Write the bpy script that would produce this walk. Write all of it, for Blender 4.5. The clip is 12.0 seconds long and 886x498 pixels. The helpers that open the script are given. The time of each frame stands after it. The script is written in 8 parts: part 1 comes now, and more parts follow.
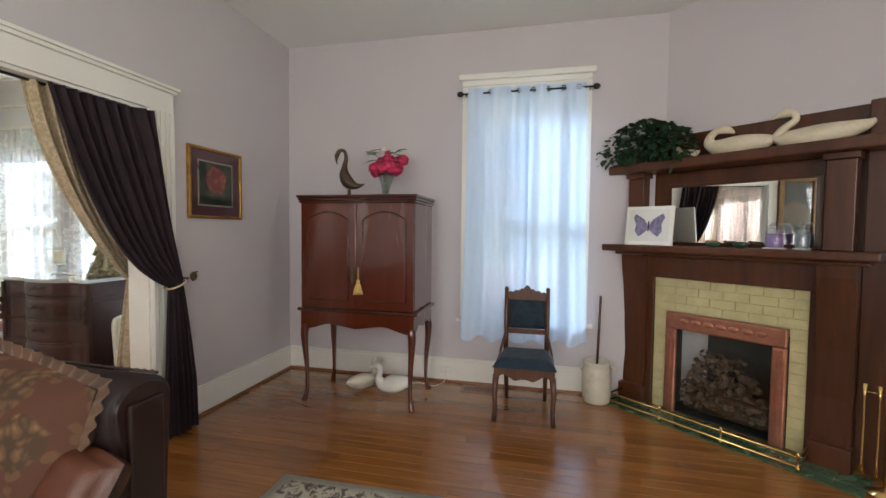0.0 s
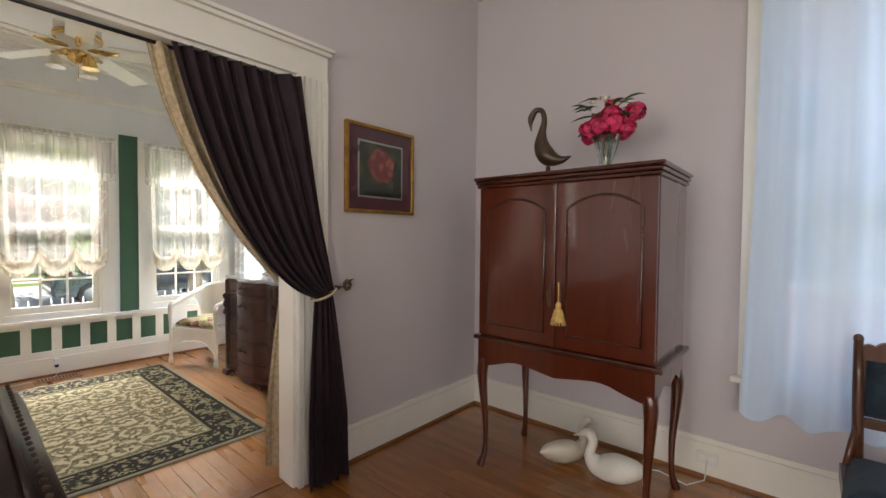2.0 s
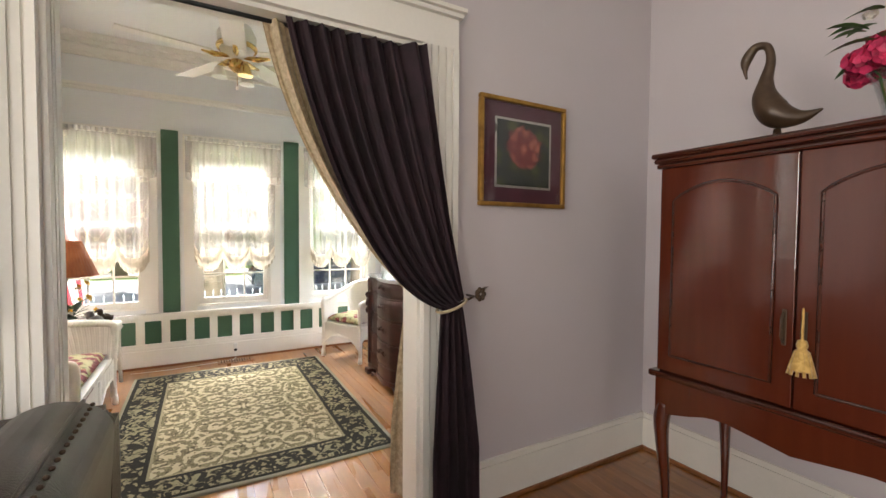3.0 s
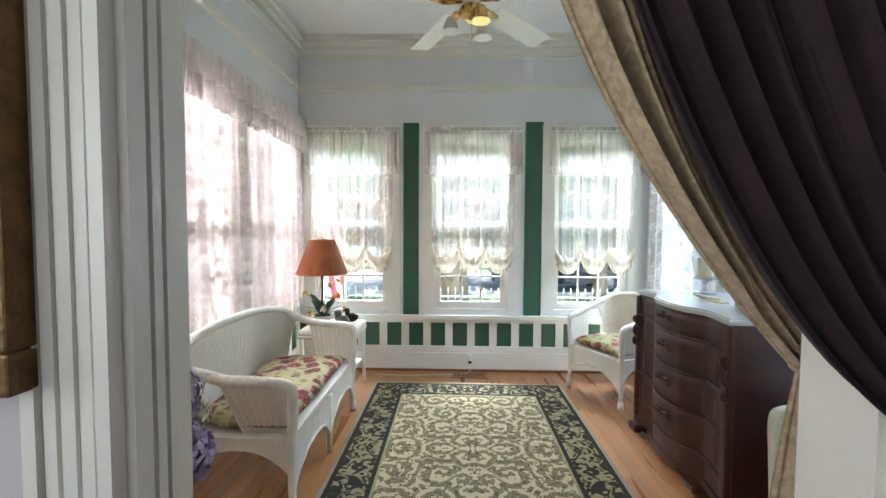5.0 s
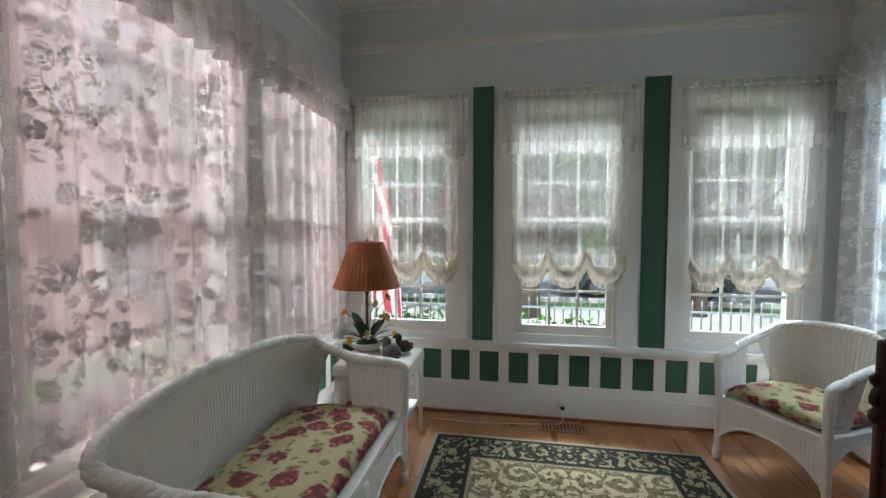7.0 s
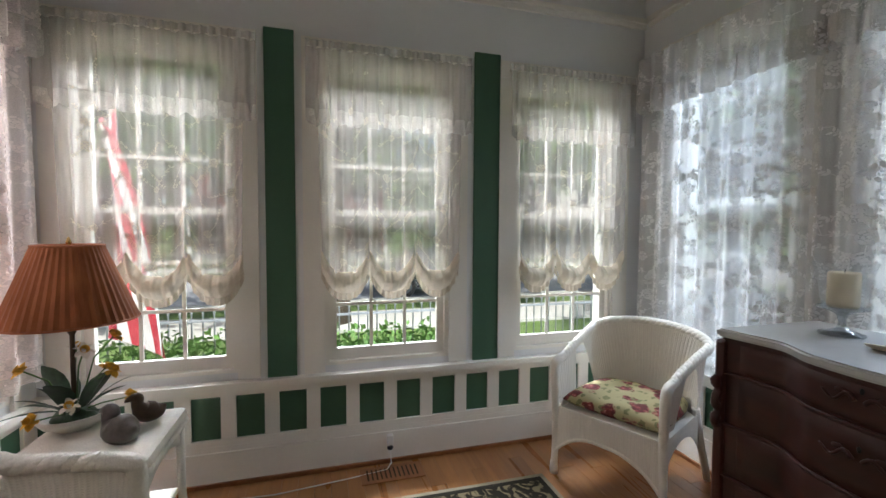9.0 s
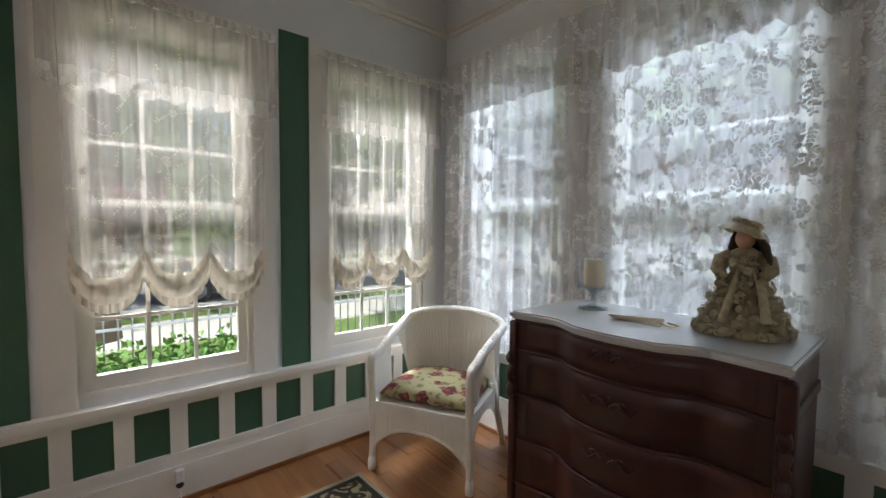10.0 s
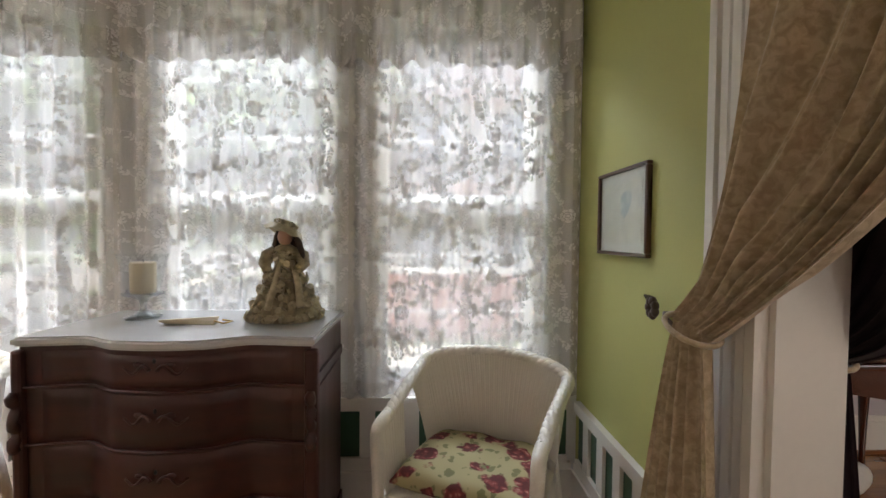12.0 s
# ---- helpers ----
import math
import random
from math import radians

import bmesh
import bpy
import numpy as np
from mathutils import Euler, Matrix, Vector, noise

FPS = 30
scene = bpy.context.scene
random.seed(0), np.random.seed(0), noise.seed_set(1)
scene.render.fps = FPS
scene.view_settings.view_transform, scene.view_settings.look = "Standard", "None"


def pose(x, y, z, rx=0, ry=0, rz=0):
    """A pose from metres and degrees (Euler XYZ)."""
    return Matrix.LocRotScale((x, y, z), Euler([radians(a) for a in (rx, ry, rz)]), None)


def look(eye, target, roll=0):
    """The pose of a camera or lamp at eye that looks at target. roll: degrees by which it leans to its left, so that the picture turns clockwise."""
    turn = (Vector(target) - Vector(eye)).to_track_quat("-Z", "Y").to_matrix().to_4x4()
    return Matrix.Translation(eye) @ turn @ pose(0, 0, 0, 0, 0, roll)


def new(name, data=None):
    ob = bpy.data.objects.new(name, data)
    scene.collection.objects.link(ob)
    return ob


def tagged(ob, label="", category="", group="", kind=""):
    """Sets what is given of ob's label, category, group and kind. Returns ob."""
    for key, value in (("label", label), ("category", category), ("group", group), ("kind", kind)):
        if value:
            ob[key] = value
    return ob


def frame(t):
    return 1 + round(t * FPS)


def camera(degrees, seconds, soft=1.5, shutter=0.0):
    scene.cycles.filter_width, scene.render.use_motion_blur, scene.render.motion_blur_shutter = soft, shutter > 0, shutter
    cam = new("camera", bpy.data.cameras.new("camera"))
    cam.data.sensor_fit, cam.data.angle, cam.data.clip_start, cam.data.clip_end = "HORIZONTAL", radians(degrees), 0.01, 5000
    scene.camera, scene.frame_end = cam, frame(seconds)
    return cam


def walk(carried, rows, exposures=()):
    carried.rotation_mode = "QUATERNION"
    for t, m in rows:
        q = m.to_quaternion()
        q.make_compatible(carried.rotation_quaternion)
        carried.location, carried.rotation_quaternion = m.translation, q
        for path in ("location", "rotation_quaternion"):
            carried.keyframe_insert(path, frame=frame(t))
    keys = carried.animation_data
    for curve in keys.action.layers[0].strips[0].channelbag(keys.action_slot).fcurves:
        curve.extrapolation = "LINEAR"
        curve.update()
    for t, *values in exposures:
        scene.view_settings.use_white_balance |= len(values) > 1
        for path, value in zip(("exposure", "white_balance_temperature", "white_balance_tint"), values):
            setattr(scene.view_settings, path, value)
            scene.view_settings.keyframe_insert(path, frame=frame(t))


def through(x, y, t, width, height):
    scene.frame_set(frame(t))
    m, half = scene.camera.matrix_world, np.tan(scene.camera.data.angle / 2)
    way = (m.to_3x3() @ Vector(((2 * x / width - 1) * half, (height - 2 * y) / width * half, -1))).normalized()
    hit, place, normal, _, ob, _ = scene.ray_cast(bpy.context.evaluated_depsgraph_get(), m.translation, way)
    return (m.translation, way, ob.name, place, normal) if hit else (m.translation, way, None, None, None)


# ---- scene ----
cam = camera(92.4, 12.0)
PATH = [
    (0, (-0.139, 0.205, 1.412), (-0.584, 2.154, 1.328), 0.6),
    (0.5, (-0.211, 0.497, 1.393), (-0.84, 2.394, 1.33), 0.5),
    (1, (-0.333, 0.799, 1.378), (-1.171, 2.614, 1.32), 0.5),
    (1.5, (-0.454, 1.06, 1.359), (-1.512, 2.757, 1.303), 0.5),
    (2, (-0.575, 1.293, 1.348), (-1.88, 2.808, 1.291), 0.5),
    (2.5, (-0.743, 1.469, 1.356), (-2.277, 2.75, 1.286), 0.4),
    (3, (-0.924, 1.633, 1.351), (-2.662, 2.62, 1.28), 0.4),
    (3.5, (-1.154, 1.77, 1.347), (-3.035, 2.445, 1.275), 0.3),
    (5.5, (-2.196, 1.778, 1.371), (-4.183, 1.571, 1.27), 0.3),
    (6, (-2.448, 1.755, 1.372), (-4.42, 1.436, 1.27), 0.2),
    (6.5, (-2.672, 1.662, 1.365), (-4.633, 1.284, 1.269), 0.1),
    (8.5, (-3.514, 1.564, 1.344), (-5.5, 1.78, 1.249), 0.3),
    (9, (-3.598, 1.567, 1.337), (-5.518, 2.118, 1.242), 0.3),
    (9.5, (-3.643, 1.562, 1.344), (-5.408, 2.498, 1.236), 0.4),
    (10, (-3.66, 1.59, 1.331), (-5.168, 2.899, 1.224), 0.5),
    (10.5, (-3.687, 1.625, 1.313), (-4.856, 3.245, 1.212), 0.7),
    (11, (-3.675, 1.615, 1.303), (-4.461, 3.453, 1.224), 0.7),
    (11.5, (-3.596, 1.61, 1.298), (-3.958, 3.576, 1.235), 0.6),
    (12, (-3.513, 1.604, 1.307), (-3.434, 3.602, 1.244), 0.5),
]
EXPOSURES = [(0, 2.2, 6250, 8), (1.5, 1.95, 6450, 11), (2.5, 2.35, 6600, 12), (3.5, 2.5, 6500, 11), (5.5, 1.64, 5450, 4), (6, 1.05, 5500, 5), (6.5, 0.92, 5550, 5), (8.5, 0.86, 6000, 11), (10, 0.9, 6250, 13), (11, 0.95, 6450, 13), (12, 1.32, 7050, 17)]
walk(cam, [(t, look(eye, target, roll)) for t, eye, target, roll in PATH], EXPOSURES)

# ---- world, sun and window light ----
world = bpy.data.worlds.new("sky")
scene.world = world
world.use_nodes = True
wn = world.node_tree.nodes
sky = wn.new("ShaderNodeTexSky")
sky.sky_type, sky.sun_disc = "NISHITA", False
sky.sun_elevation, sky.sun_rotation = radians(56), radians(78)
sky.air_density, sky.dust_density = 1.0, 1.5
wn["Background"].inputs[1].default_value = 0.07
world.node_tree.links.new(sky.outputs[0], wn["Background"].inputs[0])
sun_data = bpy.data.lights.new("sun", "SUN")
sun_data.energy, sun_data.angle, sun_data.color = 4.2, radians(0.5), (1.0, 0.95, 0.86)
sun = new("sun", sun_data)
sun.matrix_world = look((40 * math.sin(radians(78)), 40 * math.cos(radians(78)), 59), (0, 0, 0))


def window_light(eye, target, w, h, watts, color=(0.86, 0.93, 1.0)):
    data = bpy.data.lights.new("window_light", "AREA")
    data.shape, data.size, data.size_y, data.energy, data.color = "RECTANGLE", w, h, watts, color
    ob = new("window_light", data)
    ob.matrix_world = look(eye, target)
    return ob


# windows of the living room behind the walker
window_light((-1.2, -1.92, 1.65), (-1.2, 0, 1.3), 1.0, 1.7, 13, (1.0, 0.97, 0.92))
window_light((0.7, -1.92, 1.65), (0.7, 0, 1.3), 1.0, 1.7, 13, (1.0, 0.97, 0.92))
window_light((2.02, 0.4, 1.65), (0, 0.4, 1.4), 1.0, 1.7, 6, (1.0, 0.97, 0.92))
# lamps added high outside to boost sky light on the porch windows and the living room's north window
window_light((-8.6, 1.96, 4.5), (-5.0, 1.96, 1.0), 3.6, 1.6, 610, (0.92, 0.96, 1.0))
window_light((-4.38, 6.2, 4.6), (-4.38, 2.6, 1.0), 3.4, 1.6, 540, (0.70, 0.83, 1.0))
# added lamp, pinkish like light bounced off the salmon house
window_light((-4.38, -1.2, 3.40), (-4.38, 1.7, 1.0), 3.0, 0.9, 240, (1.0, 0.88, 0.87))
window_light((-0.29, 4.85, 3.2), (-0.29, 3.6, 1.2), 1.2, 0.7, 3.0, (0.40, 0.64, 1.0))

# ---- materials ----
def nodes_of(name):
    m = bpy.data.materials.new(name)
    m.use_nodes = True
    t = m.node_tree
    return m, t, t.nodes, t.links, t.nodes["Principled BSDF"]


def coords(t, kind="Object", scale=(1, 1, 1), rot=(0, 0, 0)):
    tc = t.nodes.new("ShaderNodeTexCoord")
    mp = t.nodes.new("ShaderNodeMapping")
    mp.inputs["Scale"].default_value = scale
    mp.inputs["Rotation"].default_value = rot
    t.links.new(tc.outputs[kind], mp.inputs[0])
    return mp.outputs[0]


def tex(t, kind, vec, **vals):
    n = t.nodes.new("ShaderNodeTex" + kind)
    for k, v in vals.items():
        if k == "feature":
            n.feature = v
        elif k == "bands_direction":
            n.bands_direction = v
        elif k == "voronoi_dimensions":
            n.voronoi_dimensions = v
        else:
            n.inputs[k].default_value = v
    if vec is not None:
        t.links.new(vec, n.inputs["Vector"])
    return n


def ramp(t, src, stops):
    r = t.nodes.new("ShaderNodeValToRGB")
    el = r.color_ramp.elements
    while len(el) < len(stops):
        el.new(0.5)
    for e, (p, c) in zip(el, stops):
        e.position = p
        e.color = (*c, 1) if len(c) == 3 else c
    t.links.new(src, r.inputs[0])
    return r.outputs[0]


def grey(v):
    return (v, v, v)


def mixc(t, fac, a, b, mode="MIX"):
    m = t.nodes.new("ShaderNodeMix")
    m.data_type, m.blend_type = "RGBA", mode
    fs, sa, sb = m.inputs[0], m.inputs[6], m.inputs[7]
    for s, v in ((fs, fac), (sa, a), (sb, b)):
        if isinstance(v, (int, float)):
            s.default_value = v
        elif isinstance(v, tuple):
            s.default_value = (*v, 1)
        else:
            t.links.new(v, s)
    return m.outputs[2]


def math_node(t, op, a, b=0.0, c=0.0):
    n = t.nodes.new("ShaderNodeMath")
    n.operation = op
    for s, v in zip(n.inputs, (a, b, c)):
        if isinstance(v, (int, float)):
            s.default_value = v
        else:
            t.links.new(v, s)
    return n.outputs[0]


def bump(t, p, height, strength, dist=0.01):
    b = t.nodes.new("ShaderNodeBump")
    b.inputs["Strength"].default_value, b.inputs["Distance"].default_value = strength, dist
    t.links.new(height, b.inputs["Height"])
    t.links.new(b.outputs[0], p.inputs["Normal"])


def plain(name, color, rough=0.5, metal=0.0, vary=0.12, grain=60.0, stain=3.0, relief=0.1, coat=0.0):
    """Paint, metal, pottery and the like: a base colour with stains, fine grain and relief."""
    m, t, n, l, p = nodes_of(name)
    v = coords(t)
    big = tex(t, "Noise", v, Scale=stain, Detail=4.0)
    fine = tex(t, "Noise", v, Scale=grain, Detail=3.0)
    dark = tuple(c * (1 - vary) for c in color)
    light = tuple(min(1.0, c * (1 + vary)) for c in color)
    col = ramp(t, big.outputs[0], [(0.3, dark), (0.7, light)])
    col = mixc(t, 0.25, col, ramp(t, fine.outputs[0], [(0.35, dark), (0.65, light)]))
    l.new(col, p.inputs["Base Color"])
    r = ramp(t, big.outputs[0], [(0.3, grey(max(0.02, rough * 0.85))), (0.7, grey(min(1, rough * 1.15)))])
    l.new(r, p.inputs["Roughness"])
    p.inputs["Metallic"].default_value = metal
    p.inputs["Coat Weight"].default_value = coat
    p.inputs["Coat Roughness"].default_value = 0.08
    bump(t, p, fine.outputs[0], relief, 0.004)
    return m


def wood(name, dark, light, rough=0.3, axis="z", fine=30.0, coat=0.3, random_board=False, coat_rough=0.12):
    m, t, n, l, p = nodes_of(name)
    s = {"x": (0.08, 1, 1), "y": (1, 0.08, 1), "z": (1, 1, 0.08)}[axis]
    v = coords(t, "Object", s)
    if random_board:
        oi = n.new("ShaderNodeObjectInfo")
        add = n.new("ShaderNodeVectorMath")
        add.operation = "MULTIPLY_ADD"
        add.inputs[1].default_value = (37, 53, 11)
        l.new(oi.outputs["Random"], add.inputs[0])
        l.new(v, add.inputs[2])
        v = add.outputs[0]
    grain = tex(t, "Noise", v, Scale=fine, Detail=6.0, Distortion=0.6)
    broad = tex(t, "Noise", v, Scale=fine * 0.15, Detail=3.0, Distortion=1.0)
    col = ramp(t, grain.outputs[0], [(0.3, dark), (0.7, light)])
    mid = tuple((a + b) / 2 for a, b in zip(dark, light))
    col = mixc(t, 0.5, col, ramp(t, broad.outputs[0], [(0.35, dark), (0.5, mid), (0.65, light)]))
    if random_board:
        shade = ramp(t, oi.outputs["Random"], [(0.0, grey(0.86)), (1.0, grey(1.08))])
        col = mixc(t, 1.0, col, shade, "MULTIPLY")
    l.new(col, p.inputs["Base Color"])
    l.new(ramp(t, broad.outputs[0], [(0.3, grey(rough * 0.8)), (0.7, grey(rough * 1.25))]), p.inputs["Roughness"])
    p.inputs["Coat Weight"].default_value, p.inputs["Coat Roughness"].default_value = coat, coat_rough
    bump(t, p, grain.outputs[0], 0.08, 0.002)
    return m


def cloth(name, a, b, rough=0.9, weave=350.0, blotch=6.0, sheen=0.3, pattern=None):
    m, t, n, l, p = nodes_of(name)
    v = coords(t)
    big = tex(t, "Noise", v, Scale=blotch, Detail=4.0, Distortion=0.8)
    fine = tex(t, "Noise", v, Scale=weave, Detail=2.0)
    col = ramp(t, big.outputs[0], [(0.38, a), (0.62, b)])
    l.new(col, p.inputs["Base Color"])
    p.inputs["Roughness"].default_value = rough
    p.inputs["Sheen Weight"].default_value = sheen
    bump(t, p, fine.outputs[0], 0.25, 0.003)
    return m


def floral(name, ground, leaf, rose, pale, scale=9.0):
    m, t, n, l, p = nodes_of(name)
    v = coords(t)
    warp = tex(t, "Noise", v, Scale=scale * 2.2, Detail=3.0)
    w = mixc(t, 0.06, v, warp.outputs["Color"], "ADD")
    leaves = tex(t, "Voronoi", w, Scale=scale * 2.6)
    g = mixc(t, ramp(t, leaves.outputs["Distance"], [(0.30, grey(1)), (0.38, grey(0))]), ground, leaf)
    roses = tex(t, "Voronoi", w, Scale=scale)
    petals = tex(t, "Voronoi", w, Scale=scale * 4.5)
    col = ramp(t, petals.outputs["Distance"], [(0.1, pale), (0.3, rose), (0.6, tuple(c * 0.45 for c in rose))])
    col = mixc(t, ramp(t, roses.outputs["Distance"], [(0.44, grey(1)), (0.50, grey(0))]), g, col)
    l.new(col, p.inputs["Base Color"])
    p.inputs["Roughness"].default_value = 0.85
    fine = tex(t, "Noise", v, Scale=400.0)
    bump(t, p, fine.outputs[0], 0.2, 0.002)
    return m


def wicker(name, color):
    m, t, n, l, p = nodes_of(name)
    v = coords(t, "UV")
    w1 = tex(t, "Wave", v, Scale=36.0, Distortion=0.6, bands_direction="X")
    w1.inputs["Detail Scale"].default_value = 6.0
    w2 = tex(t, "Wave", v, Scale=48.0, Distortion=1.0, bands_direction="Y")
    h = math_node(t, "ADD", math_node(t, "MULTIPLY", w1.outputs[1], 1.2), math_node(t, "MULTIPLY", w2.outputs[1], 0.5))
    big = tex(t, "Noise", coords(t), Scale=7.0, Detail=4.0)
    c = ramp(t, h, [(0.1, tuple(x * 0.88 for x in color)), (0.8, color)])
    c = mixc(t, 0.4, c, ramp(t, big.outputs[0], [(0.3, tuple(x * 0.86 for x in color)), (0.7, color)]))
    l.new(c, p.inputs["Base Color"])
    p.inputs["Roughness"].default_value = 0.5
    bump(t, p, h, 0.4, 0.004)
    return m


def lace(name, net, flower, tint, fscale=6.0, streak=0.6, dense_tint=0.5, through=0.55, heavy=0.05):
    """Lace net: thread covers part of the cloth; roses, leaves and stems are thickly woven."""
    m, t, n, l, p = nodes_of(name)
    n.remove(p)
    v = coords(t, "UV")
    warp = tex(t, "Noise", v, Scale=16.0, Detail=2.0)
    w = mixc(t, 0.035, v, warp.outputs["Color"], "ADD")
    rose = tex(t, "Voronoi", w, Scale=fscale, Randomness=0.7, voronoi_dimensions="2D")
    petal = tex(t, "Voronoi", w, Scale=fscale * 6, voronoi_dimensions="2D", feature="DISTANCE_TO_EDGE")
    rose_mask = ramp(t, rose.outputs["Distance"], [(0.23, grey(1)), (0.26, grey(0))])
    veins = ramp(t, petal.outputs["Distance"], [(0.03, grey(0.15)), (0.08, grey(1))])
    roses = math_node(t, "MULTIPLY", rose_mask, veins)
    leaf = tex(t, "Voronoi", coords(t, "UV", (1.0, 0.62, 1), (0, 0, 0.6)), Scale=fscale * 6.0, voronoi_dimensions="2D")
    leaf_mask = ramp(t, leaf.outputs["Distance"], [(0.30, grey(1)), (0.35, grey(0))])
    spray = tex(t, "Noise", v, Scale=fscale * 1.3, Detail=1.0)
    around = ramp(t, spray.outputs[0], [(0.47, grey(0)), (0.49, grey(1))])
    leaves = math_node(t, "MULTIPLY", math_node(t, "MULTIPLY", leaf_mask, around), ramp(t, rose.outputs["Distance"], [(0.27, grey(0)), (0.30, grey(0.9))]))
    vine = tex(t, "Noise", v, Scale=fscale * 0.7, Detail=1.0)
    stems = ramp(t, vine.outputs[0], [(0.485, grey(0)), (0.493, grey(0.75)), (0.507, grey(0.75)), (0.515, grey(0))])
    dense = math_node(t, "MAXIMUM", math_node(t, "MAXIMUM", roses, leaves), stems)
    mesh = tex(t, "Noise", v, Scale=260.0, Detail=1.0)
    sag = tex(t, "Noise", coords(t, "UV", (9.0, 0.5, 1)), Scale=1.0, Detail=3.0)
    base = ramp(t, sag.outputs[0], [(0.35, grey(net * (1 - 0.5 * streak))), (0.65, grey(min(0.97, net * (1 + 0.6 * streak))))])
    base = math_node(t, "MULTIPLY", base, ramp(t, mesh.outputs[0], [(0.35, grey(0.85)), (0.65, grey(1.12))]))
    dense = math_node(t, "MULTIPLY", dense, flower)
    cover = math_node(t, "MAXIMUM", base, dense)
    see = n.new("ShaderNodeBsdfTransparent")

    def thread(color, pass_on):
        dif, trl, mix = n.new("ShaderNodeBsdfDiffuse"), n.new("ShaderNodeBsdfTranslucent"), n.new("ShaderNodeMixShader")
        dif.inputs[0].default_value = trl.inputs[0].default_value = (*color, 1)
        mix.inputs[0].default_value = pass_on
        l.new(dif.outputs[0], mix.inputs[1]), l.new(trl.outputs[0], mix.inputs[2])
        return mix.outputs[0]
    both, out = n.new("ShaderNodeMixShader"), n.new("ShaderNodeMixShader")
    l.new(dense, both.inputs[0])
    l.new(thread(tint, through), both.inputs[1]), l.new(thread(tuple(c * dense_tint for c in tint), heavy), both.inputs[2])
    l.new(cover, out.inputs[0]), l.new(see.outputs[0], out.inputs[1]), l.new(both.outputs[0], out.inputs[2])
    l.new(out.outputs[0], n["Material Output"].inputs[0])
    return m


def thin_glass(name, tint=(1, 1, 1), rough=0.0, shine_base=0.04):
    m, t, n, l, p = nodes_of(name)
    n.remove(p)
    see, gl, mix, fr = n.new("ShaderNodeBsdfTransparent"), n.new("ShaderNodeBsdfGlossy"), n.new("ShaderNodeMixShader"), n.new("ShaderNodeLayerWeight")
    see.inputs[0].default_value = (*tint, 1)
    gl.inputs["Roughness"].default_value = rough
    fr.inputs["Blend"].default_value = 0.5
    shine = math_node(t, "MULTIPLY_ADD", math_node(t, "POWER", fr.outputs["Facing"], 5.0), 0.8, shine_base)
    l.new(shine, mix.inputs[0]), l.new(see.outputs[0], mix.inputs[1]), l.new(gl.outputs[0], mix.inputs[2])
    l.new(mix.outputs[0], n["Material Output"].inputs[0])
    return m


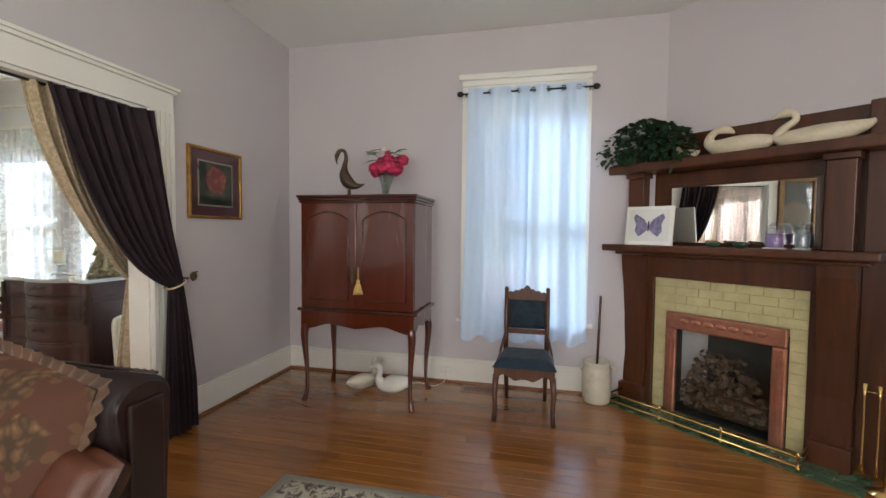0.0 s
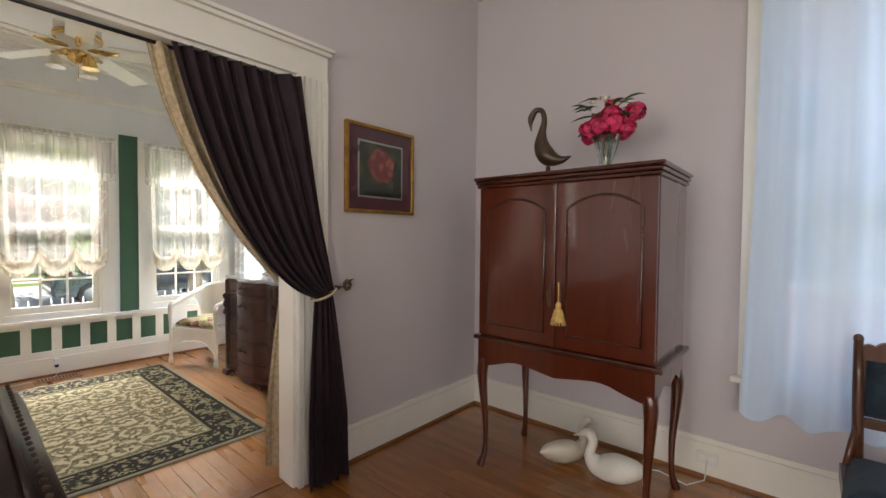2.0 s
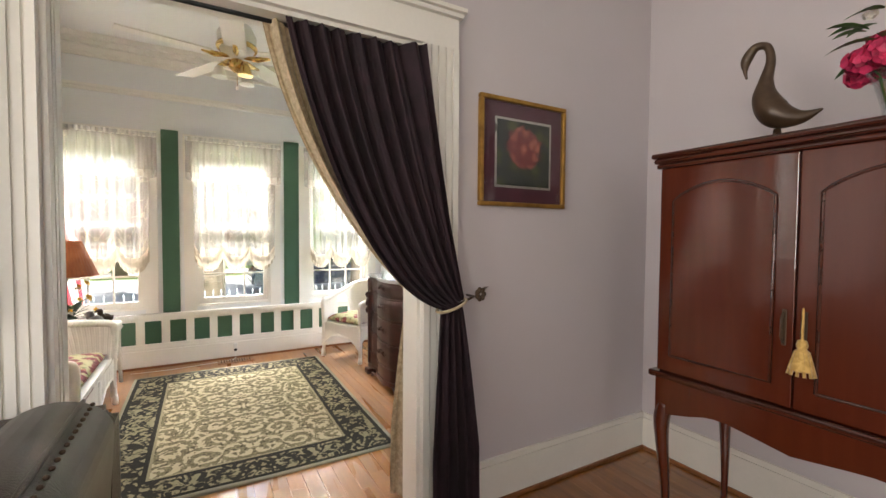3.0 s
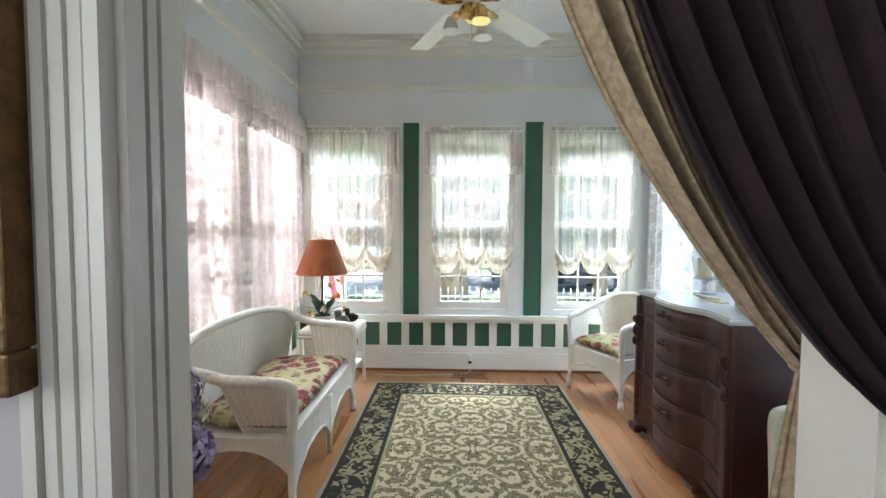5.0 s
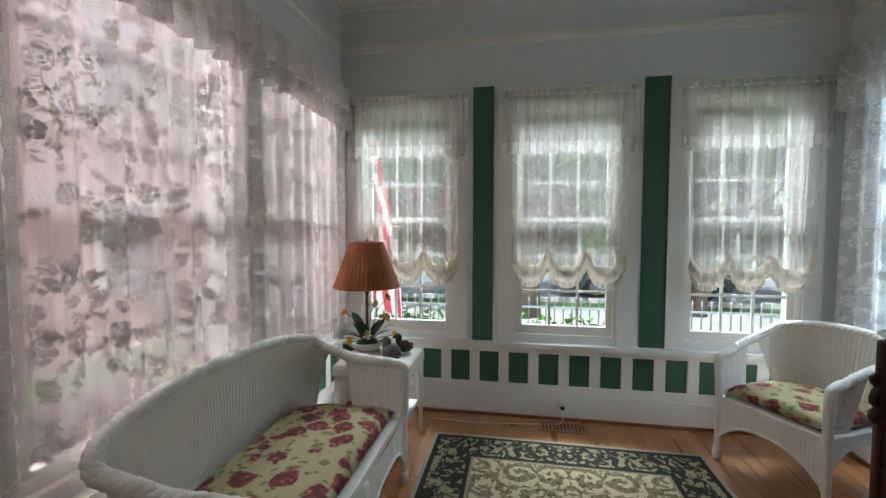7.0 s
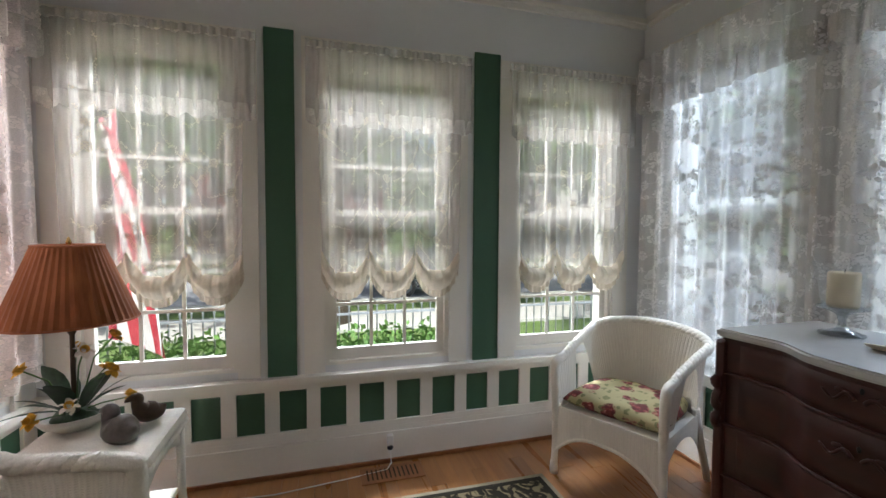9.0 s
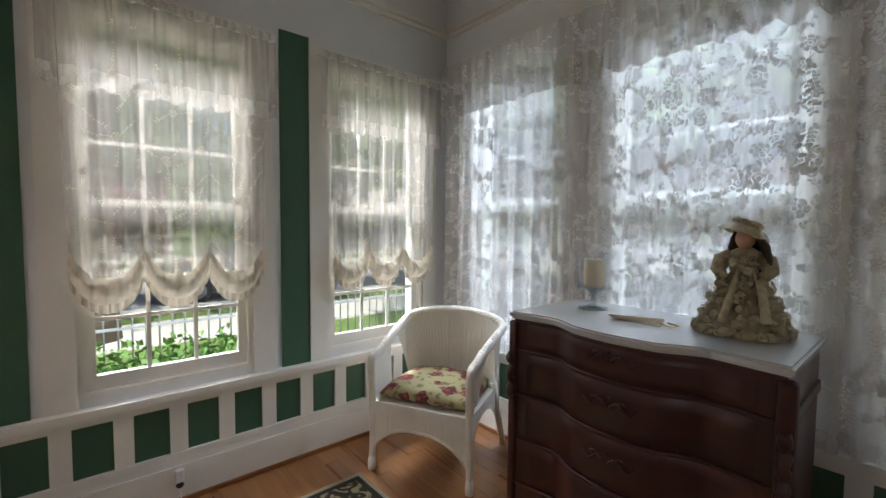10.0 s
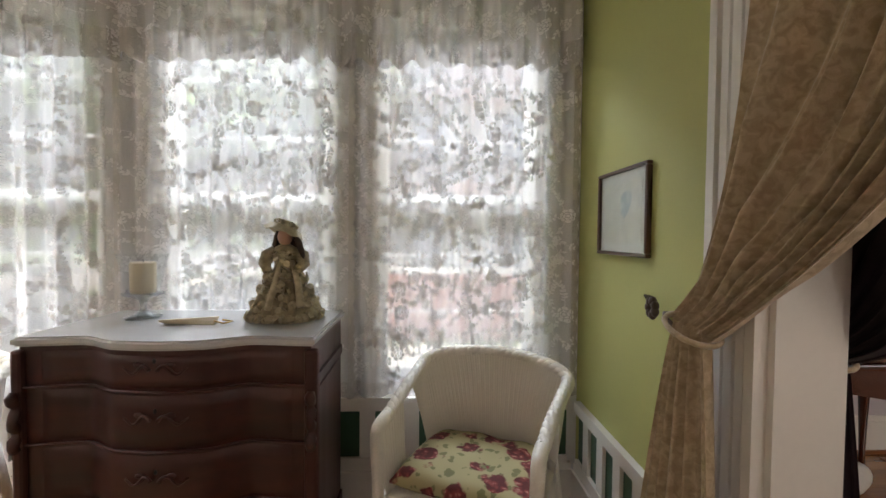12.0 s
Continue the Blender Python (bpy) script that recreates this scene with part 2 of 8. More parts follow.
def scroll_rug(name, half_x, half_y, border, ground, scrolls, edge, fleck, freq=5.0, binding=(0.34, 0.30, 0.21)):
    """A rug with a dark flowered border and a mirrored field of scrolls."""
    m, t, n, l, p = nodes_of(name)
    tc = n.new("ShaderNodeTexCoord")
    sep = n.new("ShaderNodeSeparateXYZ")
    l.new(tc.outputs["Object"], sep.inputs[0])
    ax, ay = math_node(t, "ABSOLUTE", sep.outputs[0]), math_node(t, "ABSOLUTE", sep.outputs[1])
    com = n.new("ShaderNodeCombineXYZ")
    l.new(ax, com.inputs[0]), l.new(ay, com.inputs[1])
    v = com.outputs[0]
    warp = tex(t, "Noise", v, Scale=4.0, Detail=2.0)
    w = mixc(t, 0.12, v, warp.outputs["Color"], "ADD")
    def spirals(scale, turns, hand):
        cells = tex(t, "Voronoi", w, Scale=scale, Randomness=0.75, voronoi_dimensions="2D")
        rel = n.new("ShaderNodeVectorMath")
        rel.operation = "SUBTRACT"
        l.new(w, rel.inputs[0]), l.new(cells.outputs["Position"], rel.inputs[1])
        rs = n.new("ShaderNodeSeparateXYZ")
        l.new(rel.outputs[0], rs.inputs[0])
        ang = math_node(t, "ARCTAN2", rs.outputs[1], rs.outputs[0])
        return math_node(t, "SINE", math_node(t, "MULTIPLY_ADD", cells.outputs["Distance"], turns, math_node(t, "MULTIPLY", ang, hand)))
    blot = tex(t, "Noise", w, Scale=freq * 3.4, Detail=2.0, Distortion=1.2)
    sw = math_node(t, "ADD", spirals(freq, 19.0, 1.0), math_node(t, "MULTIPLY", spirals(freq * 2.3, 12.0, -2.0), 0.7))
    sw = math_node(t, "ADD", sw, math_node(t, "MULTIPLY", math_node(t, "SUBTRACT", blot.outputs[0], 0.5), 3.6))
    sw = math_node(t, "MULTIPLY_ADD", sw, 0.2, 0.5)
    field = ramp(t, sw, [(0.44, ground), (0.50, tuple(c * 0.5 for c in scrolls)), (0.54, scrolls), (0.68, edge), (0.82, scrolls)])
    small = tex(t, "Voronoi", w, Scale=freq * 3.3, voronoi_dimensions="2D")
    field = mixc(t, ramp(t, small.outputs["Distance"], [(0.10, grey(0.7)), (0.16, grey(0))]), field, tuple(c * 0.4 for c in scrolls))
    bsw = tex(t, "Noise", w, Scale=17.0, Detail=2.0, Distortion=1.5)
    bord = ramp(t, bsw.outputs[0], [(0.50, border), (0.55, edge), (0.63, fleck)])
    d = math_node(t, "MINIMUM", math_node(t, "SUBTRACT", half_x, ax), math_node(t, "SUBTRACT", half_y, ay))
    col = mixc(t, math_node(t, "GREATER_THAN", d, 0.24), bord, border)
    col = mixc(t, math_node(t, "GREATER_THAN", d, 0.265), col, fleck)
    col = mixc(t, math_node(t, "GREATER_THAN", d, 0.28), col, field)
    col = mixc(t, math_node(t, "LESS_THAN", d, 0.05), col, border)
    col = mixc(t, math_node(t, "LESS_THAN", d, 0.022), col, binding)
    pile = tex(t, "Noise", tc.outputs["Object"], Scale=220.0, Detail=2.0)
    col = mixc(t, 0.35, col, ramp(t, pile.outputs[0], [(0.3, grey(0.55)), (0.7, grey(1.0))]), "MULTIPLY")
    l.new(col, p.inputs["Base Color"])
    p.inputs["Roughness"].default_value = 0.95
    p.inputs["Specular IOR Level"].default_value = 0.08
    bump(t, p, pile.outputs[0], 0.5, 0.004)
    return m


def bloom_picture(name, ground, leaf, dark_rose, light_rose, reach=0.13, off=(0.03, 0.03)):
    """A painted flower: ruffled petals over dark leaves, in the plane of local x and z."""
    m, t, n, l, p = nodes_of(name)
    v = coords(t)
    warp = tex(t, "Noise", v, Scale=20.0, Detail=4.0)
    w = mixc(t, 0.07, v, warp.outputs["Color"], "ADD")
    leaves = tex(t, "Voronoi", w, Scale=13.0)
    back = ramp(t, leaves.outputs["Distance"], [(0.2, leaf), (0.55, ground)])
    petals = tex(t, "Voronoi", w, Scale=19.0)
    rose = ramp(t, petals.outputs["Distance"], [(0.1, light_rose), (0.6, dark_rose)])
    sub = n.new("ShaderNodeVectorMath")
    sub.operation = "SUBTRACT"
    sub.inputs[1].default_value = (off[0] + 0.035, 0.035, off[1] + 0.035)
    l.new(w, sub.inputs[0])
    ln = n.new("ShaderNodeVectorMath")
    ln.operation = "LENGTH"
    l.new(sub.outputs[0], ln.inputs[0])
    col = mixc(t, ramp(t, ln.outputs["Value"], [(reach * 0.85, grey(1)), (reach, grey(0))]), back, rose)
    l.new(col, p.inputs["Base Color"])
    p.inputs["Roughness"].default_value = 0.35
    return m


WHITE = plain("white_trim_paint", (0.79, 0.76, 0.69), 0.4, vary=0.04, relief=0.05)
LAVENDER = plain("lavender_wall_paint", (0.56, 0.515, 0.525), 0.75, vary=0.04, stain=1.2, grain=180, relief=0.12)
PORCH_WHITE = plain("porch_wall_paint", (0.74, 0.74, 0.73), 0.6, vary=0.04, stain=1.5, grain=160, relief=0.1)
GREEN_WALL = plain("yellow_green_wall_paint", (0.46, 0.46, 0.16), 0.7, vary=0.05, stain=1.5, grain=180, relief=0.12)
PANEL_GREEN = plain("green_panel_paint", (0.045, 0.115, 0.064), 0.5, vary=0.08, relief=0.08)
CEILING = plain("ceiling_paint", (0.80, 0.79, 0.76), 0.85, vary=0.03, stain=1.0, grain=140, relief=0.2)
OAK_RED = wood("red_oak_boards", (0.20, 0.071, 0.014), (0.37, 0.150, 0.034), 0.20, "x", 34, 0.75, True, 0.13)
OAK_GOLD = wood("golden_oak_boards", (0.24, 0.098, 0.028), (0.39, 0.175, 0.054), 0.3, "x", 34, 0.45, True, 0.2)
GAP = plain("board_gap", (0.03, 0.018, 0.01), 0.9)
OAK_TRIM = wood("oak_shoe_moulding", (0.18, 0.065, 0.02), (0.32, 0.13, 0.045), 0.35, "x", 30)
MAHOGANY = wood("mahogany", (0.062, 0.011, 0.004), (0.092, 0.017, 0.006), 0.22, "z", 26, 0.8, False, 0.05)
MAHOGANY_DARK = wood("dark_mahogany", (0.028, 0.007, 0.004), (0.075, 0.018, 0.009), 0.22, "x", 26, 0.6, False, 0.08)
WALNUT = wood("dark_red_walnut", (0.026, 0.0045, 0.003), (0.062, 0.011, 0.006), 0.38, "x", 26, 0.2, False, 0.2)
WALNUT_UP = wood("dark_red_walnut_upright", (0.026, 0.0045, 0.003), (0.062, 0.011, 0.006), 0.38, "z", 26, 0.2, False, 0.2)
MANTEL = wood("mantel_oak", (0.044, 0.012, 0.0035), (0.105, 0.031, 0.008), 0.36, "z", 24, 0.2)
CHAIR_WOOD = wood("carved_walnut", (0.045, 0.015, 0.007), (0.11, 0.038, 0.016), 0.32, "z", 30, 0.4)
MARBLE = plain("white_marble", (0.54, 0.54, 0.53), 0.07, vary=0.06, stain=5, grain=25, relief=0.02, coat=0.4)
LEATHER = plain("dark_brown_leather", (0.018, 0.007, 0.005), 0.34, vary=0.3, stain=4, grain=260, relief=0.35, coat=0.0)
RUST_LEATHER = plain("rust_brown_leather", (0.080, 0.023, 0.009), 0.4, vary=0.25, stain=5, grain=200, relief=0.3)
PAISLEY = floral("brown_gold_damask", (0.075, 0.026, 0.012), (0.10, 0.048, 0.020), (0.12, 0.062, 0.026), (0.17, 0.10, 0.045), 6.0)
PURPLE = cloth("aubergine_velvet", (0.013, 0.005, 0.008), (0.024, 0.009, 0.014), 0.9, 260, 9, 0.04)
BEIGE = cloth("beige_brocade", (0.36, 0.27, 0.16), (0.52, 0.41, 0.26), 0.75, 300, 44, 0.3)
TEAL = cloth("navy_teal_velvet", (0.006, 0.016, 0.028), (0.012, 0.030, 0.048), 0.8, 300, 14, 0.08)
WICKER = wicker("white_wicker", (0.88, 0.83, 0.73))
WICKER_ROD = plain("white_painted_rattan", (0.83, 0.79, 0.70), 0.5, vary=0.12, stain=12, grain=150, relief=0.6)
FLORAL = floral("floral_cushion_cloth", (0.40, 0.35, 0.18), (0.19, 0.19, 0.08), (0.27, 0.052, 0.048), (0.46, 0.22, 0.17), 9.0)
BRASS = plain("brass", (0.72, 0.50, 0.19), 0.22, 1.0, vary=0.15)
GOLD = plain("gilded_wood", (0.62, 0.38, 0.10), 0.3, 0.85, vary=0.3, stain=14)
BLACK = plain("black_iron", (0.02, 0.02, 0.02), 0.4, 0.6, vary=0.3)
CERAMIC = plain("cream_stoneware", (0.62, 0.57, 0.46), 0.3, vary=0.1, stain=6, coat=0.4)
CERAMIC_WHITE = plain("white_ceramic", (0.72, 0.69, 0.62), 0.35, vary=0.08, stain=8)
SWAN_WOOD = plain("pale_carved_wood", (0.66, 0.58, 0.42), 0.45, vary=0.14, stain=9)
BRONZE = plain("dark_carved_duck_wood", (0.065, 0.038, 0.02), 0.35, 0.2, vary=0.35, stain=14)
TILE = plain("cream_glazed_tile", (0.56, 0.50, 0.27), 0.18, vary=0.14, stain=9, coat=0.5)
COPPER = plain("copper_pink_metal", (0.46, 0.20, 0.13), 0.34, 0.7, vary=0.2, stain=14)
SOOT = plain("sooty_firebox", (0.012, 0.012, 0.013), 0.7, vary=0.4)
GREEN_TILE = plain("green_hearth_tile", (0.06, 0.115, 0.06), 0.25, vary=0.25, stain=9, coat=0.4)
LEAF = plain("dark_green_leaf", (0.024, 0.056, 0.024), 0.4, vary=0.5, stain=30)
LEAF_BRIGHT = plain("fresh_green_leaf", (0.06, 0.15, 0.03), 0.4, vary=0.4, stain=30)
PINK = plain("magenta_petals", (0.62, 0.035, 0.12), 0.6, vary=0.4, stain=40)
PALE_PETAL = plain("white_petals", (0.75, 0.70, 0.62), 0.6, vary=0.2, stain=40)
YELLOW = plain("yellow_petals", (0.75, 0.42, 0.04), 0.6, vary=0.3, stain=40)
LILAC = plain("lilac_petals", (0.42, 0.35, 0.54), 0.65, vary=0.5, stain=14)
CREAM_PETAL = plain("cream_petals", (0.72, 0.68, 0.50), 0.65, vary=0.25, stain=18)
SHADE = cloth("terracotta_pleated_shade", (0.29, 0.082, 0.022), (0.38, 0.115, 0.032), 0.8, 300, 5, 0.1)
WAX = plain("ivory_wax", (0.70, 0.60, 0.42), 0.45, vary=0.06)
CLEAR_GLASS = thin_glass("clear_glass", (0.985, 0.99, 0.99), 0.02)
CRYSTAL = thin_glass("clear_crystal", (0.96, 0.975, 0.975), 0.05, 0.16)
PANE = thin_glass("window_glass", (0.97, 0.99, 0.98))
TASSEL = cloth("gold_tassel_thread", (0.45, 0.27, 0.06), (0.62, 0.40, 0.12), 0.7, 120, 60, 0.4)
MIRROR = plain("mirror_silver", (0.85, 0.86, 0.85), 0.02, 1.0, vary=0.01, relief=0.0)
PAPER = plain("ivory_paper", (0.70, 0.68, 0.62), 0.7, vary=0.05)
PLASTIC = plain("white_plastic", (0.72, 0.71, 0.68), 0.4, vary=0.03)
# the voile is white; blue sky light is put into its tint
SHEER = lace("blue_lit_white_voile", 0.92, 0.0, (0.66, 0.79, 0.97), streak=0.10, through=0.24)
LACE_N = lace("white_rose_lace", 0.62, 0.0, (0.90, 0.89, 0.88), 6.4, 0.2, 0.86, 0.19, 0.07)
LACE_S = lace("cream_pink_rose_lace", 0.74, 0.0, (0.90, 0.83, 0.81), 6.4, 0.2, 0.86, 0.19, 0.10)
LACE_W = lace("ivory_net_voile", 0.40, 0.0, (0.89, 0.85, 0.79), 9.0, 0.2, 0.9, 0.19, 0.15)
LACE_DENSE = lace("dense_lace_border", 0.55, 0.7, (0.88, 0.85, 0.80), 10.0, 0.25, 0.9, 0.32, 0.18)


def thread_cloth(name, color, pass_on):
    """Closely woven thread that lets a little light through."""
    m, t, n, l, p = nodes_of(name)
    n.remove(p)
    dif, trl, mix = n.new("ShaderNodeBsdfDiffuse"), n.new("ShaderNodeBsdfTranslucent"), n.new("ShaderNodeMixShader")
    fine = tex(t, "Noise", coords(t), Scale=90.0, Detail=3.0)
    big = tex(t, "Noise", coords(t), Scale=9.0, Detail=3.0)
    col = mixc(t, 0.5, ramp(t, fine.outputs[0], [(0.35, tuple(c * 0.86 for c in color)), (0.65, color)]), ramp(t, big.outputs[0], [(0.35, tuple(c * 0.9 for c in color)), (0.65, color)]))
    l.new(col, dif.inputs[0]), l.new(col, trl.inputs[0])
    mix.inputs[0].default_value = pass_on
    l.new(dif.outputs[0], mix.inputs[1]), l.new(trl.outputs[0], mix.inputs[2])
    l.new(mix.outputs[0], n["Material Output"].inputs[0])
    return m


PUFF_CLOTH = thread_cloth("gathered_ivory_voile", (0.72, 0.64, 0.52), 0.16)
ROSE_THREAD = thread_cloth("woven_rose_thread", (0.87, 0.86, 0.85), 0.10)
ROSE_THREAD_CREAM = thread_cloth("woven_cream_thread", (0.88, 0.81, 0.78), 0.20)
PALE_THREAD = thread_cloth("ivory_spray_thread", (0.60, 0.55, 0.47), 0.15)

# ---- mesh helpers ----
def box(bm, x0, y0, z0, x1, y1, z1):
    vs = [bm.verts.new((x, y, z)) for z in (z0, z1) for y in (y0, y1) for x in (x0, x1)]
    for a, b, c, d in ((0, 2, 3, 1), (4, 5, 7, 6), (0, 1, 5, 4), (1, 3, 7, 5), (3, 2, 6, 7), (2, 0, 4, 6)):
        bm.faces.new((vs[a], vs[b], vs[c], vs[d]))
    return vs


def round_box(bm, x0, y0, z0, x1, y1, z1, r=0.006, seg=2):
    vs = box(bm, x0, y0, z0, x1, y1, z1)
    edges = {e for v in vs for e in v.link_edges}
    bmesh.ops.bevel(bm, geom=list(edges), offset=r, segments=seg, affect="EDGES", profile=0.5)


def tube(bm, pts, radii, n=10, caps=True, flat=1.0):
    """A round tube along points; radii one per point."""
    pts = [Vector(p) for p in pts]
    rings, side = [], None
    for i, p in enumerate(pts):
        d = (pts[min(i + 1, len(pts) - 1)] - pts[max(i - 1, 0)]).normalized()
        if side is None:
            side = d.orthogonal().normalized()
        side = (side - d * side.dot(d)).normalized()
        up = d.cross(side)
        r = radii[i] if hasattr(radii, "__len__") else radii
        rings.append([bm.verts.new(p + r * (math.cos(a) * side + flat * math.sin(a) * up)) for a in (2 * math.pi * k / n for k in range(n))])
    for a, b in zip(rings, rings[1:]):
        for k in range(n):
            f = bm.faces.new((a[k], a[(k + 1) % n], b[(k + 1) % n], b[k]))
            f.smooth = True
    if caps:
        bm.faces.new(rings[0][::-1]), bm.faces.new(rings[-1])


def lathe(bm, profile, n=24, c=(0, 0, 0), sx=1.0, sy=1.0):
    rings = []
    for r, z in profile:
        rings.append([bm.verts.new((c[0] + sx * r * math.cos(2 * math.pi * k / n), c[1] + sy * r * math.sin(2 * math.pi * k / n), c[2] + z)) for k in range(n)])
    for a, b in zip(rings, rings[1:]):
        for k in range(n):
            f = bm.faces.new((a[k], a[(k + 1) % n], b[(k + 1) % n], b[k]))
            f.smooth = True
    if profile[0][0] > 1e-4:
        bm.faces.new(rings[0][::-1])
    if profile[-1][0] > 1e-4:
        bm.faces.new(rings[-1])


def ball(bm, c, rx, ry, rz, n=14, m=9):
    prof = [(max(1e-5, math.sin(math.pi * k / m)), -math.cos(math.pi * k / m)) for k in range(m + 1)]
    rings = [[bm.verts.new((c[0] + rx * r * math.cos(2 * math.pi * k / n), c[1] + ry * r * math.sin(2 * math.pi * k / n), c[2] + rz * z)) for k in range(n)] for r, z in prof]
    for a, b in zip(rings, rings[1:]):
        for k in range(n):
            bm.faces.new((a[k], a[(k + 1) % n], b[(k + 1) % n], b[k])).smooth = True


def sheet(bm, f, nu, nv, size=(1, 1), smooth=True):
    """A grid surface f(u, v) with UVs in metres."""
    uv = bm.loops.layers.uv.verify()
    g = [[bm.verts.new(f(i / nu, j / nv)) for i in range(nu + 1)] for j in range(nv + 1)]
    for j in range(nv):
        for i in range(nu):
            q = bm.faces.new((g[j][i], g[j][i + 1], g[j + 1][i + 1], g[j + 1][i]))
            q.smooth = smooth
            for lp, (a, b) in zip(q.loops, ((i, j), (i + 1, j), (i + 1, j + 1), (i, j + 1))):
                lp[uv].uv = (a / nu * size[0], b / nv * size[1])
    return g


def outline(bm, pts, axis, a, b):
    """A flat outline pulled into a solid. axis: the one it is pulled along, from a to b."""
    def place(p, d):
        return {"x": (d, p[0], p[1]), "y": (p[0], d, p[1]), "z": (p[0], p[1], d)}[axis]
    lo, hi = [bm.verts.new(place(p, a)) for p in pts], [bm.verts.new(place(p, b)) for p in pts]
    n = len(pts)
    bm.faces.new(lo[::-1]), bm.faces.new(hi)
    for k in range(n):
        bm.faces.new((lo[k], lo[(k + 1) % n], hi[(k + 1) % n], hi[k]))
    bmesh.ops.recalc_face_normals(bm, faces=bm.faces)


def part(name, bm, material, parent=None, label="", m=None):
    """Links a bmesh as one mesh object, under a thing or a part."""
    me = bpy.data.meshes.new(name)
    bm.to_mesh(me)
    bm.free()
    me.materials.append(material)
    ob = new(name, me)
    if parent is not None:
        ob.parent = parent
    if m is not None:
        ob.matrix_local = m
    if label:
        tagged(ob, label)
    return ob


def thing(name, label, category, x=0, y=0, z=0, rz=0, group=""):
    ob = new(name)
    ob.empty_display_size = 0.1
    ob.matrix_world = pose(x, y, z, 0, 0, rz)
    return tagged(ob, label, category, group)


def made(f, *args, **kw):
    bm = bmesh.new()
    f(bm, *args, **kw)
    return bm


def structure(name, bm, material, label, category):
    return tagged(part(name, bm, material), label, category, kind="structure")


# ---- the shell ----
LX, GX, WX = -2.63, -2.77, -6.0          # living face and porch face of the shared wall, porch west wall
LN, PN, PS = 4.08, 3.64, 0.28            # living north wall, porch north and south walls
EX, LS = 1.95, -1.85                     # living east and south walls
LH, PH = 3.22, 3.15                      # ceilings
OY0, OY1, OZ = 1.22, 2.485, 2.185         # the cased opening
W1, W2, W3 = (0.44, 1.145), (1.585, 2.29), (2.715, 3.42)
WZ0, WZ1 = 0.58, 2.24                    # window openings


def holed(bm, axis, a, b, u0, u1, z0, z1, holes):
    """A wall slab with rectangular holes (u0, u1, z0, z1), in u order."""
    def slab(p, q, r, s):
        if q - p > 1e-4 and s - r > 1e-4:
            box(bm, a, p, r, b, q, s) if axis == "x" else box(bm, p, a, r, q, b, s)
    u = u0
    for h0, h1, k0, k1 in holes:
        slab(u, h0, z0, z1), slab(h0, h1, z0, k0), slab(h0, h1, k1, z1)
        u = h1
    slab(u, u1, z0, z1)


SN = [(-5.72, -5.0), (-4.74, -3.95), (-3.76, -2.97)]
SS = [(-5.82, -4.86), (-4.76, -3.80), (-3.70, -2.96)]
NZ, SZ = 2.37, 2.33                      # heads of the porch side windows
NW = (-0.72, 0.14, 0.62, 2.62)
structure("wall_shared", made(holed, "x", GX + 0.006, LX, PS - 0.2, LN + 0.2, 0, 3.4, [(OY0, OY1, -0.01, OZ)]), LAVENDER, "lavender plaster wall with a wide cased opening", "wall")
structure("wall_porch_east_face", made(holed, "x", GX, GX + 0.004, PS, PN, 0, 3.2, [(OY0, OY1, -0.01, OZ)]), GREEN_WALL, "yellow-green painted plaster wall of the sun porch", "wall")
structure("wall_porch_west", made(holed, "x", WX - 0.16, WX, PS - 0.2, PN + 0.2, -0.7, 3.4, [(*w, WZ0, WZ1) for w in (W1, W2, W3)]), PORCH_WHITE, "white painted porch wall with three sash windows", "wall")
structure("wall_porch_north", made(holed, "y", PN, PN + 0.16, WX, GX - 0.001, -0.7, 3.4, [(a, b, WZ0, NZ) for a, b in SN]), PORCH_WHITE, "white painted porch wall behind lace curtains", "wall")
structure("wall_porch_south", made(holed, "y", PS - 0.16, PS, WX, GX - 0.001, -0.7, 3.4, [(a, b, WZ0, SZ) for a, b in SS]), PORCH_WHITE, "white painted porch wall behind pink lit lace", "wall")
structure("wall_living_north", made(holed, "y", LN, LN + 0.16, LX, EX + 0.16, -0.7, 3.4, [NW]), LAVENDER, "lavender plaster wall with a tall curtained window", "wall")
structure("wall_living_south", made(holed, "y", LS - 0.16, LS, LX - 0.14, EX + 0.16, -0.7, 3.4, [(-1.7, -0.7, 0.8, 2.5), (0.2, 1.2, 0.8, 2.5)]), LAVENDER, "lavender plaster wall with two windows", "wall")
structure("wall_living_east", made(holed, "x", EX, EX + 0.16, LS, LN, -0.7, 3.4, [(-0.1, 0.9, 0.8, 2.5)]), LAVENDER, "lavender plaster wall beside the fireplace", "wall")
structure("wall_living_west", made(box, LX - 0.14, LS, -0.7, LX, PS - 0.2, 3.4), LAVENDER, "lavender plaster wall behind the sofa", "wall")
structure("ceiling_living", made(box, LX + 0.002, LS + 0.002, LH, EX - 0.002, LN - 0.002, LH + 0.12), CEILING, "off-white plaster ceiling of the living room", "ceiling")
structure("ceiling_porch", made(box, WX + 0.002, PS + 0.002, PH, GX - 0.002, PN - 0.002, PH + 0.12), CEILING, "white ceiling of the sun porch", "ceiling")
structure("roof_slab", made(box, WX - 0.5, LS - 0.5, 3.41, EX + 0.5, LN + 0.5, 3.6), PLASTIC, "flat roof over the rooms", "roof")

# diagonal chimney breast across the corner
DA = Vector((0.46, 3.87, 0))
DD, DN = Vector((0.7589, -0.6512, 0)), Vector((0.6512, 0.7589, 0))
HEARTH = Matrix(((DD.x, DN.x, 0, DA.x), (DD.y, DN.y, 0, DA.y), (0, 0, 1, 0), (0, 0, 0, 1)))


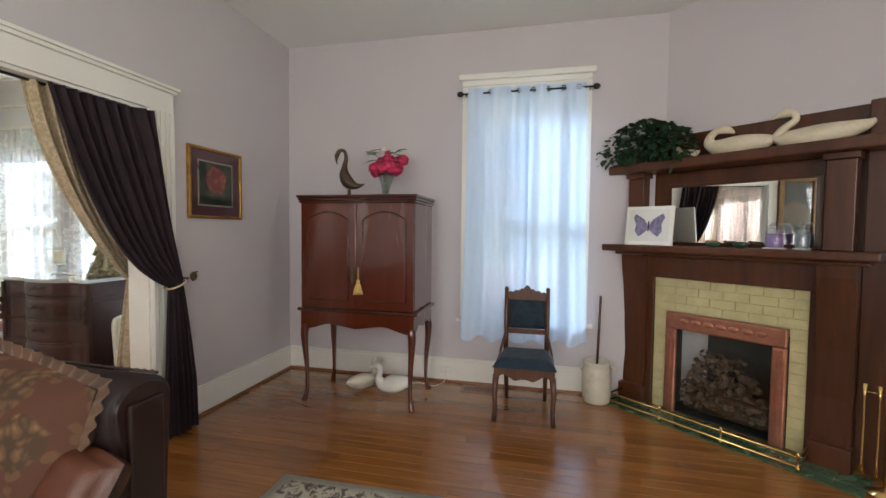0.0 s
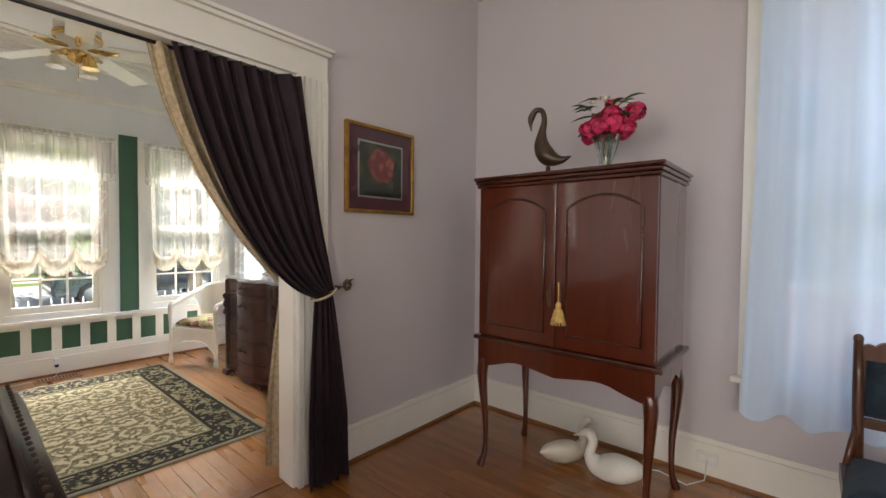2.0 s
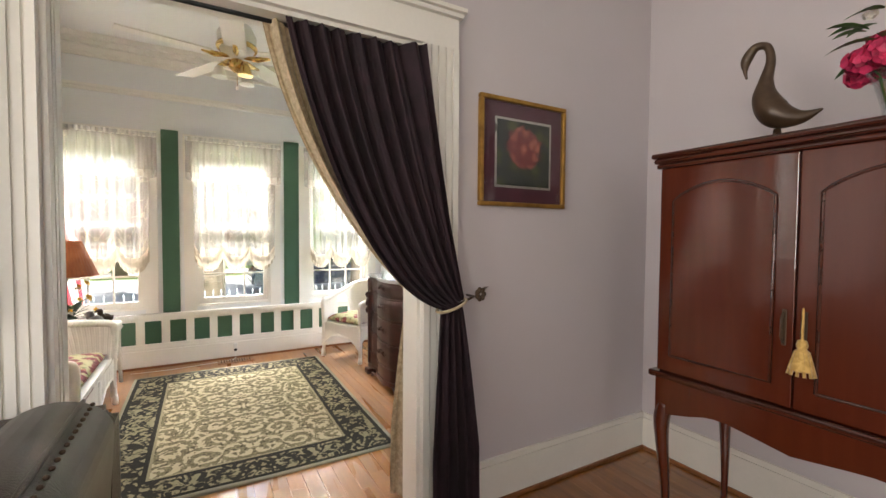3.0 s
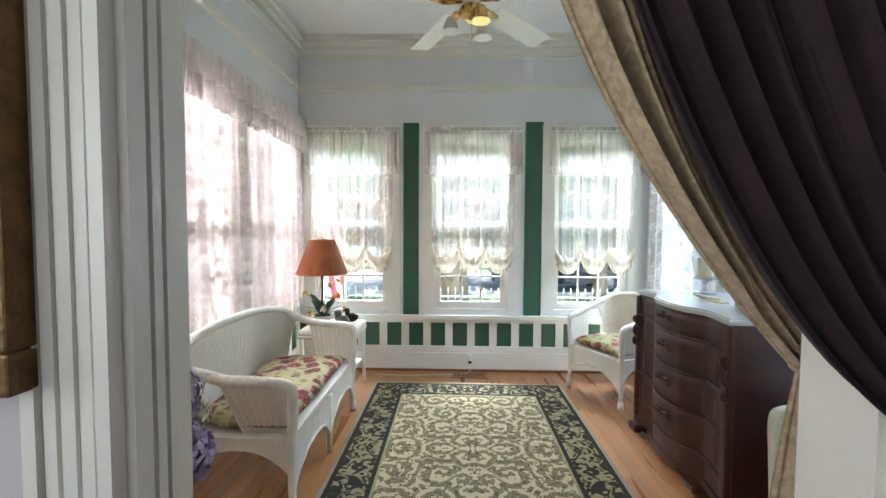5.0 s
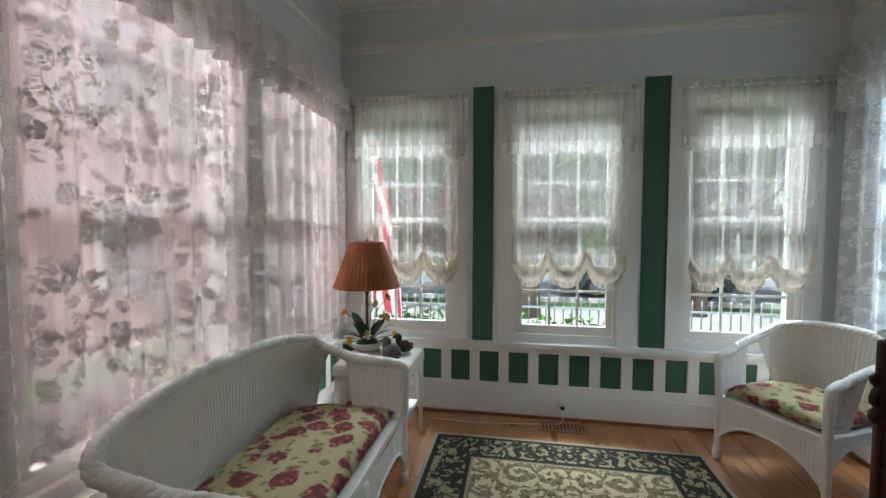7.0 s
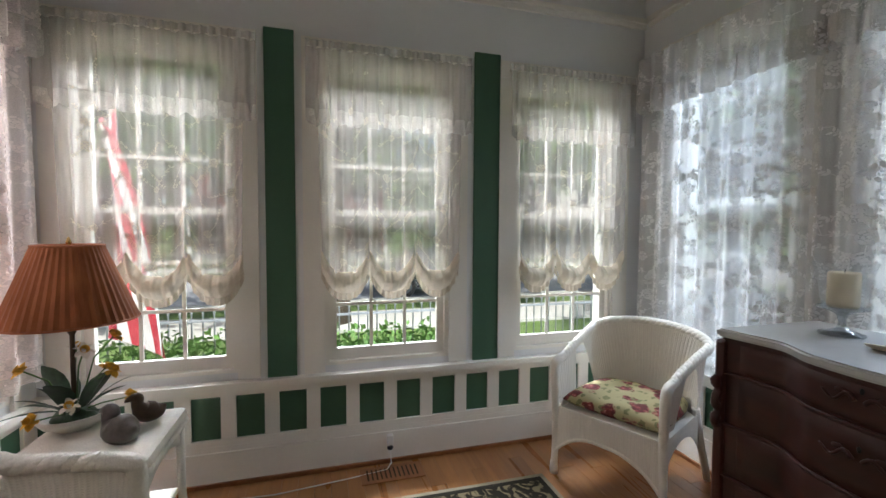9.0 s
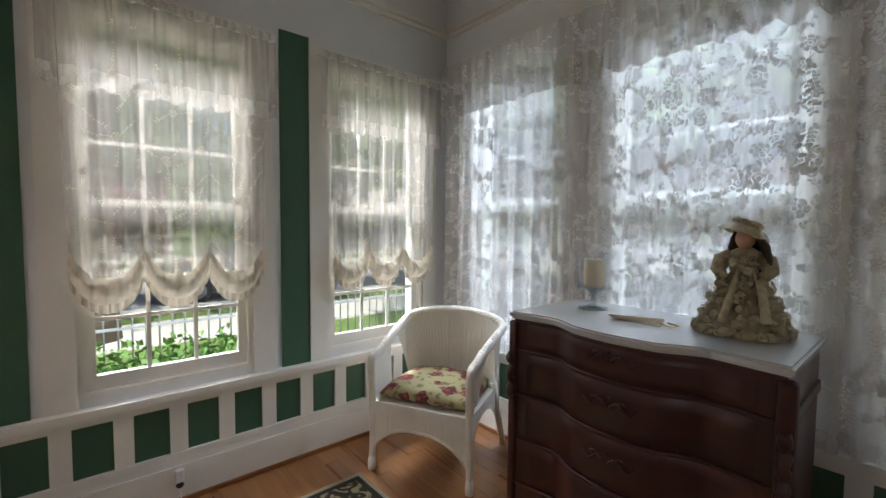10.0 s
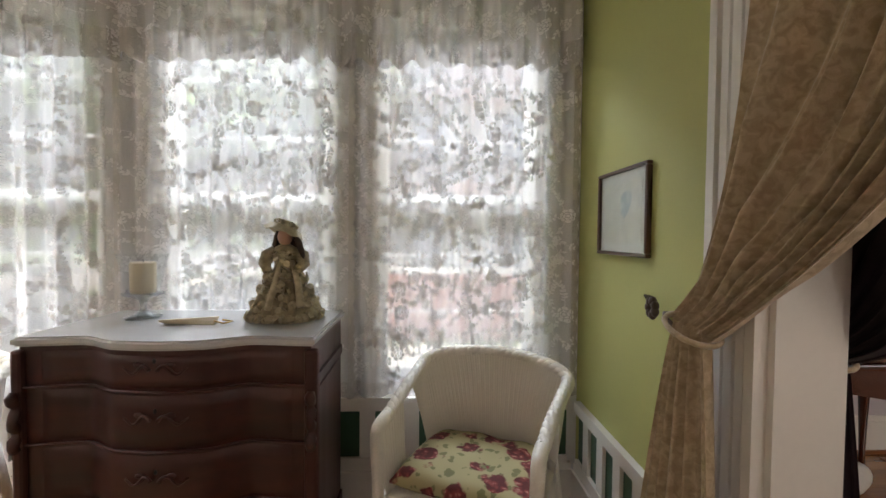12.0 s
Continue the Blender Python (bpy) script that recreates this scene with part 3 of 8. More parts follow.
def breast(bm):
    for a, b, z0, z1 in ((-0.17, 0.27, 0, LH), (0.27, 1.06, 0.72, LH), (1.06, 1.75, 0, LH)):
        vs = [DA + DD * s + DN * o for s, o in ((a, 0.42), (b, 0.42), (b, 0.47), (a, 0.47))]
        lo, hi = [bm.verts.new((v.x, v.y, z0)) for v in vs], [bm.verts.new((v.x, v.y, z1)) for v in vs]
        bm.faces.new(lo[::-1]), bm.faces.new(hi)
        for k in range(4):
            bm.faces.new((lo[k], lo[(k + 1) % 4], hi[(k + 1) % 4], hi[k]))


structure("wall_chimney_breast", made(breast), LAVENDER, "lavender plaster chimney breast set across the corner", "wall")

# trim ------------------------------------------------------------------
def fluted(bm, axis, a, b, u0, u1, z0, z1, out):
    """A casing board with three raised flutes; out: +1 or -1, the side it faces."""
    w = u1 - u0
    def slab(p, q, lo, hi):
        x0, x1 = sorted((lo, hi))
        box(bm, x0, p, z0, x1, q, z1) if axis == "x" else box(bm, p, x0, z0, q, x1, z1)
    slab(u0, u1, a, a + out * 0.022)
    for k, (p, q, h) in enumerate(((0.0, 0.16, 0.036), (0.22, 0.36, 0.030), (0.42, 0.58, 0.030), (0.64, 0.78, 0.030), (0.84, 1.0, 0.036))):
        slab(u0 + p * w, u0 + q * w, a + out * 0.0221, a + out * h)


def trim(name, bm, label, mat=None):
    return structure(name, bm, mat or WHITE, label, "trim")


casing = lambda *a: made(fluted, *a)
trim("trim_opening_north", casing("x", LX, 0, OY1, 2.66, 0, OZ, 1), "white fluted casing beside the opening")
trim("trim_opening_south", casing("x", LX, 0, 1.07, OY0, 0, OZ, 1), "white fluted casing beside the opening")
trim("trim_opening_north_porch", casing("x", GX, 0, OY1, 2.66, 0, OZ, -1), "white fluted casing on the porch side")
trim("trim_opening_south_porch", casing("x", GX, 0, 1.07, OY0, 0, OZ, -1), "white fluted casing on the porch side")


def header(bm, x, out):
    for z0, z1, d, e in ((OZ, OZ + 0.135, 0.03, 0.0), (OZ + 0.136, OZ + 0.155, 0.052, 0.012), (OZ + 0.156, OZ + 0.174, 0.07, 0.022)):
        x0, x1 = sorted((x, x + out * d))
        box(bm, x0, 1.07 - e, z0, x1, 2.66 + e, z1)


trim("trim_opening_header", made(header, LX, 1), "white moulded head casing over the opening")
trim("trim_opening_header_porch", made(header, GX, -1), "white moulded head casing over the opening")


def jambs(bm):
    for x0, x1 in ((GX - 0.004, -2.715), (-2.703, -2.680), (-2.668, LX + 0.004)):
        box(bm, x0, OY0 - 0.0005, 0, x1, OY0 + 0.018, OZ - 0.0185)
    box(bm, GX - 0.004, OY1 - 0.018, 0, LX + 0.004, OY1 + 0.0005, OZ - 0.0185)
    box(bm, GX - 0.004, OY0, OZ - 0.018, LX + 0.004, OY1, OZ + 0.0005)


trim("trim_opening_jamb", made(jambs), "white painted jamb lining the opening")


def skirting(bm, x0, y0, x1, y1, h=0.225, d=0.022):
    """A baseboard along an axis; d is signed, out from the wall."""
    for z0, z1, e in ((0.0, h - 0.03, 1.0), (h - 0.029, h, 0.7)):
        if abs(x1 - x0) > abs(y1 - y0):
            box(bm, x0, min(y0, y0 + d * e), z0, x1, max(y0, y0 + d * e), z1)
        else:
            box(bm, min(x0, x0 + d * e), y0, z0, max(x0, x0 + d * e), y1, z1)


for k, seg in enumerate([(LX, 2.66, LX, LN, 0.022), (LX, LS, LX, 1.07, 0.022), (LX + 0.023, LN, 0.42, LN, -0.022), (LX, LS, EX, LS, 0.022), (EX, LS, EX, 2.75, -0.022)]):
    trim("baseboard", made(skirting, *seg[:4], 0.225, seg[4]), "tall white painted baseboard")
for k, seg in enumerate([(LX + 0.022, 2.68, LX + 0.022, LN - 0.02, 0.016), (LX + 0.04, LN - 0.022, 0.42, LN - 0.022, -0.016)]):
    trim("shoe_moulding", made(skirting, *seg[:4], 0.02, seg[4]), "dark oak shoe moulding along the floor", OAK_TRIM)
for seg in [(WX, PS + 0.03, WX, PN - 0.03, 0.03), (WX + 0.03, PN, GX - 0.03, PN, -0.03), (WX + 0.03, PS, GX - 0.03, PS, 0.03), (GX, 2.66, GX, PN - 0.03, -0.03), (GX, PS + 0.03, GX, 1.07, -0.03)]:
    trim("baseboard", made(skirting, *seg[:4], 0.205, seg[4]), "white painted porch baseboard")
for seg in [(WX + 0.03, PS + 0.05, WX + 0.03, PN - 0.05, 0.018), (WX + 0.05, PN - 0.03, GX - 0.05, PN - 0.03, -0.018)]:
    trim("shoe_moulding", made(skirting, *seg[:4], 0.02, seg[4]), "oak shoe moulding along the porch floor", OAK_TRIM)


def band(bm, axis, a, out, u0, u1, z0, z1, d):
    p, q = sorted((a, a + out * d))
    box(bm, p, u0, z0, q, u1, z1) if axis == "x" else box(bm, u0, p, z0, u1, q, z1)


WALLS = [("x", WX, 1, PS, PN), ("y", PN, -1, WX + 0.05, GX - 0.05), ("y", PS, 1, WX + 0.05, GX - 0.05)]
for ax, a, o, u0, u1 in WALLS:
    wall = trim("trim_rail", made(band, ax, a, o, u0, u1, 0.465, 0.505, 0.02), "white rail over the green panels")
    trim("trim_rail_cap", made(band, ax, a, o, u0, u1, 0.506, 0.54, 0.05), "white moulded sill cap running under the windows")
    trim("trim_lower_rail", made(band, ax, a, o, u0, u1, 0.206, 0.238, 0.022), "white rail under the green panels")
    g = made(band, ax, a, o, u0, u1, 0.2381, 0.4649, 0.004)
    panel = trim("green_panel_strip", g, "dark green painted panels between white stiles", PANEL_GREEN)
    first = (0.923 - 0.0735) if ax == "x" else WX + 0.06
    u = first - 4 * 0.2115
    while u < u1:
        lo, hi = max(u, u0), min(u + 0.0725, u1)
        if hi - lo > 0.02:
            part("stile", made(band, ax, a + o * 0.0042, o, lo, hi, 0.2382, 0.4648, 0.015), WHITE, panel)
        u += 0.2115
    trim("picture_rail", made(band, ax, a, o, u0, u1, 2.685, 2.715, 0.03), "white picture rail high on the porch wall")
    trim("picture_rail_fillet", made(band, ax, a, o, u0, u1, 2.655, 2.684, 0.016), "white fillet under the picture rail")

    def crown(bm, ax=ax, a=a, o=o, u0=u0, u1=u1):
        for z0, z1, d in ((2.96, 2.99, 0.02), (2.991, 3.05, 0.035), (3.051, 3.10, 0.07), (3.101, PH - 0.001, 0.10)):
            band(bm, ax, a, o, u0, u1, z0, z1, d)
    trim("crown_moulding", made(crown), "white stepped crown moulding under the ceiling")
for u0, u1 in ((2.662, PN - 0.05), (PS + 0.05, 1.068)):
    trim("trim_rail_cap", made(band, "x", GX, -1, u0, u1, 0.47, 0.52, 0.03), "white sill cap on the green wall")
    trim("trim_lower_rail", made(band, "x", GX, -1, u0, u1, 0.206, 0.238, 0.022), "white rail under the green panels")
    panel = trim("green_panel_strip", made(band, "x", GX, -1, u0, u1, 0.2381, 0.4699, 0.004), "dark green panels between white stiles", PANEL_GREEN)
    u = u0
    while u < u1 - 0.05:
        part("stile", made(band, "x", GX - 0.0042, -1, u, u + 0.06, 0.2382, 0.4698, 0.015), WHITE, panel)
        u += 0.155
trim("green_strip", made(band, "x", WX, 1, 1.289, 1.437, 0.5405, 2.368, 0.008), "tall dark green painted strip between windows", PANEL_GREEN)
trim("green_strip", made(band, "x", WX, 1, 2.443, 2.608, 0.5405, 2.375, 0.008), "tall dark green painted strip between windows", PANEL_GREEN)


def sash_window(name, axis, face, out, u0, u1, z0, z1, label, cols=3, rows=3, cas=0.11, deep=0.16, bar=0.009):
    """A double-hung window: frame in the opening, two sashes with muntins, panes, casing and sill."""
    w = tagged(new(name), label, "window", kind="structure")
    zm = (z0 + z1) / 2 + 0.01

    def put(nm, p, q, r, s, d0, d1, parent=w, mat=WHITE):
        lo, hi = sorted((face + out * d0, face + out * d1))
        bm = bmesh.new()
        box(bm, lo, p, r, hi, q, s) if axis == "x" else box(bm, p, lo, r, q, hi, s)
        return part(nm, bm, mat, parent)

    for p, q in ((u0, u0 + 0.022), (u1 - 0.022, u1)):
        put("window_frame", p, q, z0, z1, -deep, 0.003)
    put("window_frame", u0 + 0.022, u1 - 0.022, z1 - 0.022, z1, -deep, 0.003)
    put("window_sill", u0 + 0.022, u1 - 0.022, z0, z0 + 0.02, -deep - 0.03, 0.003)
    for p, q in ((u0 - cas, u0 - 0.001), (u1 + 0.001, u1 + cas)):
        put("casing", p, q, z0 - 0.035, z1 + 0.001, 0, 0.018)
    put("casing", u0 - cas, u1 + cas, z1 + 0.002, z1 + 0.10, 0, 0.02)
    rail, thick = (0.035, 0.034) if bar > 0.008 else (0.022, 0.02)
    for za, zb, d in ((z0 + 0.02, zm + 0.02, -0.03), (zm - 0.015, z1 - 0.022, -0.066)):
        a, b = u0 + 0.022, u1 - 0.022
        sash = put("sash", a, a + 0.04, za, zb, d - thick, d)
        put("sash_stile", b - 0.04, b, za, zb, d - thick, d, sash)
        bot = 0.062 if d > -0.05 else rail
        put("sash_rail", a + 0.04, b - 0.04, za, za + bot, d - thick, d, sash)
        put("sash_rail", a + 0.04, b - 0.04, zb - rail, zb, d - thick, d, sash)
        ga, gb, gc, gd = a + 0.04, b - 0.04, za + bot, zb - rail
        for k in range(1, cols):
            x = ga + (gb - ga) * k / cols
            put("muntin", x - bar, x + bar, gc, gd, d - 0.019, d - 0.008, sash)
        for k in range(1, rows):
            z = gc + (gd - gc) * k / rows
            put("muntin", ga, gb, z - bar, z + bar, d - 0.018, d - 0.009, sash)
        pane = put("pane", ga, gb, gc, gd, d - 0.0155, d - 0.0115, sash, PANE)
        pane.visible_shadow = False
    return w


for k, (a, b) in enumerate((W1, W2, W3)):
    sash_window("window_%d" % (k + 1), "x", WX, 1, a, b, WZ0, WZ1, "white nine-over-nine sash window facing the street")
for k, (a, b) in enumerate(SN):
    sash_window("window_%d" % (k + 4), "y", PN, -1, a, b, WZ0, NZ, "white sash window behind lace curtains", 1, 3, bar=0.006)
    sash_window("window_%d" % (k + 7), "y", PS, 1, *SS[k], WZ0, SZ, "white sash window behind pinkish lace", 1, 3, 0.045, bar=0.006)
living_window = sash_window("window_10", "y", LN, -1, NW[0], NW[1], NW[2], NW[3], "tall white sash window with moulded cornice", 1, 1, 0.13)
part("cornice", made(round_box, -0.88, LN - 0.06, 2.77, 0.30, LN, 2.82, 0.008), WHITE, living_window)
part("head_board", made(round_box, -0.85, LN - 0.032, 2.722, 0.27, LN, 2.769, 0.004), WHITE, living_window)
part("stool", made(round_box, -0.88, LN - 0.07, 0.585, 0.32, LN - 0.019, 0.615, 0.006), WHITE, living_window)
part("apron", made(round_box, -0.84, LN - 0.025, 0.47, 0.27, LN, 0.584, 0.004), WHITE, living_window)
for k, (ax, f, o, a, b) in enumerate((("y", LS, 1, -1.7, -0.7), ("y", LS, 1, 0.2, 1.2), ("x", EX, -1, -0.1, 0.9))):
    sash_window("window_%d" % (k + 11), ax, f, o, a, b, 0.8, 2.5, "tall white sash window of the living room", 1, 1)

# ---- living room things ----
def folds(u, n, amp, seed=0.0):
    return amp * (math.sin(2 * math.pi * n * u + seed) + 0.45 * math.sin(2 * math.pi * n * 2.3 * u + 1.3 + seed))


def spline(ctrl, n=8):
    """Points and radii along a smooth curve through (x, y, z, r)."""
    out = []
    c = [ctrl[0], *ctrl, ctrl[-1]]
    for i in range(1, len(c) - 2):
        for k in range(n):
            t = k / n
            out.append(tuple(0.5 * (2 * c[i][j] + (c[i + 1][j] - c[i - 1][j]) * t + (2 * c[i - 1][j] - 5 * c[i][j] + 4 * c[i + 1][j] - c[i + 2][j]) * t * t + (3 * c[i][j] - c[i - 1][j] - 3 * c[i + 1][j] + c[i + 2][j]) * t ** 3) for j in range(4)))
    out.append(ctrl[-1])
    return [p[:3] for p in out], [max(0.001, p[3]) for p in out]


def cabriole(bm, x, y, z1, sx, sy, top=0.034):
    """A curved leg from the floor to z1 that swells outwards at the knee."""
    c = [(0.016, 0.0, 0.024), (0.010, 0.035, 0.022), (-0.004, 0.16, 0.015), (-0.004, 0.42, 0.018), (0.008, 0.74, 0.027), (0.010, 0.90, 0.033), (0.0, 1.0, top)]
    pts, rad = spline([(x + sx * o, y + sy * o, z1 * t, r) for o, t, r in c], 4)
    tube(bm, pts, rad, 10)


def armoire():
    a = thing("armoire", "mahogany two-door armoire on cabriole legs against the wall", "armoire", -1.553, 3.60, 0)
    w, d0, d1 = 0.48, -0.29, 0.25
    part("body", made(round_box, -w, d0 + 0.022, 0.78, w, d1, 1.626, 0.004), MAHOGANY, a)
    for k, (z0, z1, e) in enumerate(((1.6265, 1.647, 0.012), (1.6475, 1.668, 0.020), (1.6685, 1.69, 0.028))):
        part("cornice", made(round_box, -w - e, d0 - e, z0, w + e, d1 + 0.006, z1, 0.008), MAHOGANY_DARK, a)
    part("stand_ledge", made(round_box, -w - 0.03, d0 - 0.012, 0.752, w + 0.03, d1 + 0.004, 0.7795, 0.008), MAHOGANY_DARK, a)

    def apron(u0, u1, drop, curve):
        n, pts = 24, [(u0, 0.7515), (u1, 0.7515)]
        for k in range(n + 1):
            t = 1 - k / n
            e = min(t, 1 - t) * 2
            z = 0.60 + 0.055 * min(1, e * 2.2) ** 1.5 - 0.03 * max(0, 1 - abs(t - 0.5) * 5) if curve else 0.63
            pts.append((u0 + (u1 - u0) * t, z))
        return pts
    part("apron", made(outline, apron(-w, w, 0.1, True), "y", d0, d0 + 0.022), MAHOGANY, a)
    part("apron", made(outline, apron(-w, w, 0.1, False), "y", d1 - 0.022, d1), MAHOGANY, a)
    for x in (-w, w - 0.022):
        part("side_apron", made(outline, apron(d0 + 0.0225, d1 - 0.0225, 0.1, True), "x", x, x + 0.022), MAHOGANY, a)
    for sx in (-1, 1):
        for y, sy in ((d0 + 0.03, -1), (d1 - 0.03, 1)):
            part("leg", made(cabriole, sx * (w - 0.03), y, 0.64, sx, sy), MAHOGANY, a)
    for s in (-1, 1):
        x0, x1 = (-w + 0.004, -0.003) if s < 0 else (0.003, w - 0.004)
        door = part("door", made(round_box, x0, d0, 0.785, x1, d0 + 0.021, 1.626, 0.003), MAHOGANY, a)
        p0, p1, zb, zs, zt = x0 + 0.06, x1 - 0.06, 0.855, 1.49, 1.555
        arch = [(p0, zb), (p1, zb), (p1, zs)] + [(p1 + (p0 - p1) * k / 16, zs + (zt - zs) * math.sin(math.pi * k / 16) ** 0.8) for k in range(1, 16)] + [(p0, zs)]
        part("panel", made(outline, [(p * 0.985 + 0.015 * (p0 + p1) / 2, z) for p, z in arch], "y", d0 - 0.006, d0 - 0.0005), MAHOGANY, door)
        bead = [(p, d0 - 0.004, z) for p, z in arch] + [(arch[0][0], d0 - 0.004, arch[0][1])]
        part("moulding", made(tube, bead, 0.0065, 6, False), MAHOGANY_DARK, door)
        hx = s * 0.028
        handle = part("handle", made(tube, [(hx, d0 - 0.008, 1.10), (hx, d0 - 0.022, 1.08), (hx, d0 - 0.022, 1.02), (hx, d0 - 0.008, 1.0)], [0.003, 0.004, 0.004, 0.003], 8), BRONZE, door, "small dark brass drop handle")
        part("backplate", made(round_box, hx - 0.007, d0 - 0.004, 0.99, hx + 0.007, d0 - 0.0005, 1.11, 0.002), BRONZE, door)
    return a


armoire()


def tassel():
    t = thing("tassel", "gold thread tassel hanging from the armoire handle", "tassel", -1.522, 3.285, 0.925)
    bm = made(lathe, [(0.001, 0.20), (0.0035, 0.195), (0.0035, 0.10), (0.012, 0.095), (0.016, 0.08), (0.012, 0.068), (0.02, 0.06), (0.026, 0.03), (0.033, 0.004), (0.03, 0.0)], 16)
    part("cord", bm, TASSEL, t)
    for k in range(12):
        a = 2 * math.pi * k / 12
        part("fringe", made(tube, [(0.018 * math.cos(a), 0.018 * math.sin(a), 0.06), (0.036 * math.cos(a), 0.03 * math.sin(a), -0.015)], [0.003, 0.005], 5), TASSEL, t)


tassel()


def bird(name, label, x, y, z, rz, pts, radii, mat, beak=None, feet=None, flat=1.0):
    """A carved bird as one shape: one swept body and neck with a beak."""
    bm = bmesh.new()
    tube(bm, pts, radii, 14, True, flat)
    if beak:
        tube(bm, *beak, 8)
    for f in feet or ():
        tube(bm, *f, 8)
    ob = part(name, bm, mat)
    ob.matrix_world = pose(x, y, z, 0, 0, rz)
    return tagged(ob, label, "figurine")


P, R = spline([(0.15, 0, 0.10, 0.004), (0.075, 0, 0.085, 0.030), (-0.005, 0, 0.11, 0.058), (-0.045, 0, 0.17, 0.050), (-0.045, 0, 0.235, 0.027), (-0.03, 0, 0.30, 0.018), (-0.045, 0, 0.352, 0.016), (-0.09, 0, 0.360, 0.018), (-0.122, 0, 0.322, 0.021), (-0.125, 0, 0.285, 0.009), (-0.118, 0, 0.255, 0.004)])
bird("carved_duck", "dark brown carved wooden duck standing on the armoire", -1.70, 3.50, 1.69, 8, [(a * 0.86, b, c * 1.06) for a, b, c in P], [q * 0.88 for q in R], BRONZE, None, [([(0.0, 0, 0.06), (0.002, 0, 0.0)], [0.012, 0.02])])


def petal_cloud(bm, c, r, n, size, rng, squash=0.8):
    """Many small cupped petals packed round a middle."""
    for _ in range(n):
        d = Vector((rng.gauss(0, 1), rng.gauss(0, 1), rng.gauss(0.2, 1))).normalized()
        p = Vector(c) + Vector((d.x, d.y, d.z * squash)) * r * rng.uniform(0.55, 1.0)
        s = d.orthogonal().normalized()
        s.rotate(Matrix.Rotation(rng.uniform(0, 6.3), 3, d))
        b = d.cross(s)
        q = size * rng.uniform(0.7, 1.2)
        vs = [bm.verts.new(p + q * (s * a + b * e) + d * h * q) for a, e, h in ((-0.9, 0, 0.35), (-0.3, -0.8, 0.25), (0.6, -0.6, 0.4), (0.9, 0.2, 0.3), (0.3, 0.9, 0.35), (-0.5, 0.7, 0.3))]
        m = bm.verts.new(p)
        for k in range(6):
            bm.faces.new((m, vs[k], vs[(k + 1) % 6])).smooth = True


def leaf_blade(bm, p, d, length, width, droop=0.3):
    p, d = Vector(p), Vector(d).normalized()
    s = d.cross(Vector((0, 0, 1)))
    s = s.normalized() if s.length > 1e-3 else Vector((1, 0, 0))
    up = s.cross(d)
    row = []
    for k in range(6):
        t = k / 5
        c = p + d * length * t - Vector((0, 0, droop * length * t * t))
        w = width * math.sin(math.pi * min(1, 0.06 + t * 0.94)) ** 0.8 if t < 1 else 0.0005
        row.append((bm.verts.new(c - s * w + up * w * 0.3), bm.verts.new(c), bm.verts.new(c + s * w + up * w * 0.3)))
    for a, b in zip(row, row[1:]):
        for k in (0, 1):
            bm.faces.new((a[k], a[k + 1], b[k + 1], b[k])).smooth = True


def flower_vase():
    rng = random.Random(4)
    v = thing("flower_vase", "cut crystal vase holding magenta silk roses", "vase", -1.40, 3.56, 1.69)
    bm = bmesh.new()
    n, prof = 24, [(0.05, 0.0), (0.052, 0.012), (0.03, 0.03), (0.038, 0.08), (0.055, 0.15), (0.078, 0.19)]
    lathe(bm, prof, n)
    lathe(bm, [(r - 0.004, z) for r, z in prof[2:]][::-1], n)
    for f in bm.faces:
        f.smooth = False
    part("vase", bm, CRYSTAL, v, "clear cut crystal vase")
    for k, (x, y, z, r) in enumerate(((-0.075, -0.03, 0.235, 0.055), (-0.01, -0.055, 0.245, 0.058), (0.055, -0.03, 0.25, 0.055), (-0.045, 0.03, 0.285, 0.055), (0.025, 0.0, 0.295, 0.06), (0.10, 0.01, 0.225, 0.045), (-0.095, 0.03, 0.21, 0.045), (0.145, 0.0, 0.30, 0.05), (0.02, 0.02, 0.355, 0.03), (0.06, 0.05, 0.22, 0.05), (-0.02, 0.06, 0.23, 0.05))):
        part("rose", made(petal_cloud, (x, y, z), r, 170, 0.017, rng), PINK, v, "magenta silk rose")
        part("stem", made(tube, [(x * 0.15, y * 0.15, 0.03), (x * 0.5, y * 0.5, 0.18), (x, y, z)], 0.0025, 5), LEAF_BRIGHT, v)
    for k in range(6):
        x, y, z = rng.uniform(-0.12, 0.12), rng.uniform(-0.06, 0.06), rng.uniform(0.24, 0.42)
        part("blossom", made(petal_cloud, (x, y, z), 0.018, 16, 0.012, rng), PALE_PETAL, v, "small white blossom")
    for k in range(20):
        a = 2 * math.pi * k / 20
        part("leaf", made(leaf_blade, (0.08 * math.cos(a), 0.06 * math.sin(a), rng.uniform(0.24, 0.38)), (math.cos(a), 0.6 * math.sin(a), rng.uniform(-0.1, 0.6)), rng.uniform(0.08, 0.13), 0.02), LEAF_BRIGHT, v)


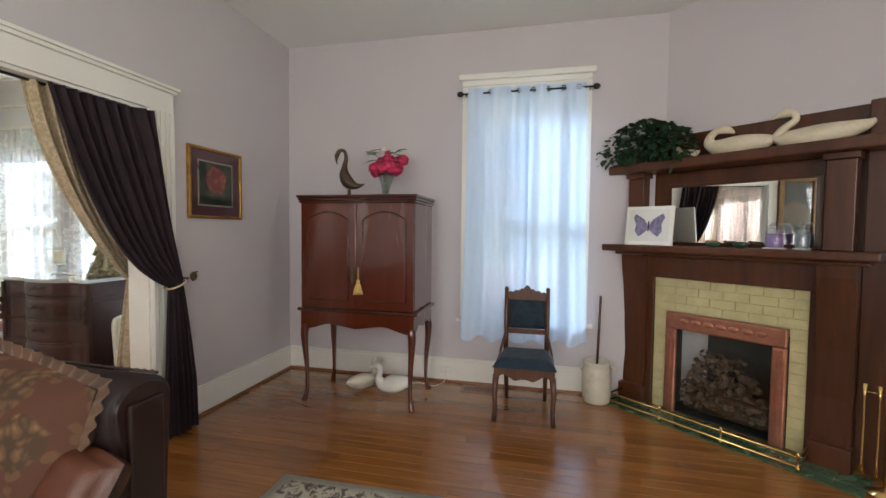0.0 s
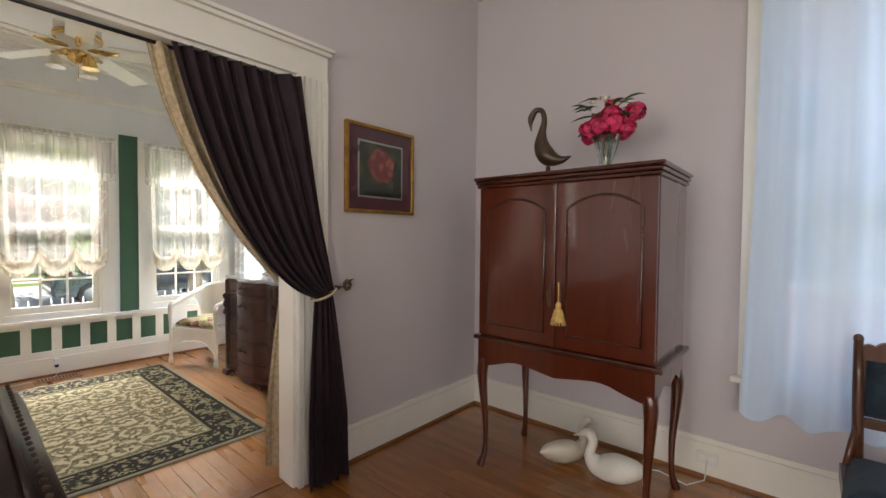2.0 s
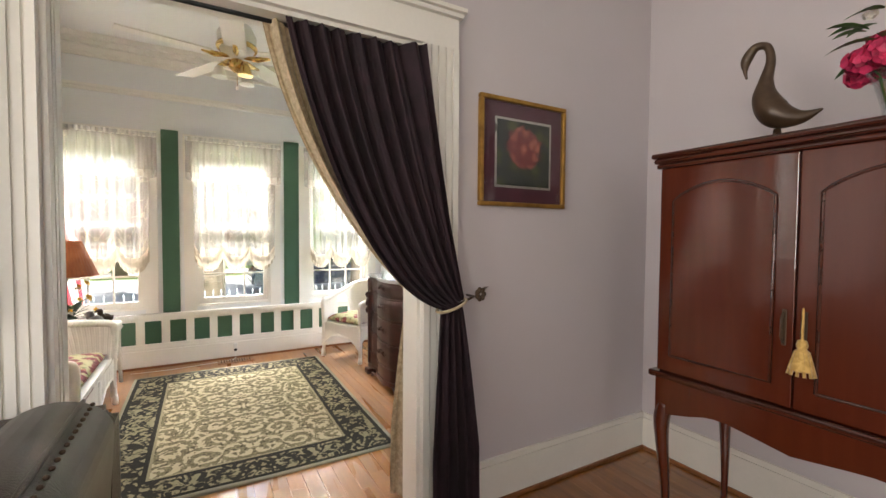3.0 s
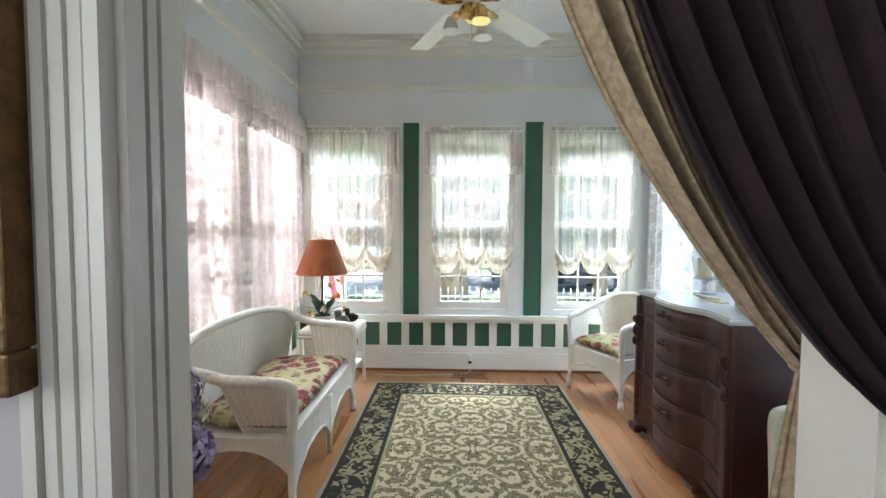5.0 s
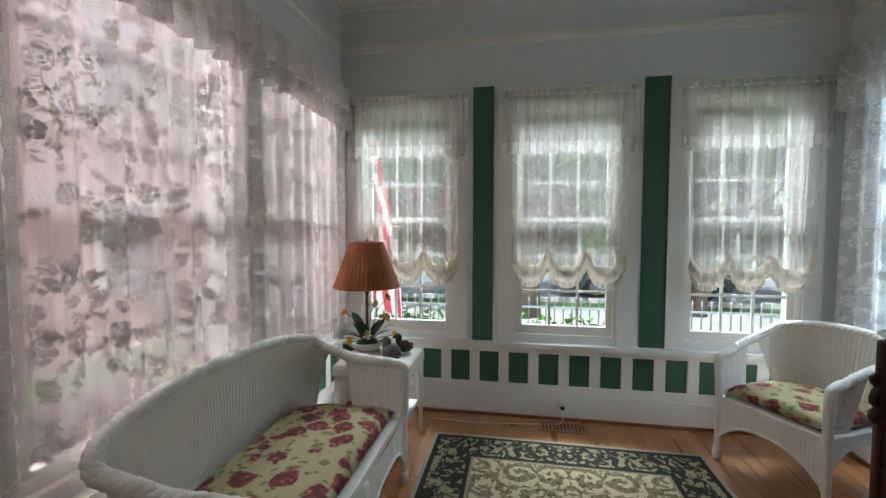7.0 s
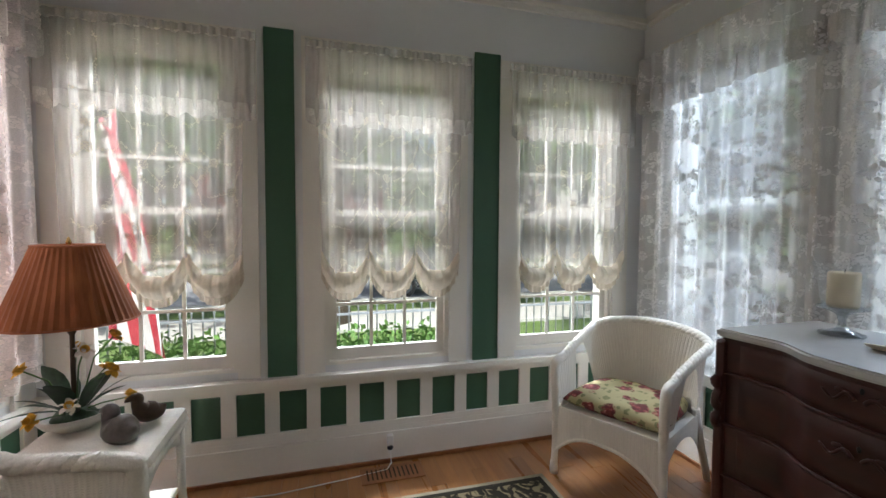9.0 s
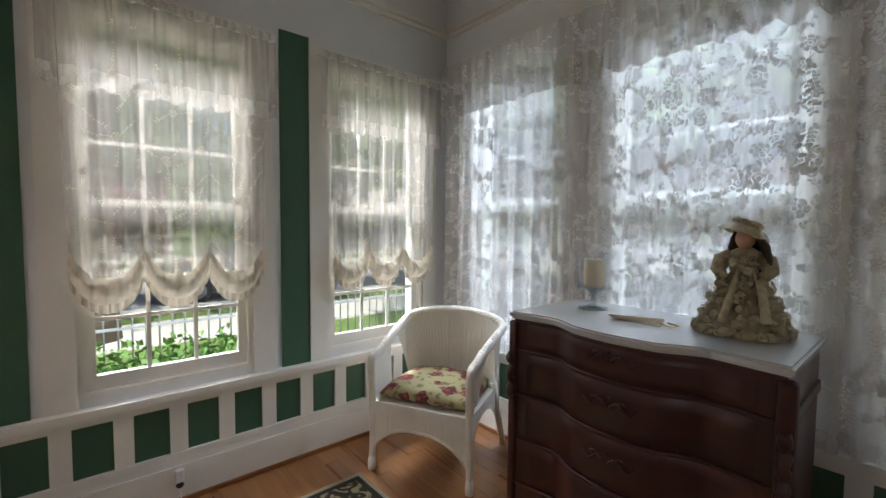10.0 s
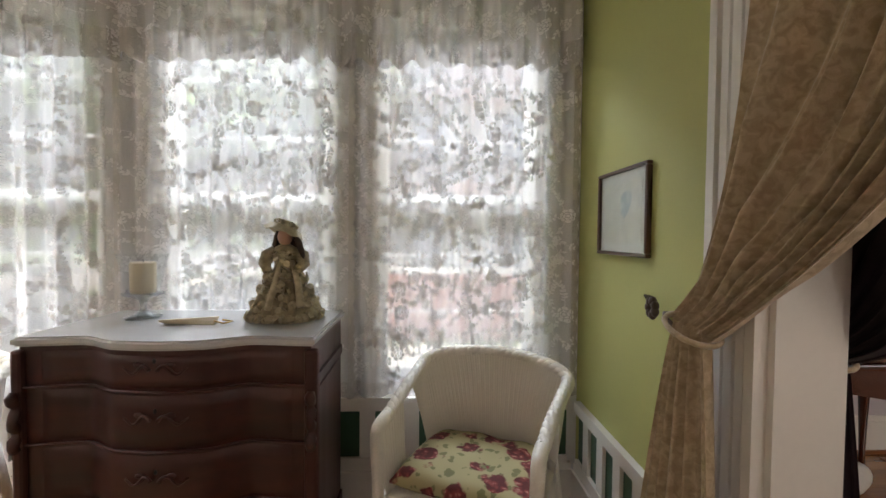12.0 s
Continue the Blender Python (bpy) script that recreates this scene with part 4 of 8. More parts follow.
flower_vase()
P, R = spline([(0.17, 0, 0.10, 0.006), (0.12, 0, 0.10, 0.05), (0.02, 0, 0.085, 0.08), (-0.08, 0, 0.08, 0.062), (-0.125, 0, 0.13, 0.034), (-0.11, 0, 0.20, 0.028), (-0.13, 0, 0.245, 0.03), (-0.165, 0, 0.24, 0.022), (-0.18, 0, 0.232, 0.01)])
bird("ceramic_swan", "white ceramic swan on the floor under the armoire", -1.36, 3.66, 0.0, 12, P, R, CERAMIC_WHITE, ([(-0.17, 0, 0.236), (-0.215, 0, 0.218)], [0.012, 0.005]), None, 0.8)
bird("ceramic_swan", "cream ceramic swan facing away under the armoire", -1.64, 3.66, 0.0, 238, P, R, CERAMIC, ([(-0.17, 0, 0.236), (-0.215, 0, 0.218)], [0.012, 0.005]), None, 0.8)


def framed(name, label, axis_rz, x, y, z, w, h, border, mats, mat_w=0.0, picture=None, depth=0.03, parts=("frame_rail", "mat_board", "picture")):
    """A framed picture hanging flat on a wall; local x across, local -y out from the wall."""
    f = thing(name, label, "picture", x, y, z, axis_rz)
    hw, hh = w / 2, h / 2
    for p, q, r, s in ((-hw, hw, -hh, -hh + border), (-hw, hw, hh - border, hh), (-hw, -hw + border, -hh + border, hh - border), (hw - border, hw, -hh + border, hh - border)):
        part("frame_rail", made(round_box, p, -depth, r, q, 0, s, 0.005), mats[0], f)
    iw, ih = hw - border, hh - border
    part("backing", made(box, -iw, -depth * 0.35, -ih, iw, -0.001, ih), mats[1], f)
    if mat_w:
        for e, m in ((mat_w - 0.012, mats[2]), (mat_w, mats[3])):
            bm = made(box, -iw + e, -depth * 0.35 - (0.003 if e == mat_w else 0.0015), -ih + e, iw - e, -depth * 0.35 - 0.0003, ih - e)
            part("mat_board" if e != mat_w else "picture", bm, m, f)
    part("glass", made(box, -iw, -depth * 0.35 - 0.008, -ih, iw, -depth * 0.35 - 0.006, ih), PANE, f)
    return f


GOLD_DARK = plain("dark_gilt", (0.40, 0.22, 0.05), 0.35, 0.8, vary=0.4, stain=14)
ROSE_ART = bloom_picture("painted_rose", (0.012, 0.016, 0.010), (0.07, 0.085, 0.025), (0.20, 0.03, 0.03), (0.55, 0.16, 0.11), 0.115, (0.0, 0.03))
PLUM = cloth("plum_velvet_mat", (0.075, 0.008, 0.022), (0.10, 0.013, 0.032), 0.8)
SILVER = plain("silver_fillet", (0.55, 0.50, 0.45), 0.3, 0.7)
framed("rose_picture", "gilt framed rose painting with a plum velvet mat", 90, LX + 0.001, 3.065, 1.757, 0.555, 0.535, 0.022, (GOLD_DARK, PLUM, SILVER, ROSE_ART), 0.085, depth=0.028)

DARK_ART = bloom_picture("dark_portrait_ground", (0.02, 0.018, 0.014), (0.06, 0.045, 0.025), (0.10, 0.06, 0.03), (0.16, 0.10, 0.05), 0.2)
OLD_GILT = plain("old_dark_gilt", (0.14, 0.075, 0.025), 0.45, 0.5, vary=0.5, stain=22, grain=90, relief=0.6)
framed("large_picture", "large dark picture in an old gilded frame", 90, LX + 0.024, 0.82, 1.70, 0.55, 1.20, 0.07, (OLD_GILT, BLACK, OLD_GILT, DARK_ART), 0.02, depth=0.05)


def side_chair():
    c = thing("side_chair", "carved walnut side chair with dark teal velvet upholstery", "chair", -0.235, 3.57, 0, 0)
    for sx in (-1, 1):
        pts = [(sx * 0.205, -0.22, 0.35), (sx * 0.214, -0.232, 0.22), (sx * 0.208, -0.225, 0.08), (sx * 0.215, -0.24, 0.0)]
        part("front_leg", made(tube, pts, [0.024, 0.02, 0.015, 0.018], 10), CHAIR_WOOD, c)
        part("back_leg", made(tube, [(sx * 0.165, 0.19, 0.40), (sx * 0.16, 0.20, 0.2), (sx * 0.158, 0.245, 0.0)], [0.021, 0.019, 0.016], 8), CHAIR_WOOD, c)
        part("back_post", made(tube, [(sx * 0.165, 0.19, 0.36), (sx * 0.166, 0.20, 0.56), (sx * 0.168, 0.225, 0.77), (sx * 0.17, 0.24, 0.925)], [0.022, 0.019, 0.019, 0.016], 8), CHAIR_WOOD, c)
        part("finial", made(ball, (sx * 0.17, 0.242, 0.93), 0.018, 0.018, 0.022, 10, 6), CHAIR_WOOD, c)
        part("hip_bracket", made(tube, [(sx * 0.168, 0.2, 0.58), (sx * 0.185, 0.16, 0.51), (sx * 0.205, 0.10, 0.43)], [0.010, 0.012, 0.010], 8), CHAIR_WOOD, c)
        part("side_rail", made(round_box, sx * 0.205 - 0.015, -0.21, 0.34, sx * 0.205 + 0.015, 0.18, 0.405, 0.004), CHAIR_WOOD, c)
    pts = [(-0.22, 0.405), (0.22, 0.405)] + [(0.22 - 0.44 * k / 20, 0.345 - 0.018 * math.cos(k / 20 * 6 * math.pi) - 0.03 * max(0, 1 - abs(k / 10 - 1) * 2.5)) for k in range(21)]
    part("front_rail", made(outline, pts, "y", -0.25, -0.225), CHAIR_WOOD, c)
    part("back_rail", made(round_box, -0.165, 0.18, 0.34, 0.165, 0.205, 0.40, 0.004), CHAIR_WOOD, c)

    def cushion(u, v):
        x = (u - 0.5) * (0.47 - 0.08 * v)
        edge = min(u, 1 - u, v, 1 - v)
        return (x, -0.245 + 0.43 * v, 0.405 + 0.065 * min(1, edge * 7) ** 0.5)
    part("seat", made(sheet, cushion, 18, 18, (0.5, 0.45)), TEAL, c, "dark teal velvet seat")
    part("back_crossbar", made(round_box, -0.155, 0.20, 0.565, 0.155, 0.225, 0.605, 0.005), CHAIR_WOOD, c)

    def pad(u, v):
        edge = min(u, 1 - u, v, 1 - v)
        return ((u - 0.5) * 0.285, 0.238 + 0.012 * v - 0.025 * min(1, edge * 8) ** 0.5, 0.61 + 0.245 * v)
    part("back_pad", made(sheet, pad, 14, 14, (0.3, 0.3)), TEAL, c, "dark teal velvet back panel")
    part("back_board", made(round_box, -0.155, 0.252, 0.60, 0.155, 0.268, 0.86, 0.004), CHAIR_WOOD, c)
    top = [(-0.165, 0.845), (0.165, 0.845)] + [(0.165 - 0.33 * k / 56, 0.895 + 0.045 * (1 - abs(k / 28 - 1)) ** 1.2 + 0.012 * abs(math.sin(k / 56 * 7 * math.pi)) + 0.016 * (abs(k - 28) < 5)) for k in range(57)]
    part("crest_rail", made(outline, top, "y", 0.228, 0.258), CHAIR_WOOD, c, "carved crest rail")
    return c


side_chair()


def churn():
    c = thing("butter_churn", "cream stoneware butter churn with a wooden dasher", "churn", 0.345, 3.92, 0)
    prof = [(0.098, 0.0), (0.11, 0.015), (0.118, 0.12), (0.117, 0.22), (0.104, 0.285), (0.098, 0.31), (0.108, 0.33), (0.106, 0.342), (0.094, 0.342), (0.09, 0.31), (0.001, 0.30)]
    part("crock", made(lathe, prof, 28), CERAMIC, c)
    part("dasher", made(tube, [(0.0, 0, 0.28), (0.015, -0.01, 0.89)], 0.011, 10), MANTEL, c, "dark wooden dasher pole")
    for s in (-1, 1):
        part("lug", made(tube, [(s * 0.105, 0, 0.30), (s * 0.135, 0, 0.285), (s * 0.112, 0, 0.25)], 0.011, 8), CERAMIC, c)


churn()


def floor_vent(x0, y0, x1, y1, label):
    v = thing("floor_vent", label, "floor vent", (x0 + x1) / 2, (y0 + y1) / 2, 0.0)
    w, d = (x1 - x0) / 2, (y1 - y0) / 2
    part("grille_frame", made(round_box, -w, -d, 0.0005, w, d, 0.007, 0.002), OAK_TRIM, v)
    along = w >= d
    n = 12
    for k in range(n):
        t = (k + 0.5) / n
        if along:
            part("slot", made(box, -w * 0.85 + 1.7 * w * t - 0.004, -d * 0.65, 0.0072, -w * 0.85 + 1.7 * w * t + 0.004, d * 0.65, 0.0082), GAP, v)
        else:
            part("slot", made(box, -w * 0.65, -d * 0.85 + 1.7 * d * t - 0.004, 0.0072, w * 0.65, -d * 0.85 + 1.7 * d * t + 0.004, 0.0082), GAP, v)


floor_vent(-0.80, 3.83, -0.48, 4.0, "dark wooden floor vent beside the baseboard")
floor_vent(-5.92, 1.76, -5.77, 2.10, "brown wooden floor vent beside the baseboard")


def wall_outlet(x, y, z, rz, label):
    o = thing("wall_outlet", label, "outlet", x, y, z, rz)
    part("cover_plate", made(round_box, -0.055, -0.006, -0.036, 0.055, 0, 0.036, 0.002), PLASTIC, o)
    for s in (-1, 1):
        part("socket", made(round_box, s * 0.024 - 0.015, -0.008, -0.014, s * 0.024 + 0.015, -0.006, 0.014, 0.001), WHITE, o)


wall_outlet(-0.98, LN - 0.0225, 0.115, 0, "white outlet plate set in the baseboard")

# curtain on the living window
def window_curtain():
    c = thing("window_curtain", "white sheer voile curtain panels on a black rod", "curtain", -0.28, LN - 0.1, 0)
    part("rod", made(tube, [(-0.56, 0, 2.63), (0.56, 0, 2.63)], 0.008, 8), BLACK, c, "thin black curtain rod")
    for s in (-1, 1):
        part("finial", made(lathe, [(0.006, -0.03), (0.022, -0.02), (0.026, 0.0), (0.02, 0.018), (0.004, 0.032)], 12), BLACK, c, "", pose(s * 0.575, 0, 2.63, 0, 90, 0))
        part("bracket", made(tube, [(s * 0.53, 0, 2.63), (s * 0.53, 0.07, 2.63)], 0.006, 6), BLACK, c)

        def hang(u, v, s=s):
            z = 2.67 - 2.22 * v
            wide = 0.50 + 0.05 * v ** 2
            x = s * (wide * u - 0.03 * (1 - u))
            y = folds(u, 2.0, 0.026 * (0.6 + 0.4 * v), s + 0.8 * v) - 0.01 + 0.006 * s
            hem = 0.025 * (v > 0.9) * math.sin(u * 17 + s) * (v - 0.9) * 10
            return (x, y, z - hem * v)
        part("panel", made(sheet, hang, 90, 30, (1.2, 2.2)), SHEER, c)
        for k in range(4):
            x = s * (0.06 + 0.125 * k)
            part("grommet", made(tube, [(x, -0.02, 2.63), (x + 0.004, 0.02, 2.63)], 0.02, 12, False), BLACK, c)


window_curtain()

# ---- fireplace, in its own frame: s along the breast, o into it ----
def mantelpiece():
    m = thing("fireplace_mantel", "dark oak mantelpiece with an overmantel mirror", "fireplace")
    m.matrix_world = HEARTH
    def p(name, s0, s1, o0, o1, z0, z1, mat=MANTEL, r=0.006, parent=m, label=""):
        return part(name, made(round_box, s0, o0, z0, s1, o1, z1, r), mat, parent, label)
    for s0, s1 in ((-0.045, 0.135), (1.215, 1.395)):
        prof = [(0.20, 0.001), (0.20, 0.14), (0.235, 0.15), (0.245, 0.42), (0.235, 0.72), (0.205, 0.98), (0.17, 1.16), (0.165, 1.235), (0.42, 1.235), (0.42, 0.001)]
        part("pilaster", made(outline, prof, "x", s0, s1), MANTEL, m)
        p("plinth", s0 - 0.012, s1 + 0.012, 0.185, 0.42, 0.0, 0.15)
        p("inner_stile", (s1 if s0 < 1 else s0 - 0.045), (s1 + 0.045 if s0 < 1 else s0), 0.27, 0.42, 0.0, 1.06)
    p("frieze", 0.135, 1.215, 0.255, 0.42, 1.06, 1.235)
    p("return_panel", 1.395, 1.62, 0.30, 0.42, 0.0, 2.2)
    p("bed_moulding", -0.10, 1.45, 0.15, 0.42, 1.2355, 1.262, r=0.01)
    p("shelf", -0.19, 1.50, 0.09, 0.42, 1.2625, 1.318, r=0.012)
    p("back_panel", -0.06, 1.42, 0.375, 0.42, 1.3185, 1.90)
    for s0, s1 in ((-0.02, 0.11), (1.23, 1.37)):
        p("column", s0, s1, 0.20, 0.30, 1.3185, 1.86)
        p("column_cap", s0 - 0.015, s1 + 0.015, 0.185, 0.315, 1.8605, 1.90)
    p("crown_shelf", -0.17, 1.52, 0.13, 0.42, 1.9005, 1.975, r=0.014)
    p("gallery_board", -0.14, 1.50, 0.395, 0.42, 1.9755, 2.20)
    mir = p("mirror_frame", 0.24, 1.20, 0.355, 0.3745, 1.3195, 1.80)
    part("mirror_glass", made(box, -0.465, -0.002, 1.345, 0.437, 0.012, 1.775), MIRROR, mir, "bevelled mirror glass", pose(0.7275, 0.342, 0, 0, 0, -1.5))
    for nm, (s0, s1, z0, z1) in {"bead": (0.28, 1.175, 1.335, 1.346), "bead_top": (0.28, 1.175, 1.774, 1.785)}.items():
        p("bead", s0, s1, 0.349, 0.3546, z0, z1, MANTEL, 0.002, mir)
    # tiled surround
    sur = part("tile_backing", made(holed, "y", 0.305, 0.33, 0.18, 1.17, 0, 1.06, [(0.285, 1.07, -0.01, 0.795)]), TILE, m)
    def tile(s0, s1, z0, z1):
        part("tile", made(round_box, s0 + 0.0015, 0.297, z0 + 0.0015, s1 - 0.0015, 0.3049, z1 - 0.0015, 0.002, 1), TILE, sur)
    for k in range(11):
        for a, b in ((0.18, 0.284), (1.071, 1.17)):
            tile(a, b, 0.80 * k / 11, 0.80 * (k + 1) / 11)
    for k in range(4):
        off = 0.08 if k % 2 else 0.0
        cuts = [0.18] + [0.18 + 0.99 * j / 6 + off for j in range(1, 6)] + [1.17]
        for a, b in zip(cuts, cuts[1:]):
            tile(a, b, 0.80 + 0.258 * k / 4, 0.80 + 0.258 * (k + 1) / 4)
    fr = p("fire_frame", 0.286, 1.069, 0.262, 0.2965, 0.665, 0.794, COPPER, 0.012, m, "copper-pink embossed fire frame")
    for s0, s1 in ((0.286, 0.37), (0.985, 1.069)):
        p("frame_leg", s0, s1, 0.262, 0.2965, 0.0, 0.6645, COPPER, 0.012, fr)
        p("frame_boss", s0 + 0.012, s1 - 0.012, 0.252, 0.2615, 0.60, 0.655, COPPER, 0.006, fr)
        p("frame_bead", s0 + 0.03, s1 - 0.03, 0.256, 0.2615, 0.03, 0.58, COPPER, 0.004, fr)
    for k in range(7):
        part("scroll", made(ball, (0.43 + 0.083 * k, 0.262, 0.735), 0.034, 0.008, 0.022, 10, 6), COPPER, fr)
    part("firebox", made(firebox), SOOT, m, "sooty black firebox")
    part("fire_glass", made(box, 0.372, 0.275, 0.01, 0.983, 0.279, 0.664), PANE, m)


def firebox(bm):
    a, b, c, d, z = 0.30, 1.055, 0.298, 0.66, 0.72
    box(bm, a - 0.02, c, 0.0, a, d, z), box(bm, b, c, 0.0, b + 0.02, d, z), box(bm, a - 0.02, d, 0.0, b + 0.02, d + 0.02, z)
    box(bm, a, c, z - 0.02, b, d, z), box(bm, a, c, 0.0005, b, d, 0.012)


mantelpiece()


def at_hearth(name, label, category, s, o, z, rz=0):
    t = thing(name, label, category)
    t.matrix_world = HEARTH @ pose(s, o, z, 0, 0, rz)
    return t


def hearth():
    h = thing("hearth", "dark green glazed tile hearth in the floor", "hearth")
    h.matrix_world = HEARTH
    n, m = 12, 3
    for i in range(n):
        for j in range(m):
            part("tile", made(round_box, -0.15 + 1.65 * i / n + 0.002, -0.03 + 0.29 * j / m + 0.002, 0.0, -0.15 + 1.65 * (i + 1) / n - 0.002, -0.03 + 0.29 * (j + 1) / m - 0.002, 0.008, 0.002, 1), GREEN_TILE, h)


hearth()


def fender():
    f = at_hearth("fireplace_fender", "low polished brass rail fender on the hearth", "fender", 0, 0, 0.008)
    for z, r in ((0.025, 0.011), (0.085, 0.009)):
        part("rail", made(tube, [(-0.02, 0.22, z), (-0.02, 0.0, z), (1.21, 0.0, z), (1.21, 0.19, z)], r, 8), BRASS, f)
    for s in (-0.02, 0.39, 0.80, 1.21):
        part("post", made(lathe, [(0.014, 0.0), (0.014, 0.02), (0.007, 0.03), (0.007, 0.08), (0.013, 0.09), (0.011, 0.105), (0.002, 0.115)], 10), BRASS, f, "", pose(s, 0, 0))


fender()


def fire_screen():
    rng = random.Random(9)
    f = at_hearth("fire_logs", "dried flower and log display behind the glass", "fireplace insert", 0.68, 0.42, 0.012)
    for k in range(5):
        part("log", made(tube, [(-0.26, rng.uniform(-0.06, 0.08), 0.05 + 0.045 * k * 0.7), (0.26, rng.uniform(-0.06, 0.08), 0.05 + 0.045 * k * 0.7)], [0.045, 0.038], 9), MANTEL, f)
    DRY = plain("dried_flowers", (0.085, 0.052, 0.03), 0.8, vary=0.4, stain=25)
    bm = bmesh.new()
    for k in range(120):
        z = 0.08 + 0.42 * rng.random() ** 1.3
        x = rng.uniform(-1, 1) * (0.27 - 0.40 * max(0.0, z - 0.2))
        petal_cloud(bm, (max(-0.27, min(0.27, x)), rng.uniform(-0.10, -0.04), min(0.5, z)), 0.035, 9, 0.02, rng)
    part("dried_bouquet", bm, DRY, f)


fire_screen()


def fire_tools():
    f = at_hearth("fire_tools", "polished brass fireplace tool stand with tools", "fire tools", 1.56, 0.10, 0.0)
    part("base", made(lathe, [(0.075, 0.0), (0.075, 0.012), (0.03, 0.03), (0.01, 0.05)], 18), BRASS, f)
    part("stem", made(lathe, [(0.009, 0.03), (0.009, 0.58), (0.02, 0.60), (0.022, 0.63), (0.004, 0.66)], 12), BRASS, f)
    part("crossbar", made(tube, [(-0.10, 0, 0.55), (0.10, 0, 0.55)], 0.006, 8), BRASS, f)
    for x, tip in ((-0.095, 0.02), (-0.035, 0.012), (0.04, 0.03), (0.098, 0.014)):
        part("tool", made(tube, [(x, -0.02, 0.60), (x, -0.02, 0.52), (x, -0.022, 0.16), (x, -0.022, 0.10)], [0.011, 0.005, 0.005, tip], 8), BRASS, f)


fire_tools()


def ivy():
    rng = random.Random(2)
    v = at_hearth("ivy_plant", "bushy dark green artificial ivy on the top shelf", "plant", 0.08, 0.25, 1.975)
    part("pot", made(lathe, [(0.055, 0.0), (0.075, 0.10), (0.08, 0.11), (0.07, 0.11)], 16), BRONZE, v)
    for b in range(6):
        bm = bmesh.new()
        for _ in range(190):
            d = Vector((rng.gauss(0, 1), rng.gauss(0, 0.6), rng.gauss(0, 0.8))).normalized()
            c = Vector(((b - 2.5) * 0.10 + d.x * 0.13, -0.04 + d.y * 0.12, 0.15 + d.z * 0.125 + 0.06 * math.cos((b - 2.5) * 0.9)))
            leaf_blade(bm, c, d + Vector((rng.uniform(-0.8, 0.8), rng.uniform(-0.7, 0.2), rng.uniform(-0.7, 0.9))), rng.uniform(0.035, 0.07), rng.uniform(0.016, 0.03), 0.4)
        part("foliage", bm, LEAF, v)


ivy()
P, R = spline([(0.21, 0, 0.075, 0.006), (0.13, 0, 0.06, 0.04), (0.0, 0, 0.055, 0.058), (-0.12, 0, 0.055, 0.05), (-0.185, 0, 0.085, 0.034), (-0.188, 0, 0.135, 0.024), (-0.15, 0, 0.170, 0.019), (-0.10, 0, 0.176, 0.024), (-0.065, 0, 0.160, 0.017), (-0.04, 0, 0.142, 0.005)])
TALL = spline([(a, b, c * 0.78, q) for a, b, c, q in ((0.27, 0, 0.135, 0.010), (0.21, 0, 0.10, 0.034), (0.04, 0, 0.068, 0.062), (-0.12, 0, 0.062, 0.056), (-0.20, 0, 0.095, 0.034), (-0.175, 0, 0.165, 0.022), (-0.115, 0, 0.225, 0.019), (-0.125, 0, 0.282, 0.019), (-0.175, 0, 0.298, 0.025), (-0.212, 0, 0.278, 0.013), (-0.24, 0, 0.262, 0.004))])
for s, o, k, lab, (pts, rad) in ((0.76, 0.27, 1.05, "white carved wooden swan with a curled neck on the shelf", (P, R)), (1.17, 0.26, 0.96, "large white carved wooden swan with an upright neck", TALL)):
    sw = bird("carved_swan", lab, 0, 0, 0, 0, [(a * k, b * k, c * k) for a, b, c in pts], [r * k * 1.15 for r in rad], SWAN_WOOD)
    sw.matrix_world = HEARTH @ pose(s, o, 1.975)
P2, R2 = spline([(0.09, 0, 0.05, 0.004), (0.05, 0, 0.04, 0.03), (-0.02, 0, 0.04, 0.036), (-0.06, 0, 0.055, 0.024), (-0.065, 0, 0.08, 0.02), (-0.085, 0, 0.09, 0.014), (-0.10, 0, 0.085, 0.004)])
d = bird("carved_duck", "small tan carved duck beside the ivy", 0, 0, 0, 0, P2, R2, SWAN_WOOD)
d.matrix_world = HEARTH @ pose(0.42, 0.24, 1.975)


def butterfly_picture():
    f = at_hearth("butterfly_picture", "white framed butterfly print leaning on the mantel shelf", "picture", 0.19, 0.125, 1.319, 6)
    lean = pose(0, 0, 0, -8) @ Matrix.Scale(1.22, 4)
    part("frame_panel", made(round_box, -0.15, 0, 0, 0.15, 0.018, 0.255, 0.004), WHITE, f, "", lean)
    part("print", made(box, -0.125, -0.002, 0.025, 0.125, -0.0005, 0.232), PAPER, f, "", lean)
    WING = plain("blue_violet_wing", (0.20, 0.17, 0.27), 0.6, vary=0.5, stain=30)
    for s in (-1, 1):
        pts = [(0.004 * s, 0.13), (0.03 * s, 0.17), (0.085 * s, 0.205), (0.098 * s, 0.18), (0.08 * s, 0.135), (0.085 * s, 0.09), (0.06 * s, 0.055), (0.03 * s, 0.075), (0.004 * s, 0.105)]
        part("wing", made(outline, pts, "y", -0.0036, -0.0022), WING, f, "", lean)
    part("butterfly_body", made(tube, [(0, -0.005, 0.09), (0, -0.005, 0.155)], [0.003, 0.004], 6), BLACK, f, "", lean)


butterfly_picture()


